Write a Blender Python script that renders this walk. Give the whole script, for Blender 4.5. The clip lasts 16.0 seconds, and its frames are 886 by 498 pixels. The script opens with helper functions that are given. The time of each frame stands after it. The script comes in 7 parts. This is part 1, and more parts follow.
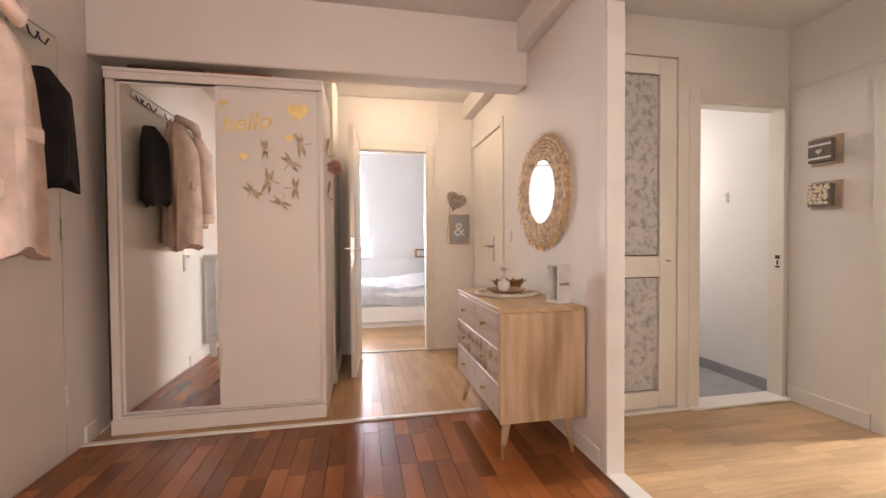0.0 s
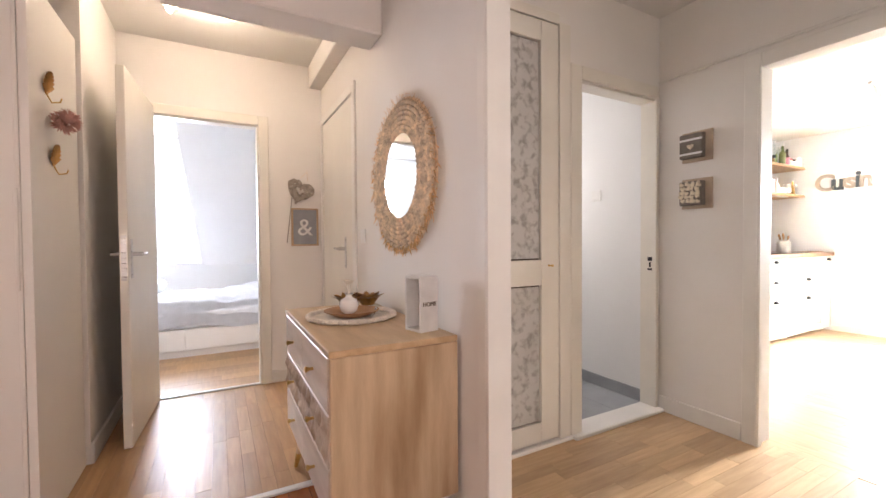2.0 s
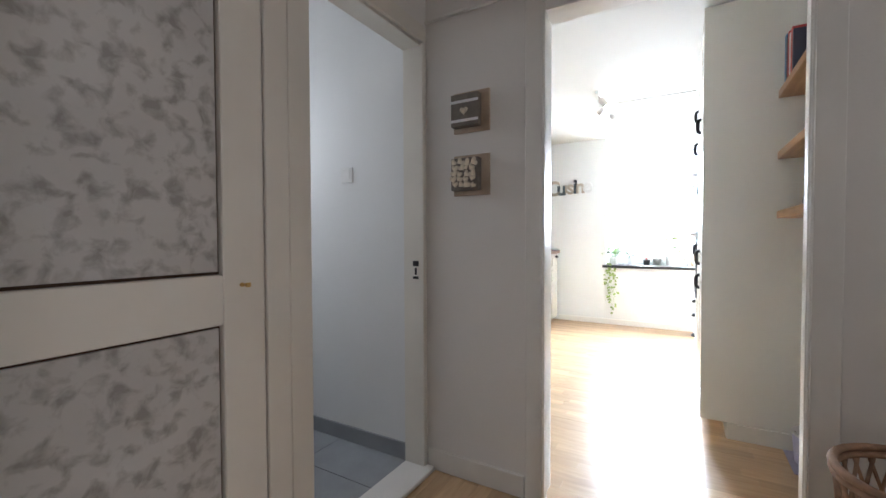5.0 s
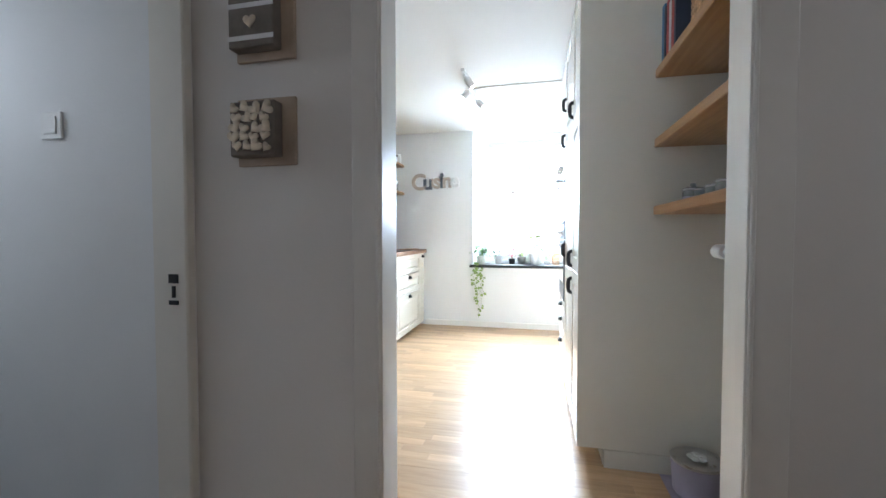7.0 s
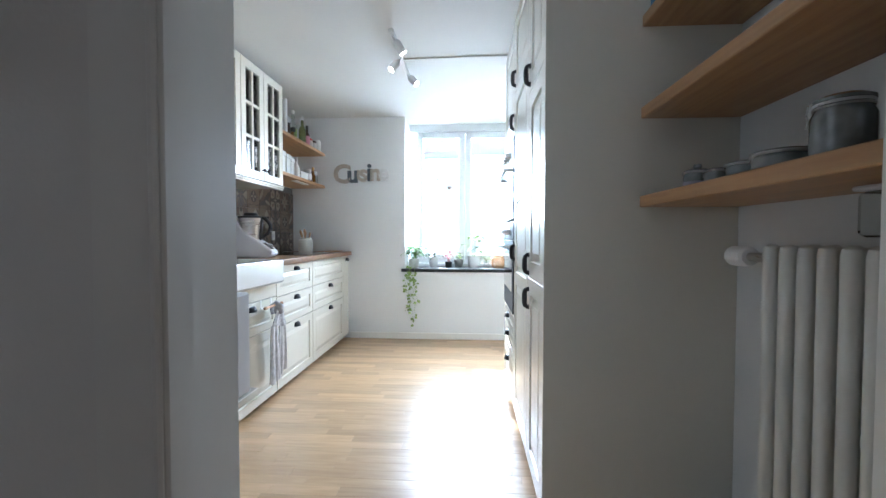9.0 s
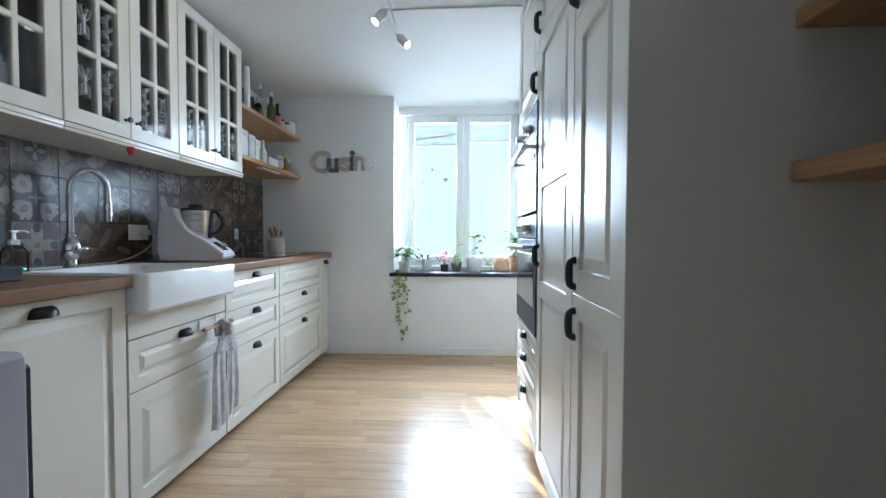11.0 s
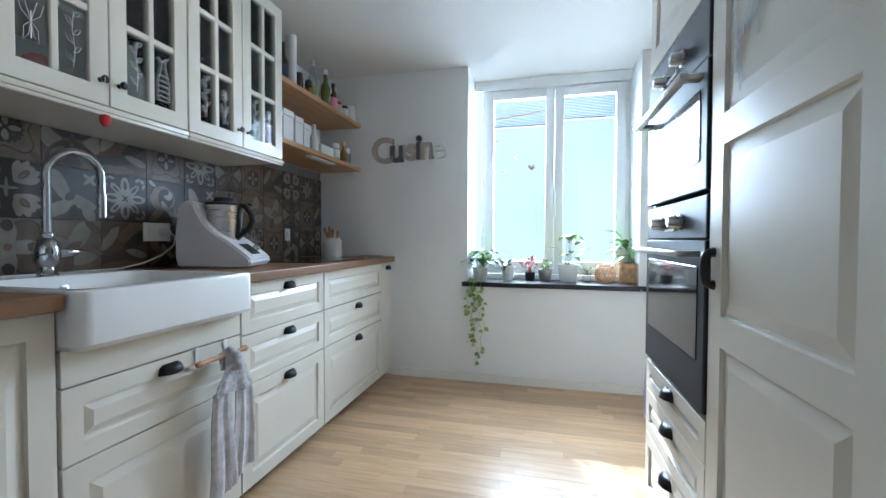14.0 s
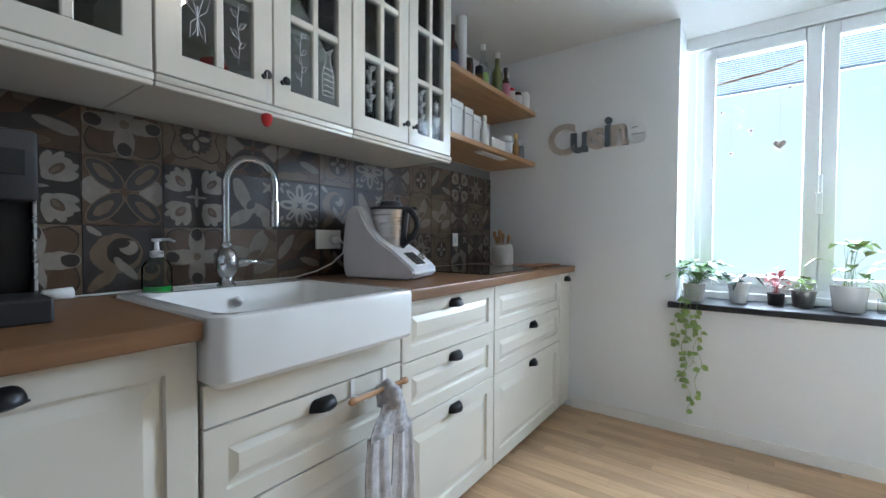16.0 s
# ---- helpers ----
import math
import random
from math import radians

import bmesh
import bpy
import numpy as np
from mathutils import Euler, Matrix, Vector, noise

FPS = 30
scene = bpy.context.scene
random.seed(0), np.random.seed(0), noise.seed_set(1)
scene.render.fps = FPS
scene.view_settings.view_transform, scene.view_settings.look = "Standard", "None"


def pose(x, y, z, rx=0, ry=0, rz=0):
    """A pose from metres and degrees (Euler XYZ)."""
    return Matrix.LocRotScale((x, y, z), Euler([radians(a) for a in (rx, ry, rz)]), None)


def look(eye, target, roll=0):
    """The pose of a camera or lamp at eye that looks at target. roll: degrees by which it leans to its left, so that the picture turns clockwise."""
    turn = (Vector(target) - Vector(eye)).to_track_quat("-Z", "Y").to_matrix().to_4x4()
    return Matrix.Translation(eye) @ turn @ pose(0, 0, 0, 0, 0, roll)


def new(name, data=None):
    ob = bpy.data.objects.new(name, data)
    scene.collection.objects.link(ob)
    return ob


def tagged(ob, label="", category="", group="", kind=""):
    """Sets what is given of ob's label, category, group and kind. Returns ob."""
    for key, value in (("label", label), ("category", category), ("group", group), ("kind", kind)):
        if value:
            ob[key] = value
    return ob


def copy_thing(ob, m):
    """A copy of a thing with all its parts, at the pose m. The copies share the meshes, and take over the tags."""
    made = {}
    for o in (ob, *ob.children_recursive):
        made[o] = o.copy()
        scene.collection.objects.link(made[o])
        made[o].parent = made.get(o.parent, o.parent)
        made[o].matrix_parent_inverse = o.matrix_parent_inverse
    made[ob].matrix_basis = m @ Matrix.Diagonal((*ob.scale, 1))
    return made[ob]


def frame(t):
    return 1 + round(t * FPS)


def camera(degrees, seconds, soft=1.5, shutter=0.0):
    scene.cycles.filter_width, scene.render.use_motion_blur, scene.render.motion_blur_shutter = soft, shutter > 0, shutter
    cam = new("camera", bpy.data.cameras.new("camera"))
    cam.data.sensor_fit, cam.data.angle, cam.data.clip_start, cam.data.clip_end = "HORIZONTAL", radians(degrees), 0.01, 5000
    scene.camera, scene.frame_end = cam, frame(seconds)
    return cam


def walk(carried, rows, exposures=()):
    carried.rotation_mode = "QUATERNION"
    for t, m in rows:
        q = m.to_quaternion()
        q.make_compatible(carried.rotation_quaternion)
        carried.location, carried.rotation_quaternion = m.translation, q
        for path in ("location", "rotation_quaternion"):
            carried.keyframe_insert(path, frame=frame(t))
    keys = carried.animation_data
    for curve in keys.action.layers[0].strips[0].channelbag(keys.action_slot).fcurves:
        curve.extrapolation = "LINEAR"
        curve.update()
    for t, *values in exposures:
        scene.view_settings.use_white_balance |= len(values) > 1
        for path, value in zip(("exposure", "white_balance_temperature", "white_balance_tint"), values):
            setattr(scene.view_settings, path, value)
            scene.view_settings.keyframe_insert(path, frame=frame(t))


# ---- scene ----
cam = camera(94.4, 16.0)
PATH = [
    (0, (0.107, 0.302, 1.103), (0.497, 2.263, 1.061), -0.4),
    (0.5, (0.171, 0.49, 1.098), (0.701, 2.418, 1.059), -0.4),
    (1, (0.242, 0.636, 1.11), (0.92, 2.518, 1.072), -0.4),
    (1.5, (0.35, 0.795, 1.108), (1.172, 2.618, 1.065), -0.4),
    (2, (0.471, 0.943, 1.104), (1.433, 2.696, 1.06), -0.4),
    (2.5, (0.595, 1.075, 1.103), (1.686, 2.751, 1.059), -0.4),
    (3, (0.708, 1.209, 1.109), (1.932, 2.789, 1.063), -0.4),
    (3.5, (0.83, 1.319, 1.098), (2.2, 2.775, 1.053), -0.3),
    (4, (1.007, 1.413, 1.102), (2.513, 2.728, 1.057), -0.5),
    (4.5, (1.169, 1.481, 1.098), (2.804, 2.632, 1.059), -0.4),
    (5, (1.323, 1.541, 1.088), (3.048, 2.551, 1.038), -0.2),
    (5.2, (1.386, 1.574, 1.085), (3.145, 2.525, 1.037), -0.2),
    (7.3, (2.066, 1.657, 1.09), (4.028, 2.043, 1.028), -0.0),
    (7.5, (2.122, 1.67, 1.077), (4.09, 2.023, 1.017), 0.0),
    (8, (2.27, 1.691, 1.075), (4.25, 1.964, 1.014), 0.0),
    (8.5, (2.411, 1.699, 1.088), (4.4, 1.895, 1.032), 0.1),
    (9, (2.548, 1.715, 1.082), (4.543, 1.84, 1.024), 0.1),
    (9.2, (2.617, 1.716, 1.078), (4.613, 1.824, 1.022), -0.0),
    (11.3, (3.206, 1.81, 1.071), (5.204, 1.888, 1.016), 0.2),
    (11.5, (3.241, 1.82, 1.071), (5.239, 1.899, 1.02), 0.2),
    (12, (3.358, 1.825, 1.078), (5.356, 1.908, 1.027), 0.3),
    (12.5, (3.501, 1.8, 1.075), (5.498, 1.906, 1.024), 0.2),
    (13, (3.624, 1.791, 1.069), (5.615, 1.968, 1.02), 0.2),
    (13.5, (3.729, 1.802, 1.061), (5.704, 2.113, 1.013), 0.3),
    (14, (3.834, 1.85, 1.063), (5.778, 2.317, 1.016), 0.2),
    (14.5, (3.929, 1.896, 1.078), (5.817, 2.553, 1.032), 0.2),
    (15, (3.997, 1.95, 1.075), (5.81, 2.793, 1.031), 0.2),
    (15.5, (4.096, 2.025, 1.086), (5.816, 3.045, 1.04), 0.3),
    (16, (4.195, 2.086, 1.096), (5.81, 3.265, 1.048), 0.3),
]
EXPOSURES = [
    (0.0, 3.82, 7400, 22), (1.0, 3.88, 7150, 20), (1.5, 3.9, 6950, 20), (2.5, 3.75, 6550, 17), (3.5, 3.45, 6350, 16), (5.0, 2.78, 5750, 11), (7.3, 2.3, 5400, 9), (8.0, 2.05, 5350, 9), (9.0, 1.65, 5250, 8),
    (11.5, 1.0, 5200, 7), (13.0, 0.94, 5180, 7), (16.0, 1.02, 5300, 8),
]
walk(cam, [(t, look(eye, target, roll)) for t, eye, target, roll in PATH], EXPOSURES)


# ---- world, sun, large lights ----
world = bpy.data.worlds.new("sky")
scene.world = world
world.use_nodes = True
SUN_ELEV, SUN_AZ = 37.0, 68.5      # azimuth measured from +y towards +x
sky = world.node_tree.nodes.new("ShaderNodeTexSky")
sky.sky_type, sky.sun_disc = "NISHITA", False
sky.sun_elevation, sky.sun_rotation = radians(SUN_ELEV), radians(SUN_AZ)
world.node_tree.links.new(sky.outputs[0], world.node_tree.nodes["Background"].inputs[0])
world.node_tree.nodes["Background"].inputs[1].default_value = 0.05


def lamp(name, kind, energy, m, color=(1, 1, 1), size=0.1, size_y=None, angle=None, spot=None):
    d = bpy.data.lights.new(name, kind)
    d.energy, d.color = energy, color
    if kind == "AREA":
        d.shape, d.size, d.size_y = "RECTANGLE", size, size_y or size
    elif kind == "SUN":
        d.angle = radians(angle)
    else:
        d.shadow_soft_size = size
        if spot:
            d.spot_size, d.spot_blend = radians(spot), 0.6
    ob = new(name, d)
    ob.matrix_world = m
    return ob


sa, se = radians(SUN_AZ), radians(SUN_ELEV)
sun_dir = Vector((math.sin(sa) * math.cos(se), math.cos(sa) * math.cos(se), math.sin(se)))
lamp("sun", "SUN", 5.0, look(sun_dir * 30, (0, 0, 0)), (1.0, 0.95, 0.87), angle=0.6)
lamp("sky_kitchen_window", "AREA", 130, look((7.85, 1.79, 1.92), (5.2, 1.9, 0.0)), (0.88, 0.95, 1.0), 1.2, 1.5)
lamp("sky_bedroom_window", "AREA", 15, look((-0.2, 7.4, 1.5), (0.3, 4.0, 0.9)), (0.76, 0.86, 1.0), 0.85, 1.2)
# Added fill lamp for the hall, in an unseen, assumed window.
lamp("hall_fill", "AREA", 3.3, look((-0.3, -1.66, 1.6), (0.8, 3.0, 1.1)), (1.0, 0.87, 0.8), 1.0, 1.3)
# Added fill lamp that brightens the entry; no source known there.
lamp("entry_fill", "AREA", 0.37, look((2.16, 0.24, 1.6), (2.2, 3.0, 1.1)), (1.0, 0.95, 0.88), 0.9, 1.0)
# Added fill lamp inside the bathroom, which has no window opening.
lamp("bath_fill", "AREA", 1.7, look((2.55, 4.2, 1.75), (2.9, 2.6, 0.6)), (1.0, 0.985, 0.96), 0.6, 0.7)
lamp("hall_spot_light", "POINT", 0.7, pose(0.42, 3.72, 2.37), (1.0, 0.84, 0.66), 0.05)
lamp("kitchen_spot_light", "SPOT", 4.0, look((5.05, 2.2, 2.22), (4.9, 3.2, 1.6)), (1.0, 0.8, 0.56), 0.02, spot=95)


# ---- materials ----
def mat(name, color, rough=0.5, metal=0.0, var=0.06, scale=6.0, bump=0.0, bscale=60.0, stretch=None, spec=0.5, coat=0.0,
        trans=0.0, dark=None, emit=None, per_object=0.0, per_island=0.0, ior=1.45):
    """A surface with variation at two scales: broad blotches and a fine grain that also gives relief."""
    m = bpy.data.materials.new(name)
    m.use_nodes = True
    nt = m.node_tree
    b = nt.nodes["Principled BSDF"]
    n, link = nt.nodes.new, nt.links.new
    coord = n("ShaderNodeTexCoord")
    mp = n("ShaderNodeMapping")
    link(coord.outputs["Object"], mp.inputs[0])
    if stretch:
        mp.inputs["Scale"].default_value = stretch
    off = n("ShaderNodeObjectInfo")
    if per_object:
        mul = n("ShaderNodeVectorMath")
        mul.operation = "SCALE"
        mul.inputs[0].default_value = (13.0, 7.0, 9.0)
        link(off.outputs["Random"], mul.inputs["Scale"])
        link(mul.outputs[0], mp.inputs["Location"])
    a = n("ShaderNodeTexNoise")
    a.inputs["Scale"].default_value, a.inputs["Detail"].default_value = scale, 5.0
    link(mp.outputs[0], a.inputs["Vector"])
    f = n("ShaderNodeTexNoise")
    f.inputs["Scale"].default_value, f.inputs["Detail"].default_value = bscale, 3.0
    link(mp.outputs[0], f.inputs["Vector"])
    ramp = n("ShaderNodeMix")
    ramp.data_type = "RGBA"
    lo = dark or tuple(c * (1 - 2 * var) for c in color)
    hi = color if dark else tuple(min(1, c * (1 + var)) for c in color)
    ramp.inputs["A"].default_value, ramp.inputs["B"].default_value = (*lo, 1), (*hi, 1)
    sm = n("ShaderNodeMapRange")
    sm.inputs[1].default_value, sm.inputs[2].default_value = 0.3, 0.7
    link(a.outputs["Fac"], sm.inputs[0])
    link(sm.outputs[0], ramp.inputs["Factor"])
    out = ramp.outputs["Result"]
    hsv = n("ShaderNodeHueSaturation")
    link(out, hsv.inputs["Color"])
    g = n("ShaderNodeMath")
    g.operation, g.inputs[1].default_value, g.inputs[2].default_value = "MULTIPLY_ADD", var * 0.8, 1 - var * 0.4
    link(f.outputs["Fac"], g.inputs[0])
    src = g.outputs[0]
    if per_object or per_island:
        if per_island:
            geo = n("ShaderNodeNewGeometry")
            rnd, amt = geo.outputs["Random Per Island"], per_island
        else:
            rnd, amt = off.outputs["Random"], per_object
        k = n("ShaderNodeMath")
        k.operation, k.inputs[1].default_value, k.inputs[2].default_value = "MULTIPLY_ADD", amt, 1 - amt / 2
        link(rnd, k.inputs[0])
        k2 = n("ShaderNodeMath")
        k2.operation = "MULTIPLY"
        link(k.outputs[0], k2.inputs[0])
        link(src, k2.inputs[1])
        src = k2.outputs[0]
    link(src, hsv.inputs["Value"])
    link(hsv.outputs[0], b.inputs["Base Color"])
    b.inputs["Metallic"].default_value = metal
    b.inputs["IOR"].default_value = ior
    b.inputs["Specular IOR Level"].default_value = spec
    b.inputs["Coat Weight"].default_value, b.inputs["Coat Roughness"].default_value = coat, 0.1
    b.inputs["Transmission Weight"].default_value = trans
    r = n("ShaderNodeMapRange")
    r.inputs[3].default_value, r.inputs[4].default_value = max(0, rough * 0.88), min(1, rough * 1.12)
    link(a.outputs["Fac"], r.inputs[0])
    link(r.outputs[0], b.inputs["Roughness"])
    if bump:
        bp = n("ShaderNodeBump")
        bp.inputs["Strength"].default_value, bp.inputs["Distance"].default_value = bump, 0.002
        link(f.outputs["Fac"], bp.inputs["Height"])
        link(bp.outputs[0], b.inputs["Normal"])
    if emit:
        b.inputs["Emission Color"].default_value, b.inputs["Emission Strength"].default_value = (*emit[0], 1), emit[1]
    return m


M = dict(
    wall=mat("white_wall_paint", (0.80, 0.775, 0.74), 0.78, spec=0.3, var=0.02, scale=1.6, bump=0.25, bscale=110),
    kwall=mat("cool_white_wall_paint", (0.79, 0.795, 0.79), 0.6, var=0.02, scale=1.5, bump=0.25, bscale=110),
    ceil=mat("ceiling_paint", (0.74, 0.73, 0.70), 0.8, var=0.02, scale=1.2, bump=0.3, bscale=70),
    trim=mat("white_gloss_trim", (0.80, 0.78, 0.74), 0.3, var=0.03, scale=4, bump=0.08, bscale=40),
    cream=mat("cream_door_paint", (0.78, 0.75, 0.68), 0.32, var=0.03, scale=3, bump=0.1, bscale=30),
    darkwood=mat("varnished_dark_parquet", (0.31, 0.105, 0.029), 0.26, var=0.1, scale=5, bump=0.06, bscale=60, stretch=(2.5, 0.5, 1), dark=(0.235, 0.072, 0.022), per_object=0.75, coat=0.12),
    lam=mat("oak_strip_floor", (0.58, 0.395, 0.225), 0.32, var=0.08, scale=7, bump=0.06, bscale=90, stretch=(0.7, 7, 1), dark=(0.47, 0.305, 0.165), per_object=0.3, coat=0.1),
    lam_rest=mat("oak_strip_floor_rest", (0.58, 0.395, 0.225), 0.32, var=0.08, scale=7, bump=0.06, bscale=90, stretch=(0.7, 7, 1), dark=(0.47, 0.305, 0.165), per_island=0.3, coat=0.1),
    dark_rest=mat("varnished_dark_parquet_rest", (0.31, 0.105, 0.029), 0.26, var=0.1, scale=5, bump=0.06, bscale=60, stretch=(2.5, 0.5, 1), dark=(0.235, 0.072, 0.022), per_island=0.75, coat=0.12),
    lam_y=mat("oak_strip_floor_y", (0.58, 0.395, 0.225), 0.32, var=0.08, scale=7, bump=0.06, bscale=90, stretch=(7, 0.7, 1), dark=(0.47, 0.305, 0.165), per_object=0.3, coat=0.1),
    lam_y_rest=mat("oak_strip_floor_y_rest", (0.58, 0.395, 0.225), 0.32, var=0.08, scale=7, bump=0.06, bscale=90, stretch=(7, 0.7, 1), dark=(0.47, 0.305, 0.165), per_island=0.3, coat=0.1),
    # Same oak as lam_y, darkened and warmed to hold the hall's dim warm light.
    lam_h=mat("oak_strip_floor_warm_lit", (0.50, 0.30, 0.145), 0.36, var=0.08, scale=7, bump=0.06, bscale=90, stretch=(7, 0.7, 1), dark=(0.40, 0.23, 0.105), per_object=0.3, coat=0.05),
    lam_h_rest=mat("oak_strip_floor_warm_lit_rest", (0.50, 0.30, 0.145), 0.36, var=0.08, scale=7, bump=0.06, bscale=90, stretch=(7, 0.7, 1), dark=(0.40, 0.23, 0.105), per_island=0.3, coat=0.1),
    joint=mat("dark_floor_joint", (0.06, 0.035, 0.02), 0.8),
    lamjoint=mat("oak_floor_joint", (0.4, 0.26, 0.145), 0.7),
    gtile=mat("grey_floor_tile", (0.30, 0.315, 0.33), 0.35, var=0.08, scale=5, bump=0.1, bscale=60, per_object=0.06),
    grout=mat("grey_grout", (0.2, 0.2, 0.2), 0.9),
    cab=mat("off_white_cabinet_lacquer", (0.735, 0.705, 0.62), 0.25, var=0.015, scale=2.5, bump=0.03, bscale=25),
    ward=mat("white_wardrobe_laminate", (0.80, 0.77, 0.72), 0.4, var=0.015, scale=2.0, bump=0.05, bscale=60),
    mirror=mat("mirror_glass", (0.9, 0.91, 0.9), 0.01, metal=1.0, var=0.0),
    oak=mat("oiled_oak_board", (0.52, 0.31, 0.15), 0.42, var=0.12, scale=5, bump=0.12, bscale=70, stretch=(0.8, 9, 9), dark=(0.38, 0.21, 0.095)),
    worktop=mat("oak_worktop", (0.25, 0.132, 0.062), 0.38, var=0.12, scale=5, bump=0.1, bscale=70, stretch=(0.8, 10, 10), dark=(0.18, 0.094, 0.044)),
    black=mat("black_painted_metal", (0.018, 0.018, 0.02), 0.35, var=0.1, scale=20),
    steel=mat("brushed_steel", (0.62, 0.61, 0.6), 0.28, metal=1.0, var=0.06, scale=10, bump=0.08, bscale=200, stretch=(1, 1, 12)),
    chrome=mat("chrome", (0.5, 0.5, 0.51), 0.08, metal=1.0, var=0.03, scale=10),
    brass=mat("aged_gold_metal", (0.62, 0.42, 0.16), 0.32, metal=1.0, var=0.12, scale=25),
    ceramic=mat("white_glazed_ceramic", (0.83, 0.83, 0.82), 0.06, var=0.01, scale=3, coat=0.5),
    slate=mat("black_stone_sill", (0.014, 0.014, 0.017), 0.45, var=0.3, scale=40, bump=0.1, bscale=90),
    pvc=mat("white_window_plastic", (0.82, 0.83, 0.83), 0.3, var=0.01, scale=3),
    radiator=mat("white_radiator_enamel", (0.78, 0.77, 0.73), 0.35, var=0.03, scale=8, bump=0.1, bscale=50),
    linen=mat("white_bed_linen", (0.8, 0.8, 0.81), 0.85, var=0.04, scale=12, bump=0.5, bscale=160),
)


def clear_glass(name, tint=(1, 1, 1), rough=0.0):
    m = bpy.data.materials.new(name)
    m.use_nodes = True
    nt = m.node_tree
    nt.nodes.remove(nt.nodes["Principled BSDF"])
    t, g, f, x = (nt.nodes.new("ShaderNode" + k) for k in ("BsdfTransparent", "BsdfGlossy", "Fresnel", "MixShader"))
    t.inputs[0].default_value = (*tint, 1)
    g.inputs["Roughness"].default_value = rough
    f.inputs["IOR"].default_value = 1.45
    nt.links.new(f.outputs[0], x.inputs[0])
    nt.links.new(t.outputs[0], x.inputs[1])
    nt.links.new(g.outputs[0], x.inputs[2])
    nt.links.new(x.outputs[0], nt.nodes["Material Output"].inputs[0])
    return m


M["glass"] = clear_glass("window_glass", (0.97, 0.985, 0.98))
M["pane"] = clear_glass("cabinet_glass", (0.8, 0.84, 0.83))


# ---- mesh helpers ----
def box(bm, x0, x1, y0, y1, z0, z1, bev=0.0, seg=1):
    r = bmesh.ops.create_cube(bm, size=1.0)
    vs = r["verts"]
    for v in vs:
        v.co = Vector(((x0 + x1) / 2 + v.co.x * (x1 - x0), (y0 + y1) / 2 + v.co.y * (y1 - y0), (z0 + z1) / 2 + v.co.z * (z1 - z0)))
    if bev:
        es = list({e for v in vs for e in v.link_edges})
        bmesh.ops.bevel(bm, geom=es, offset=bev, segments=seg, affect="EDGES", profile=0.5)
    return bm


def boxes(*dims, bev=0.0, seg=1):
    bm = bmesh.new()
    for d in dims:
        box(bm, *d, bev=bev, seg=seg)
    return bm


def lathe(bm, profile, n=24, at=(0, 0, 0), axis="z", sx=1.0, sy=1.0):
    rings = []
    for r, h in profile:
        ring = []
        for i in range(n):
            a = 2 * math.pi * i / n
            p = Vector((r * math.cos(a) * sx, r * math.sin(a) * sy, h))
            if axis == "x":
                p = Vector((p.z, p.x, p.y))
            elif axis == "y":
                p = Vector((p.x, p.z, p.y))
            ring.append(bm.verts.new(p + Vector(at)))
        rings.append(ring)
    for a, b in zip(rings, rings[1:]):
        for i in range(n):
            j = (i + 1) % n
            bm.faces.new((a[i], a[j], b[j], b[i]))
    for ring in (rings[0][::-1], rings[-1]):
        bm.faces.new(ring)
    bmesh.ops.recalc_face_normals(bm, faces=bm.faces)
    return bm


def tube(bm, pts, r, n=8):
    """A round rod along the points; r may be a number or one per point."""
    pts = [Vector(p) for p in pts]
    rs = r if isinstance(r, (list, tuple)) else [r] * len(pts)
    rings, up = [], None
    for i, p in enumerate(pts):
        d = (pts[min(i + 1, len(pts) - 1)] - pts[max(i - 1, 0)]).normalized()
        if up is None:
            up = d.orthogonal().normalized()
        up = (up - d * up.dot(d)).normalized()
        s = d.cross(up)
        rings.append([bm.verts.new(p + (up * math.cos(2 * math.pi * k / n) + s * math.sin(2 * math.pi * k / n)) * rs[i]) for k in range(n)])
    for a, b in zip(rings, rings[1:]):
        for k in range(n):
            j = (k + 1) % n
            bm.faces.new((a[k], a[j], b[j], b[k]))
    bm.faces.new(rings[0][::-1])
    bm.faces.new(rings[-1])
    return bm


def mesh_of(name, bm, material, smooth=None):
    me = bpy.data.meshes.new(name)
    if smooth is None:
        smooth = len(bm.faces) > 60
    if smooth:
        for f in bm.faces:
            f.smooth = True
        for e in bm.edges:
            if len(e.link_faces) == 2 and e.calc_face_angle() > 0.7:
                e.smooth = False
    bm.to_mesh(me)
    bm.free()
    me.materials.append(material)
    return me


def part(name, bm, material, parent=None, label="", smooth=None):
    ob = new(name, mesh_of(name, bm, material, smooth))
    if parent:
        ob.parent = parent
    if label:
        ob["label"] = label
    return ob


def thing(name, label, category, group="", m=None):
    ob = new(name)
    ob.empty_display_size = 0.1
    if m is not None:
        ob.matrix_basis = m
    return tagged(ob, label, category, group)


def structure(name, bm, material, label, category="wall"):
    return tagged(part(name, bm, material), label, category, "", "structure")


def wall_y(y0, y1, x0, x1, z1, *holes, z0=0.0):
    """A wall that runs along x, with openings (x0, x1, z0, z1)."""
    bm = bmesh.new()
    at = x0
    for a, b, c, d in sorted(holes):
        if a > at:
            box(bm, at, a, y0, y1, z0, z1)
        if c > z0:
            box(bm, a, b, y0, y1, z0, c)
        if d < z1:
            box(bm, a, b, y0, y1, d, z1)
        at = b
    if at < x1:
        box(bm, at, x1, y0, y1, z0, z1)
    return bm


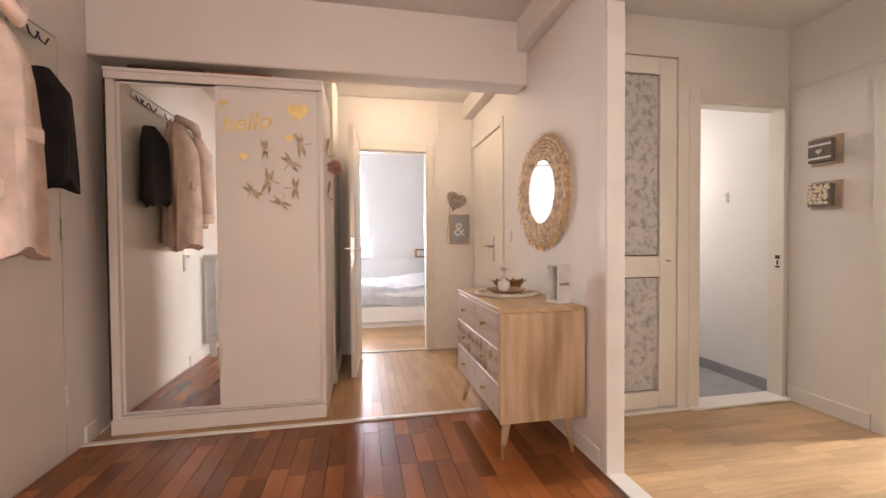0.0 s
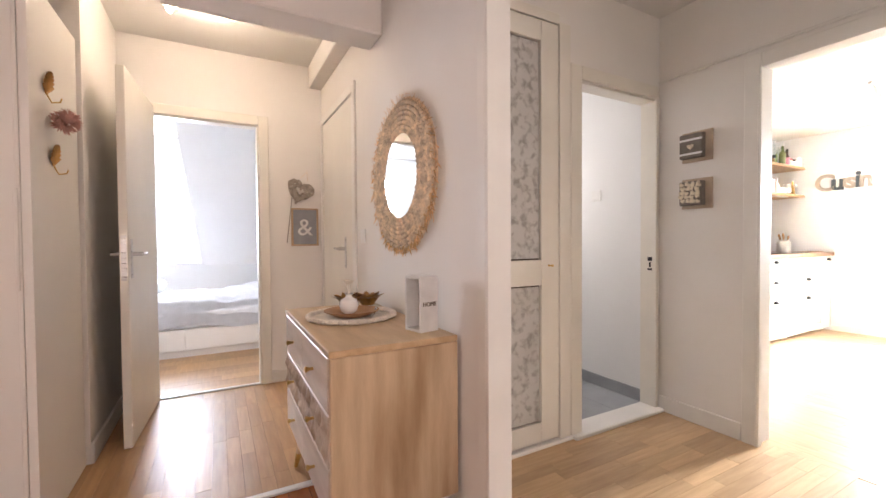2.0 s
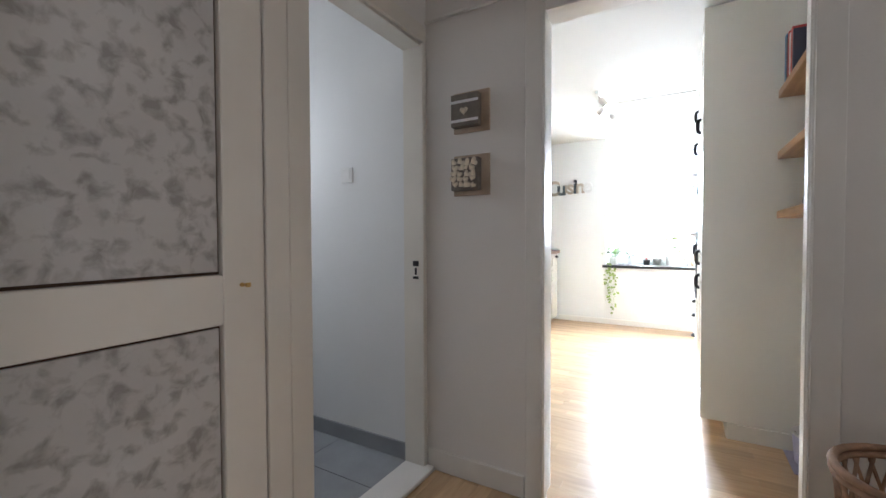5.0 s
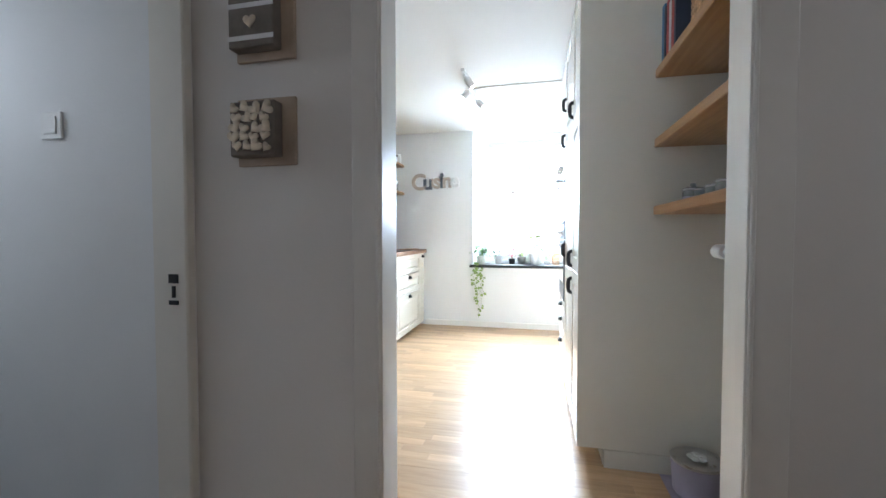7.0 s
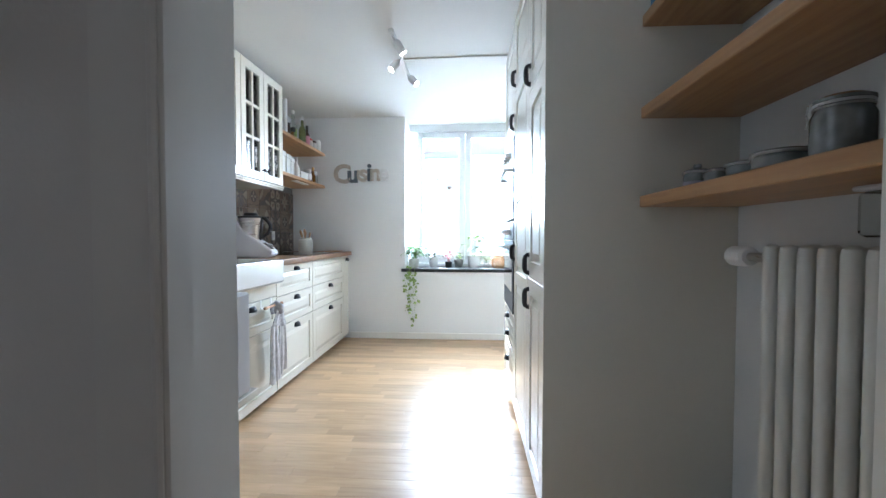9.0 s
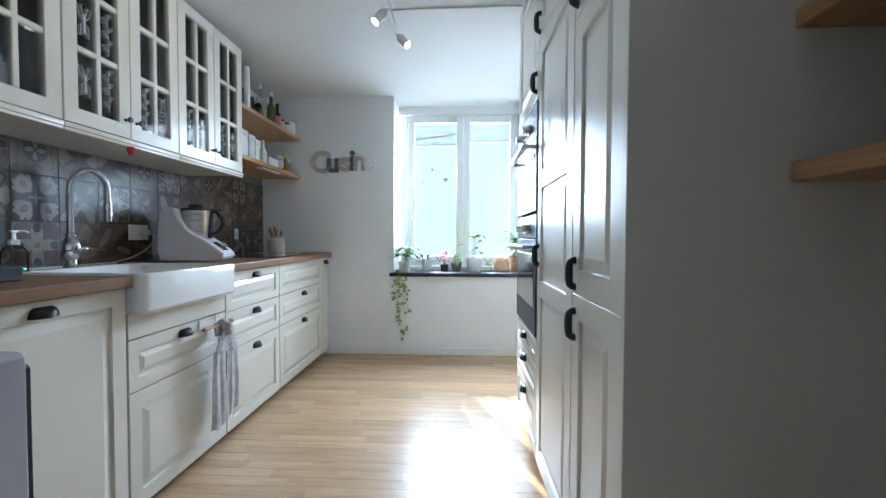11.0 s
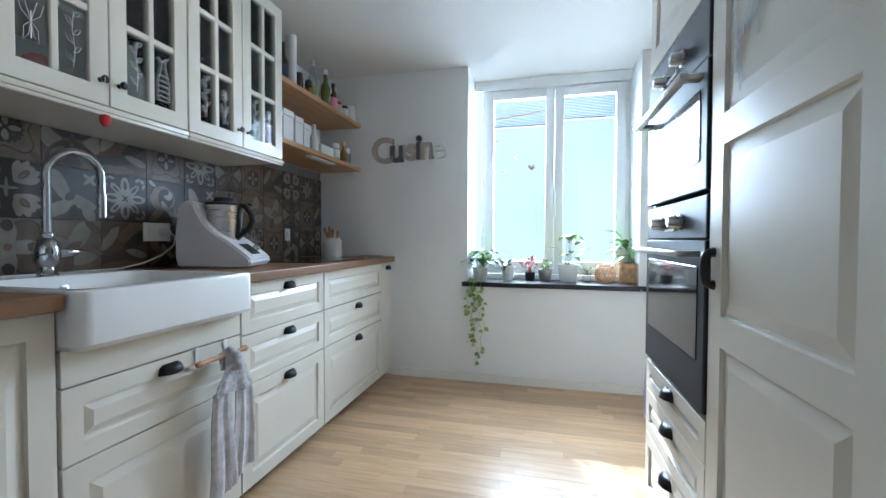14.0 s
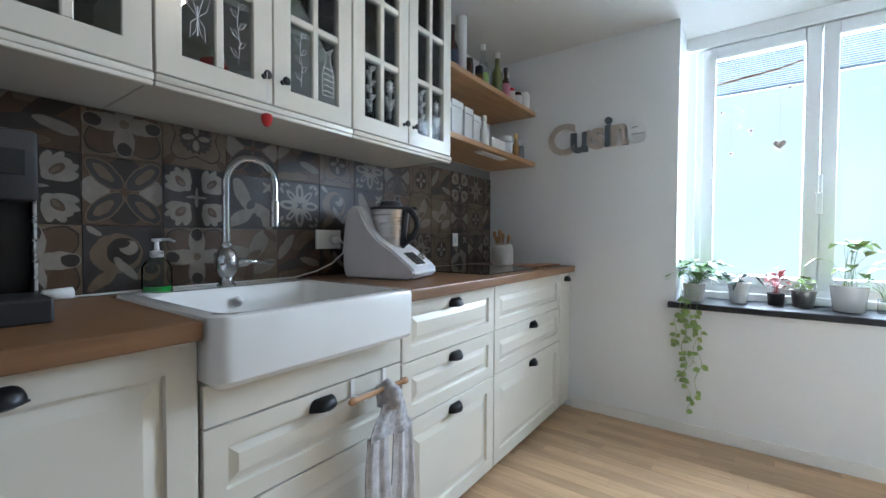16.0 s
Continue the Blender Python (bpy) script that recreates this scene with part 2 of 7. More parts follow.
def wall_x(x0, x1, y0, y1, z1, *holes, z0=0.0):
    bm = wall_y(x0, x1, y0, y1, z1, *holes, z0=z0)
    for v in bm.verts:
        v.co = Vector((v.co.y, v.co.x, v.co.z))
    bmesh.ops.reverse_faces(bm, faces=bm.faces)
    return bm


# ---- large structure ----
structure("wall_hall_west", wall_x(-1.49, -1.39, -1.7, 3.66, 2.7, (1.72, 2.73, 0.0, 2.14)), M["wall"], "white painted hall wall with a panelled door")
structure("wall_hall_north", wall_y(3.56, 3.66, -1.39, -0.10, 2.7), M["wall"], "white wall behind the wardrobe")
structure("wall_back_hall_west", wall_x(-0.20, -0.10, 3.66, 4.38, 2.7), M["wall"], "cream painted wall of the small back hall")
structure("wall_hall_east", wall_x(1.23, 1.295, -1.7, 4.38, 2.7, (0.90, 2.016, 0.0, 2.2), (3.49, 4.32, 0.0, 2.03)), M["wall"], "white painted wall between hall and entry, with a wide opening")
structure("wall_bedroom", wall_y(4.38, 4.48, -1.7, 3.2, 2.7, (0.05, 0.755, 0.0, 1.985)), M["wall"], "warm white wall with the bedroom doorway")
# Unseen end wall; its opening is added for the hall fill lamp.
structure("wall_hall_south", wall_y(-1.8, -1.7, -1.49, 1.36, 2.7, (-0.85, 1.05, 0.9, 2.3)), M["wall"], "unseen white wall with an added window opening")
structure("wall_bath", wall_y(2.59, 2.69, 1.295, 2.96, 2.7, (1.40, 2.085, 0.02, 2.245), (2.25, 2.921, 0.0, 1.985)), M["wall"], "white painted entry wall with a cupboard and a doorway")
structure("wall_kitchen_west", wall_x(2.96, 3.10, 0.1, 3.71, 2.7, (1.19, 2.045, 0.0, 2.01)), M["wall"], "white painted wall with the kitchen doorway")
# Unseen wall, placed by guess, with an opening added for the entry fill.
structure("wall_entry_south", wall_y(0.10, 0.20, 1.295, 2.96, 2.7, (1.7, 2.62, 1.0, 2.1)), M["wall"], "unseen white wall closing the entry, with an added window opening")
structure("wall_kitchen_north", wall_y(3.61, 3.71, 3.10, 7.25, 2.7), M["kwall"], "white kitchen wall behind the worktop")
structure("wall_kitchen_south", wall_y(0.70, 0.80, 3.10, 7.25, 2.7), M["kwall"], "white kitchen wall behind shelves and radiator")
structure("wall_kitchen_east", wall_x(6.866, 7.25, 0.80, 3.61, 2.7, (1.20, 2.39, 0.735, 2.37)), M["kwall"], "white kitchen wall with a deep window recess")
structure("ceiling_hall", boxes((-1.49, 1.29, -1.8, 3.0, 2.58, 2.72)), M["ceil"], "white painted hall ceiling", "ceiling")
structure("ceiling_back_hall", boxes((-0.2, 1.23, 3.1, 4.38, 2.50, 2.57)), M["ceil"], "cream painted back hall ceiling", "ceiling")
structure("ceiling_entry", boxes((1.295, 2.96, 0.2, 2.59, 2.50, 2.72)), M["ceil"], "white painted entry ceiling", "ceiling")
structure("ceiling_kitchen", boxes((3.1, 7.25, 0.8, 3.61, 2.345, 2.5)), M["ceil"], "white painted kitchen ceiling", "ceiling")
# Added slab, out of view, that stops sky light between the ceilings.
structure("roof_slab", boxes((-1.8, 7.6, -1.9, 7.6, 2.72, 2.85)), M["ceil"], "added unseen slab that keeps sky light out of the rooms", "ceiling")
structure("beam_1", boxes((-1.39, 1.23, 2.95, 3.15, 2.155, 2.58), bev=0.008), M["wall"], "white plastered beam across the hall", "beam")
structure("beam_2", boxes((1.15, 1.23, -1.7, 2.95, 2.37, 2.58), (1.13, 1.23, 3.15, 4.38, 2.33, 2.50), bev=0.006), M["wall"], "white plastered beam along the hall wall", "beam")
structure("trim_skirting_hall", boxes((-1.39, -1.375, -1.7, 1.71, 0, 0.1), (-1.39, -1.375, 2.86, 2.95, 0, 0.1), (1.215, 1.23, 2.07, 3.42, 0, 0.09),
          (0.83, 1.215, 4.365, 4.38, 0, 0.09), (-0.10, -0.085, 3.56, 4.3, 0, 0.1), bev=0.003), M["trim"], "white painted skirting boards in the hall", "baseboard")
structure("trim_skirting_entry", boxes((2.945, 2.96, 2.105, 2.575, 0, 0.095), (2.945, 2.96, 0.2, 1.13, 0, 0.095), bev=0.003), M["trim"], "white painted skirting board beside the kitchen doorway", "baseboard")
structure("trim_skirting_kitchen", boxes((6.85, 6.866, 1.0, 2.98, 0, 0.065), (3.1, 4.0, 0.8, 0.812, 0, 0.06), bev=0.003), M["trim"], "white skirting board under the kitchen window", "baseboard")
structure("trim_picture_rail", boxes((2.945, 2.96, 0.2, 2.59, 2.085, 2.1), bev=0.004), M["trim"], "thin painted moulding along the entry wall", "trim")
# casings
structure("trim_opening", boxes((1.213, 1.23, 2.016, 2.062, 0, 2.25), (1.213, 1.307, 2.004, 2.0165, 0, 2.2), (1.295, 1.307, 2.016, 2.062, 0, 2.25), (1.213, 1.23, 0.85, 2.016, 2.2, 2.25),
          (1.213, 1.23, 0.85, 0.90, 0, 2.2), (1.213, 1.307, 0.90, 2.004, 2.188, 2.2), bev=0.003), M["trim"], "white gloss casing round the wide opening", "trim")
structure("trim_bedroom_door", boxes((0.755, 0.825, 4.362, 4.38, 0, 2.055), (-0.02, 0.05, 4.362, 4.38, 0, 2.055), (0.05, 0.755, 4.362, 4.38, 1.985, 2.055),
          (0.743, 0.755, 4.38, 4.48, 0, 1.985), (0.05, 0.062, 4.38, 4.48, 0, 1.985), (0.062, 0.743, 4.38, 4.48, 1.973, 1.985), bev=0.003), M["cream"], "cream painted casing of the bedroom doorway", "trim")
structure("trim_bath_door", boxes((2.919, 2.945, 2.578, 2.59, 0, 2.06), (2.165, 2.25, 2.572, 2.59, 0, 2.06), (2.25, 2.919, 2.572, 2.59, 1.985, 2.06),
          (2.915, 2.921, 2.5785, 2.69, 0, 1.985), (2.25, 2.262, 2.59, 2.69, 0, 1.985), (2.262, 2.915, 2.59, 2.69, 1.973, 1.985), bev=0.003), M["cream"], "cream painted casing of the bathroom doorway", "trim")
structure("trim_kitchen_door", boxes((2.942, 2.985, 2.02, 2.10, 0, 2.06), (2.942, 2.985, 1.135, 1.22, 0, 2.06), (2.942, 2.985, 1.22, 2.02, 1.985, 2.06),
          (2.985, 3.10, 2.036, 2.045, 0, 2.01), (2.985, 3.10, 1.19, 1.199, 0, 2.01), (2.985, 3.10, 1.199, 2.036, 2.0, 2.01),
          (2.936, 2.944, 2.024, 2.034, 0, 1.99), (2.936, 2.944, 1.206, 1.216, 0, 1.99), bev=0.003), M["trim"], "white gloss casing of the kitchen doorway", "trim")
structure("trim_threshold_bath", boxes((2.17, 2.945, 2.535, 2.69, 0, 0.02), (1.38, 2.17, 2.56, 2.59, 0, 0.02), bev=0.004), M["trim"], "white painted threshold at the bathroom doorway", "trim")
structure("trim_threshold_hall", boxes((-1.39, 0.86, 2.83, 2.865, 0.0, 0.012), (1.213, 1.307, 0.9, 2.003, 0.0, 0.008), (0.06, 0.745, 4.38, 4.41, 0.0, 0.01), bev=0.003), M["trim"], "white threshold strips between the floors", "trim")
# bedroom, bathroom and the ground outside
structure("wall_bedroom_north", wall_y(7.3, 7.4, -1.7, 3.2, 2.7, (-0.64, 0.225, 0.84, 2.06)), M["kwall"], "pale bedroom wall with a window")
structure("wall_bedroom_west", wall_x(-1.8, -1.7, 4.38, 7.4, 2.7), M["kwall"], "pale bedroom wall")
structure("wall_bedroom_east", wall_x(3.2, 3.3, 4.38, 7.4, 2.7), M["kwall"], "pale bedroom wall")
structure("ceiling_bedroom", boxes((-1.7, 3.2, 4.48, 7.3, 2.45, 2.6)), M["ceil"], "white bedroom ceiling", "ceiling")
structure("wall_bath_east", wall_x(2.93, 3.0, 2.69, 3.33, 2.7), M["kwall"], "white bathroom wall with a grey tile skirting")
structure("wall_bath_north", wall_y(4.28, 4.38, 1.9, 3.9, 2.7), M["kwall"], "white bathroom wall")
structure("wall_bath_west", wall_x(2.0, 2.1, 2.69, 4.28, 2.7), M["kwall"], "white bathroom wall")
structure("ceiling_bath", boxes((2.1, 3.0, 2.69, 4.28, 2.45, 2.6), (3.0, 3.9, 3.71, 4.28, 2.45, 2.6)), M["ceil"], "white bathroom ceiling", "ceiling")
structure("trim_bath_skirting", boxes((2.918, 2.93, 2.69, 3.33, 0.018, 0.10), bev=0.002), M["gtile"], "grey tile skirting", "baseboard")
# Added unseen wall that shuts sky light out of the bathroom's open side.
structure("wall_bath_far", wall_x(3.9, 4.0, 3.71, 4.38, 2.7), M["kwall"], "white bathroom wall")
# Added box behind the hall door so no daylight leaks round its leaf.
structure("wall_outer_west", wall_x(-1.66, -1.6, 1.4, 2.9, 2.7), M["kwall"], "added unseen wall that blocks light behind the hall door")
structure("wall_outer_ends", boxes((-1.6, -1.49, 1.4, 1.45, 0, 2.7), (-1.6, -1.49, 2.85, 2.9, 0, 2.7), (-1.6, -1.39, 1.4, 2.9, -0.1, 0.0)), M["kwall"], "added unseen returns that block light behind the hall door")
structure("ground", boxes((-300, 300, -300, 300, -9.3, -9.0)), M["grout"], "ground far below the flat", "ground")


# A backdrop that emits its own brightness in place of daylight.
def backdrop_mat(name, low, high, strength):
    m = bpy.data.materials.new(name)
    m.use_nodes = True
    nt = m.node_tree
    b = nt.nodes["Principled BSDF"]
    tc, nz, mx = (nt.nodes.new(k) for k in ("ShaderNodeTexCoord", "ShaderNodeTexNoise", "ShaderNodeMix"))
    mx.data_type = "RGBA"
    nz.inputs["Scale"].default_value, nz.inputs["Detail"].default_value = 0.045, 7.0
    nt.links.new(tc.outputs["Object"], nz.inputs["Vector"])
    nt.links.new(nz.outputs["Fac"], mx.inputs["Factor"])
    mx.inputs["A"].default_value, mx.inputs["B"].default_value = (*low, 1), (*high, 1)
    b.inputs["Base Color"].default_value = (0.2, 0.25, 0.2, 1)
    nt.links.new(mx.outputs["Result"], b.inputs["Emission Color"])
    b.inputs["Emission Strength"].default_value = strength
    return m


# Daylight and haze are put into these glowing colours.
M["hill"] = backdrop_mat("glowing_hillside", (0.62, 0.80, 0.77), (1.12, 1.14, 1.16), 0.52)
M["haze"] = backdrop_mat("glowing_haze", (0.75, 0.87, 1.0), (0.9, 0.95, 1.0), 0.085)
structure("backdrop_east", boxes((80, 80.5, -60, 60, -9, 34)), M["hill"], "glowing backdrop of a hazy hillside outside the kitchen window", "hillside")
structure("backdrop_north", boxes((-60, 60, 80, 80.5, -9, 40)), M["haze"], "glowing backdrop of haze outside the bedroom window", "sky")


# ---- doors, windows ----
def loft(bm, rings, close=True):
    """Joins loops of corner points into one skin; the last loop is filled unless it closes on the first."""
    vs = [[bm.verts.new(p) for p in ring] for ring in rings]
    pairs = list(zip(vs, vs[1:])) + ([] if close else [(vs[-1], vs[0])])
    for a, b in pairs:
        for k in range(4):
            j = (k + 1) % 4
            bm.faces.new((a[k], a[j], b[j], b[k]))
    if close:
        bm.faces.new(vs[-1])


def rect(x0, x1, z0, z1, y):
    return [(x0, y, z0), (x1, y, z0), (x1, y, z1), (x0, y, z1)]


def panel_front(w, h, frame=0.058, rails=(), t=0.02):
    """A framed cabinet front with raised fields, in the plane y = 0 to -t, facing -y; rails: heights of cross rails."""
    bm = bmesh.new()
    cuts = [0.0] + list(rails) + [h]
    for k in range(len(cuts) - 1):
        a, b = cuts[k], cuts[k + 1]
        ea, eb = (0.0015 if k == 0 else 0.0), (0.0015 if k == len(cuts) - 2 else 0.0)
        lo, hi = a + (frame if k == 0 else frame / 2), b - (frame if k == len(cuts) - 2 else frame / 2)
        g = min(0.03, (hi - lo) * 0.2)
        rings = [rect(0, w, a, b, 0), rect(0, w, a, b, -t + 0.0015), rect(0.0015, w - 0.0015, a + ea, b - eb, -t)]
        for d, y in ((0, -t), (0.003, -t + 0.010), (0.009, -t + 0.010), (0.009 + g, -t + 0.002)):
            rings.append(rect(frame + d, w - frame - d, lo + d, hi - d, y))
        loft(bm, rings)
    bmesh.ops.remove_doubles(bm, verts=bm.verts, dist=0.0002)
    bmesh.ops.recalc_face_normals(bm, faces=bm.faces)
    return bm


def cup_pull(w=0.088):
    bm = bmesh.new()
    n, m = 14, 6
    rows = []
    for i in range(m + 1):
        a = math.pi / 2 * i / m
        rows.append([bm.verts.new((-w / 2 * math.cos(math.pi * j / n) * (0.55 + 0.45 * math.cos(a)), -0.027 * math.sin(math.pi * j / n) * math.cos(a) - 0.001, 0.03 * math.sin(a))) for j in range(n + 1)])
    for a, b in zip(rows, rows[1:]):
        for j in range(n):
            bm.faces.new((a[j], a[j + 1], b[j + 1], b[j]))
    bmesh.ops.solidify(bm, geom=bm.faces[:], thickness=0.003)
    tube(bm, [(-w / 2 - 0.001, -0.003, 0.001), (-w / 4, -0.022, 0.0), (0, -0.029, 0.0), (w / 4, -0.022, 0.0), (w / 2 + 0.001, -0.003, 0.001)], 0.0025, 6)
    return bm


def bow_pull(h=0.078):
    bm = bmesh.new()
    pts = [(0, 0, 0), (0, -0.008, 0.0), (0, -0.016, 0.006)] + [(0, -0.019, 0.008 + (h - 0.016) * k / 5) for k in range(1, 5)] + [(0, -0.016, h - 0.006), (0, -0.008, h), (0, 0, h)]
    tube(bm, pts, [0.011, 0.01, 0.011, 0.0115, 0.012, 0.012, 0.0115, 0.011, 0.01, 0.011], 10)
    lathe(bm, [(0.012, -0.004), (0.012, 0)], 12, (0, 0, 0), "y")
    lathe(bm, [(0.012, -0.004), (0.012, 0)], 12, (0, 0, h), "y")
    return bm


CUP = mesh_of("cup_pull", cup_pull(), M["black"], True)
BOW = mesh_of("bow_pull", bow_pull(), M["black"], True)


def pull(mesh, parent, x, y, z):
    ob = new("handle", mesh)
    ob.parent = parent
    ob.location = (x, y, z)
    ob["label"] = "black metal handle"
    return ob


def base_cabinet(x0, x1, fronts, label, z_top=0.885):
    """A floor unit whose fronts (z0, z1, kind, cup x or None) face -y at y = 3.0."""
    w = x1 - x0
    c = thing("base_cabinet", label, "cabinet", "kitchen base units", pose(x0, 3.02, 0))
    bm = boxes((0.002, w - 0.002, 0.006, 0.56, 0.05, z_top))
    for lx in (0.05, w - 0.05):
        lathe(bm, [(0.02, 0.0), (0.022, 0.01), (0.015, 0.02), (0.015, 0.06)], 10, (lx, 0.05, 0))
    part("body", bm, M["cab"], c)
    for z0, z1, kind, cx in fronts:
        if kind == "plain":
            f = part("rail_panel", boxes((0.002, w - 0.002, -0.02, 0, z0 + 0.0025, z1 - 0.0025), bev=0.0015), M["cab"], c)
        else:
            f = part("door" if kind == "door" else "drawer_front", panel_front(w - 0.004, z1 - z0 - 0.005, 0.058 if kind == "door" or z1 - z0 > 0.3 else 0.048), M["cab"], c, smooth=False)
            f.location = (0.002, 0, z0 + 0.0025)
        if cx is not None:
            pull(CUP, f, cx - x0 - (0 if kind == "plain" else 0.002), -0.02, z1 - 0.052 - (0 if kind == "plain" else z0))
    return c


base_cabinet(3.98, 4.582, [(0.04, 0.885, "door", 4.285)], "off-white framed kitchen base unit with a black cup handle")
base_cabinet(4.588, 5.212, [(0.04, 0.486, "drawer", None), (0.486, 0.686, "drawer", 4.896), (0.686, 0.784, "plain", None)], "off-white sink unit with drawers and a towel bar", 0.784)
base_cabinet(5.216, 5.848, [(0.04, 0.467, "drawer", 5.531), (0.467, 0.674, "drawer", 5.531), (0.674, 0.885, "drawer", 5.531)], "off-white three-drawer kitchen unit with cup handles")
base_cabinet(5.852, 6.684, [(0.04, 0.467, "drawer", 6.277), (0.467, 0.674, "drawer", 6.277), (0.674, 0.885, "drawer", None)], "wide off-white drawer unit under the hob")
base_cabinet(6.688, 6.862, [(0.04, 0.885, "plain", 6.797)], "narrow off-white pull-out unit against the window wall")

wt = thing("worktop", "oiled oak kitchen worktop with a cut-out for the sink", "worktop")
part("board", boxes((3.98, 4.578, 2.965, 3.608, 0.888, 0.928), bev=0.004, seg=2), M["worktop"], wt)
part("board", boxes((5.222, 6.864, 2.965, 3.608, 0.888, 0.928), bev=0.004, seg=2), M["worktop"], wt)
part("back_strip", boxes((4.578, 5.222, 3.56, 3.608, 0.888, 0.928)), M["worktop"], wt)


def sink():
    s = thing("apron_sink", "white glazed ceramic apron sink set into the worktop", "sink", m=pose(4.584, 2.935, 0.782))
    w, d, h, t = 0.632, 0.622, 0.152, 0.035
    bm = bmesh.new()
    rows = []

    def ring(x0, x1, y0, y1, z, r, n=6):
        out = []
        for cx, cy, a0 in ((x1 - r, y1 - r, 0), (x0 + r, y1 - r, 90), (x0 + r, y0 + r, 180), (x1 - r, y0 + r, 270)):
            for k in range(n + 1):
                a = radians(a0 + 90 * k / n)
                out.append(bm.verts.new((cx + r * math.cos(a), cy + r * math.sin(a), z)))
        return out
    for args in ((0.012, w - 0.012, 0.012, d, 0.0, 0.03), (0.0, w, 0.0, d, 0.014, 0.04), (0.0, w, 0.0, d, h - 0.012, 0.04), (0.004, w - 0.004, 0.004, d - 0.004, h - 0.003, 0.038),
                 (0.012, w - 0.012, 0.012, d - 0.012, h, 0.034), (t, w - t, t, d - 0.11, h, 0.05), (t + 0.008, w - t - 0.008, t + 0.008, d - 0.118, h - 0.008, 0.05), (t + 0.02, w - t - 0.02, t + 0.02, d - 0.13, 0.03, 0.05),
                 (t + 0.05, w - t - 0.05, t + 0.05, d - 0.16, 0.014, 0.04)):
        rows.append(ring(*args))
    for a, b in zip(rows, rows[1:]):
        for i in range(len(a)):
            j = (i + 1) % len(a)
            bm.faces.new((a[i], a[j], b[j], b[i]))
    bm.faces.new(rows[0][::-1])
    bm.faces.new(rows[-1])
    bmesh.ops.recalc_face_normals(bm, faces=bm.faces)
    part("basin", bm, M["ceramic"], s, smooth=True)
    bm = bmesh.new()
    lathe(bm, [(0.0, 0), (0.016, 0.001), (0.018, 0.004), (0.012, 0.006), (0.0, 0.006)][1:4], 18)
    for k in range(6):
        lathe(bm, [(0.003, 0.0061), (0.003, 0.0068)], 6, (0.008 * math.cos(k * 1.047), 0.008 * math.sin(k * 1.047), 0))
    ov = part("overflow", bm, M["steel"], s, "round steel overflow grille")
    ov.matrix_basis = pose(0.3, d - 0.128, 0.105, 90, 0, 0)


sink()


def wall_cabinet(x0, x1):
    c = thing("wall_cabinet", "off-white wall cabinet with white-drawn glass doors, filled with crockery", "cabinet", "glazed wall cabinets", pose(x0, 3.24, 1.457))
    w, h, d = x1 - x0, 0.833, 0.368
    part("body", boxes((0, 0.018, 0, d, 0.03, h), (w - 0.018, w, 0, d, 0.03, h), (0.018, w - 0.018, 0, d, 0.03, 0.048), (0.018, w - 0.018, 0, d, h - 0.018, h), (0.018, w - 0.018, d - 0.008, d, 0.048, h - 0.018),
               (0.018, w - 0.018, 0.03, d - 0.01, 0.3, 0.318), (0.018, w - 0.018, 0.03, d - 0.01, 0.56, 0.578)), M["cab"], c)
    part("light_rail", boxes((0, w, -0.026, 0.0, 0.012, 0.03), (0, w, -0.022, 0.0, 0.0, 0.012), bev=0.004, seg=2), M["cab"], c)
    part("underside_panel", boxes((0.0, w, 0.0, d, 0.014, 0.03), bev=0.001), M["cab"], c)
    dw = w / 2
    for k in (0, 1):
        bm = bmesh.new()
        f, a, b = 0.058, 0.002, dw - 0.002
        z0, z1 = 0.035, h
        e = 0.002
        loft(bm, [rect(a, b, z0, z1, 0), rect(a, b, z0, z1, -0.02 + e), rect(a + e, b - e, z0 + e, z1 - e, -0.02), rect(a + f - e, b - f + e, z0 + f - e, z1 - f + e, -0.02),
                  rect(a + f, b - f, z0 + f, z1 - f, -0.02 + e), rect(a + f, b - f, z0 + f, z1 - f, 0)], False)
        bmesh.ops.recalc_face_normals(bm, faces=bm.faces)
        mid = (a + b) / 2
        step = (z1 - z0 - 2 * f) / 3
        door = part("door", bm, M["cab"], c)
        door.location = (k * dw, 0, 0)
        part("muntin", boxes((mid - 0.011, mid + 0.011, -0.018, -0.002, z0 + f, z1 - f), bev=0.003), M["cab"], door)
        for r in (1, 2):
            z = z0 + f + r * step
            part("muntin", boxes((a + f, b - f, -0.017, -0.003, z - 0.011, z + 0.011), bev=0.003), M["cab"], door)
        for col in (0, 1):
            for r in range(3):
                px0, px1 = (a + f, mid - 0.011) if col == 0 else (mid + 0.011, b - f)
                pz0 = z0 + f + r * step + (0.011 if r else 0)
                pz1 = z0 + f + (r + 1) * step - (0.011 if r < 2 else 0)
                p = part("pane", boxes((px0 - 0.004, px1 + 0.004, -0.011, -0.007, pz0 - 0.004, pz1 + 0.004)), M["pane"], door)
                p.visible_shadow = False
        bm = bmesh.new()
        lathe(bm, [(0.008, 0.0), (0.005, -0.004), (0.005, -0.012), (0.011, -0.017), (0.013, -0.024), (0.008, -0.029)], 14, axis="y")
        kn = part("handle", bm, M["black"], door, "round black knob", True)
        kn.location = (b - 0.028 if k == 0 else a + 0.028, -0.02, z0 + 0.075)
    return c


for k in range(3):
    wall_cabinet(3.972 + k * 0.6125, 4.582 + k * 0.6125)


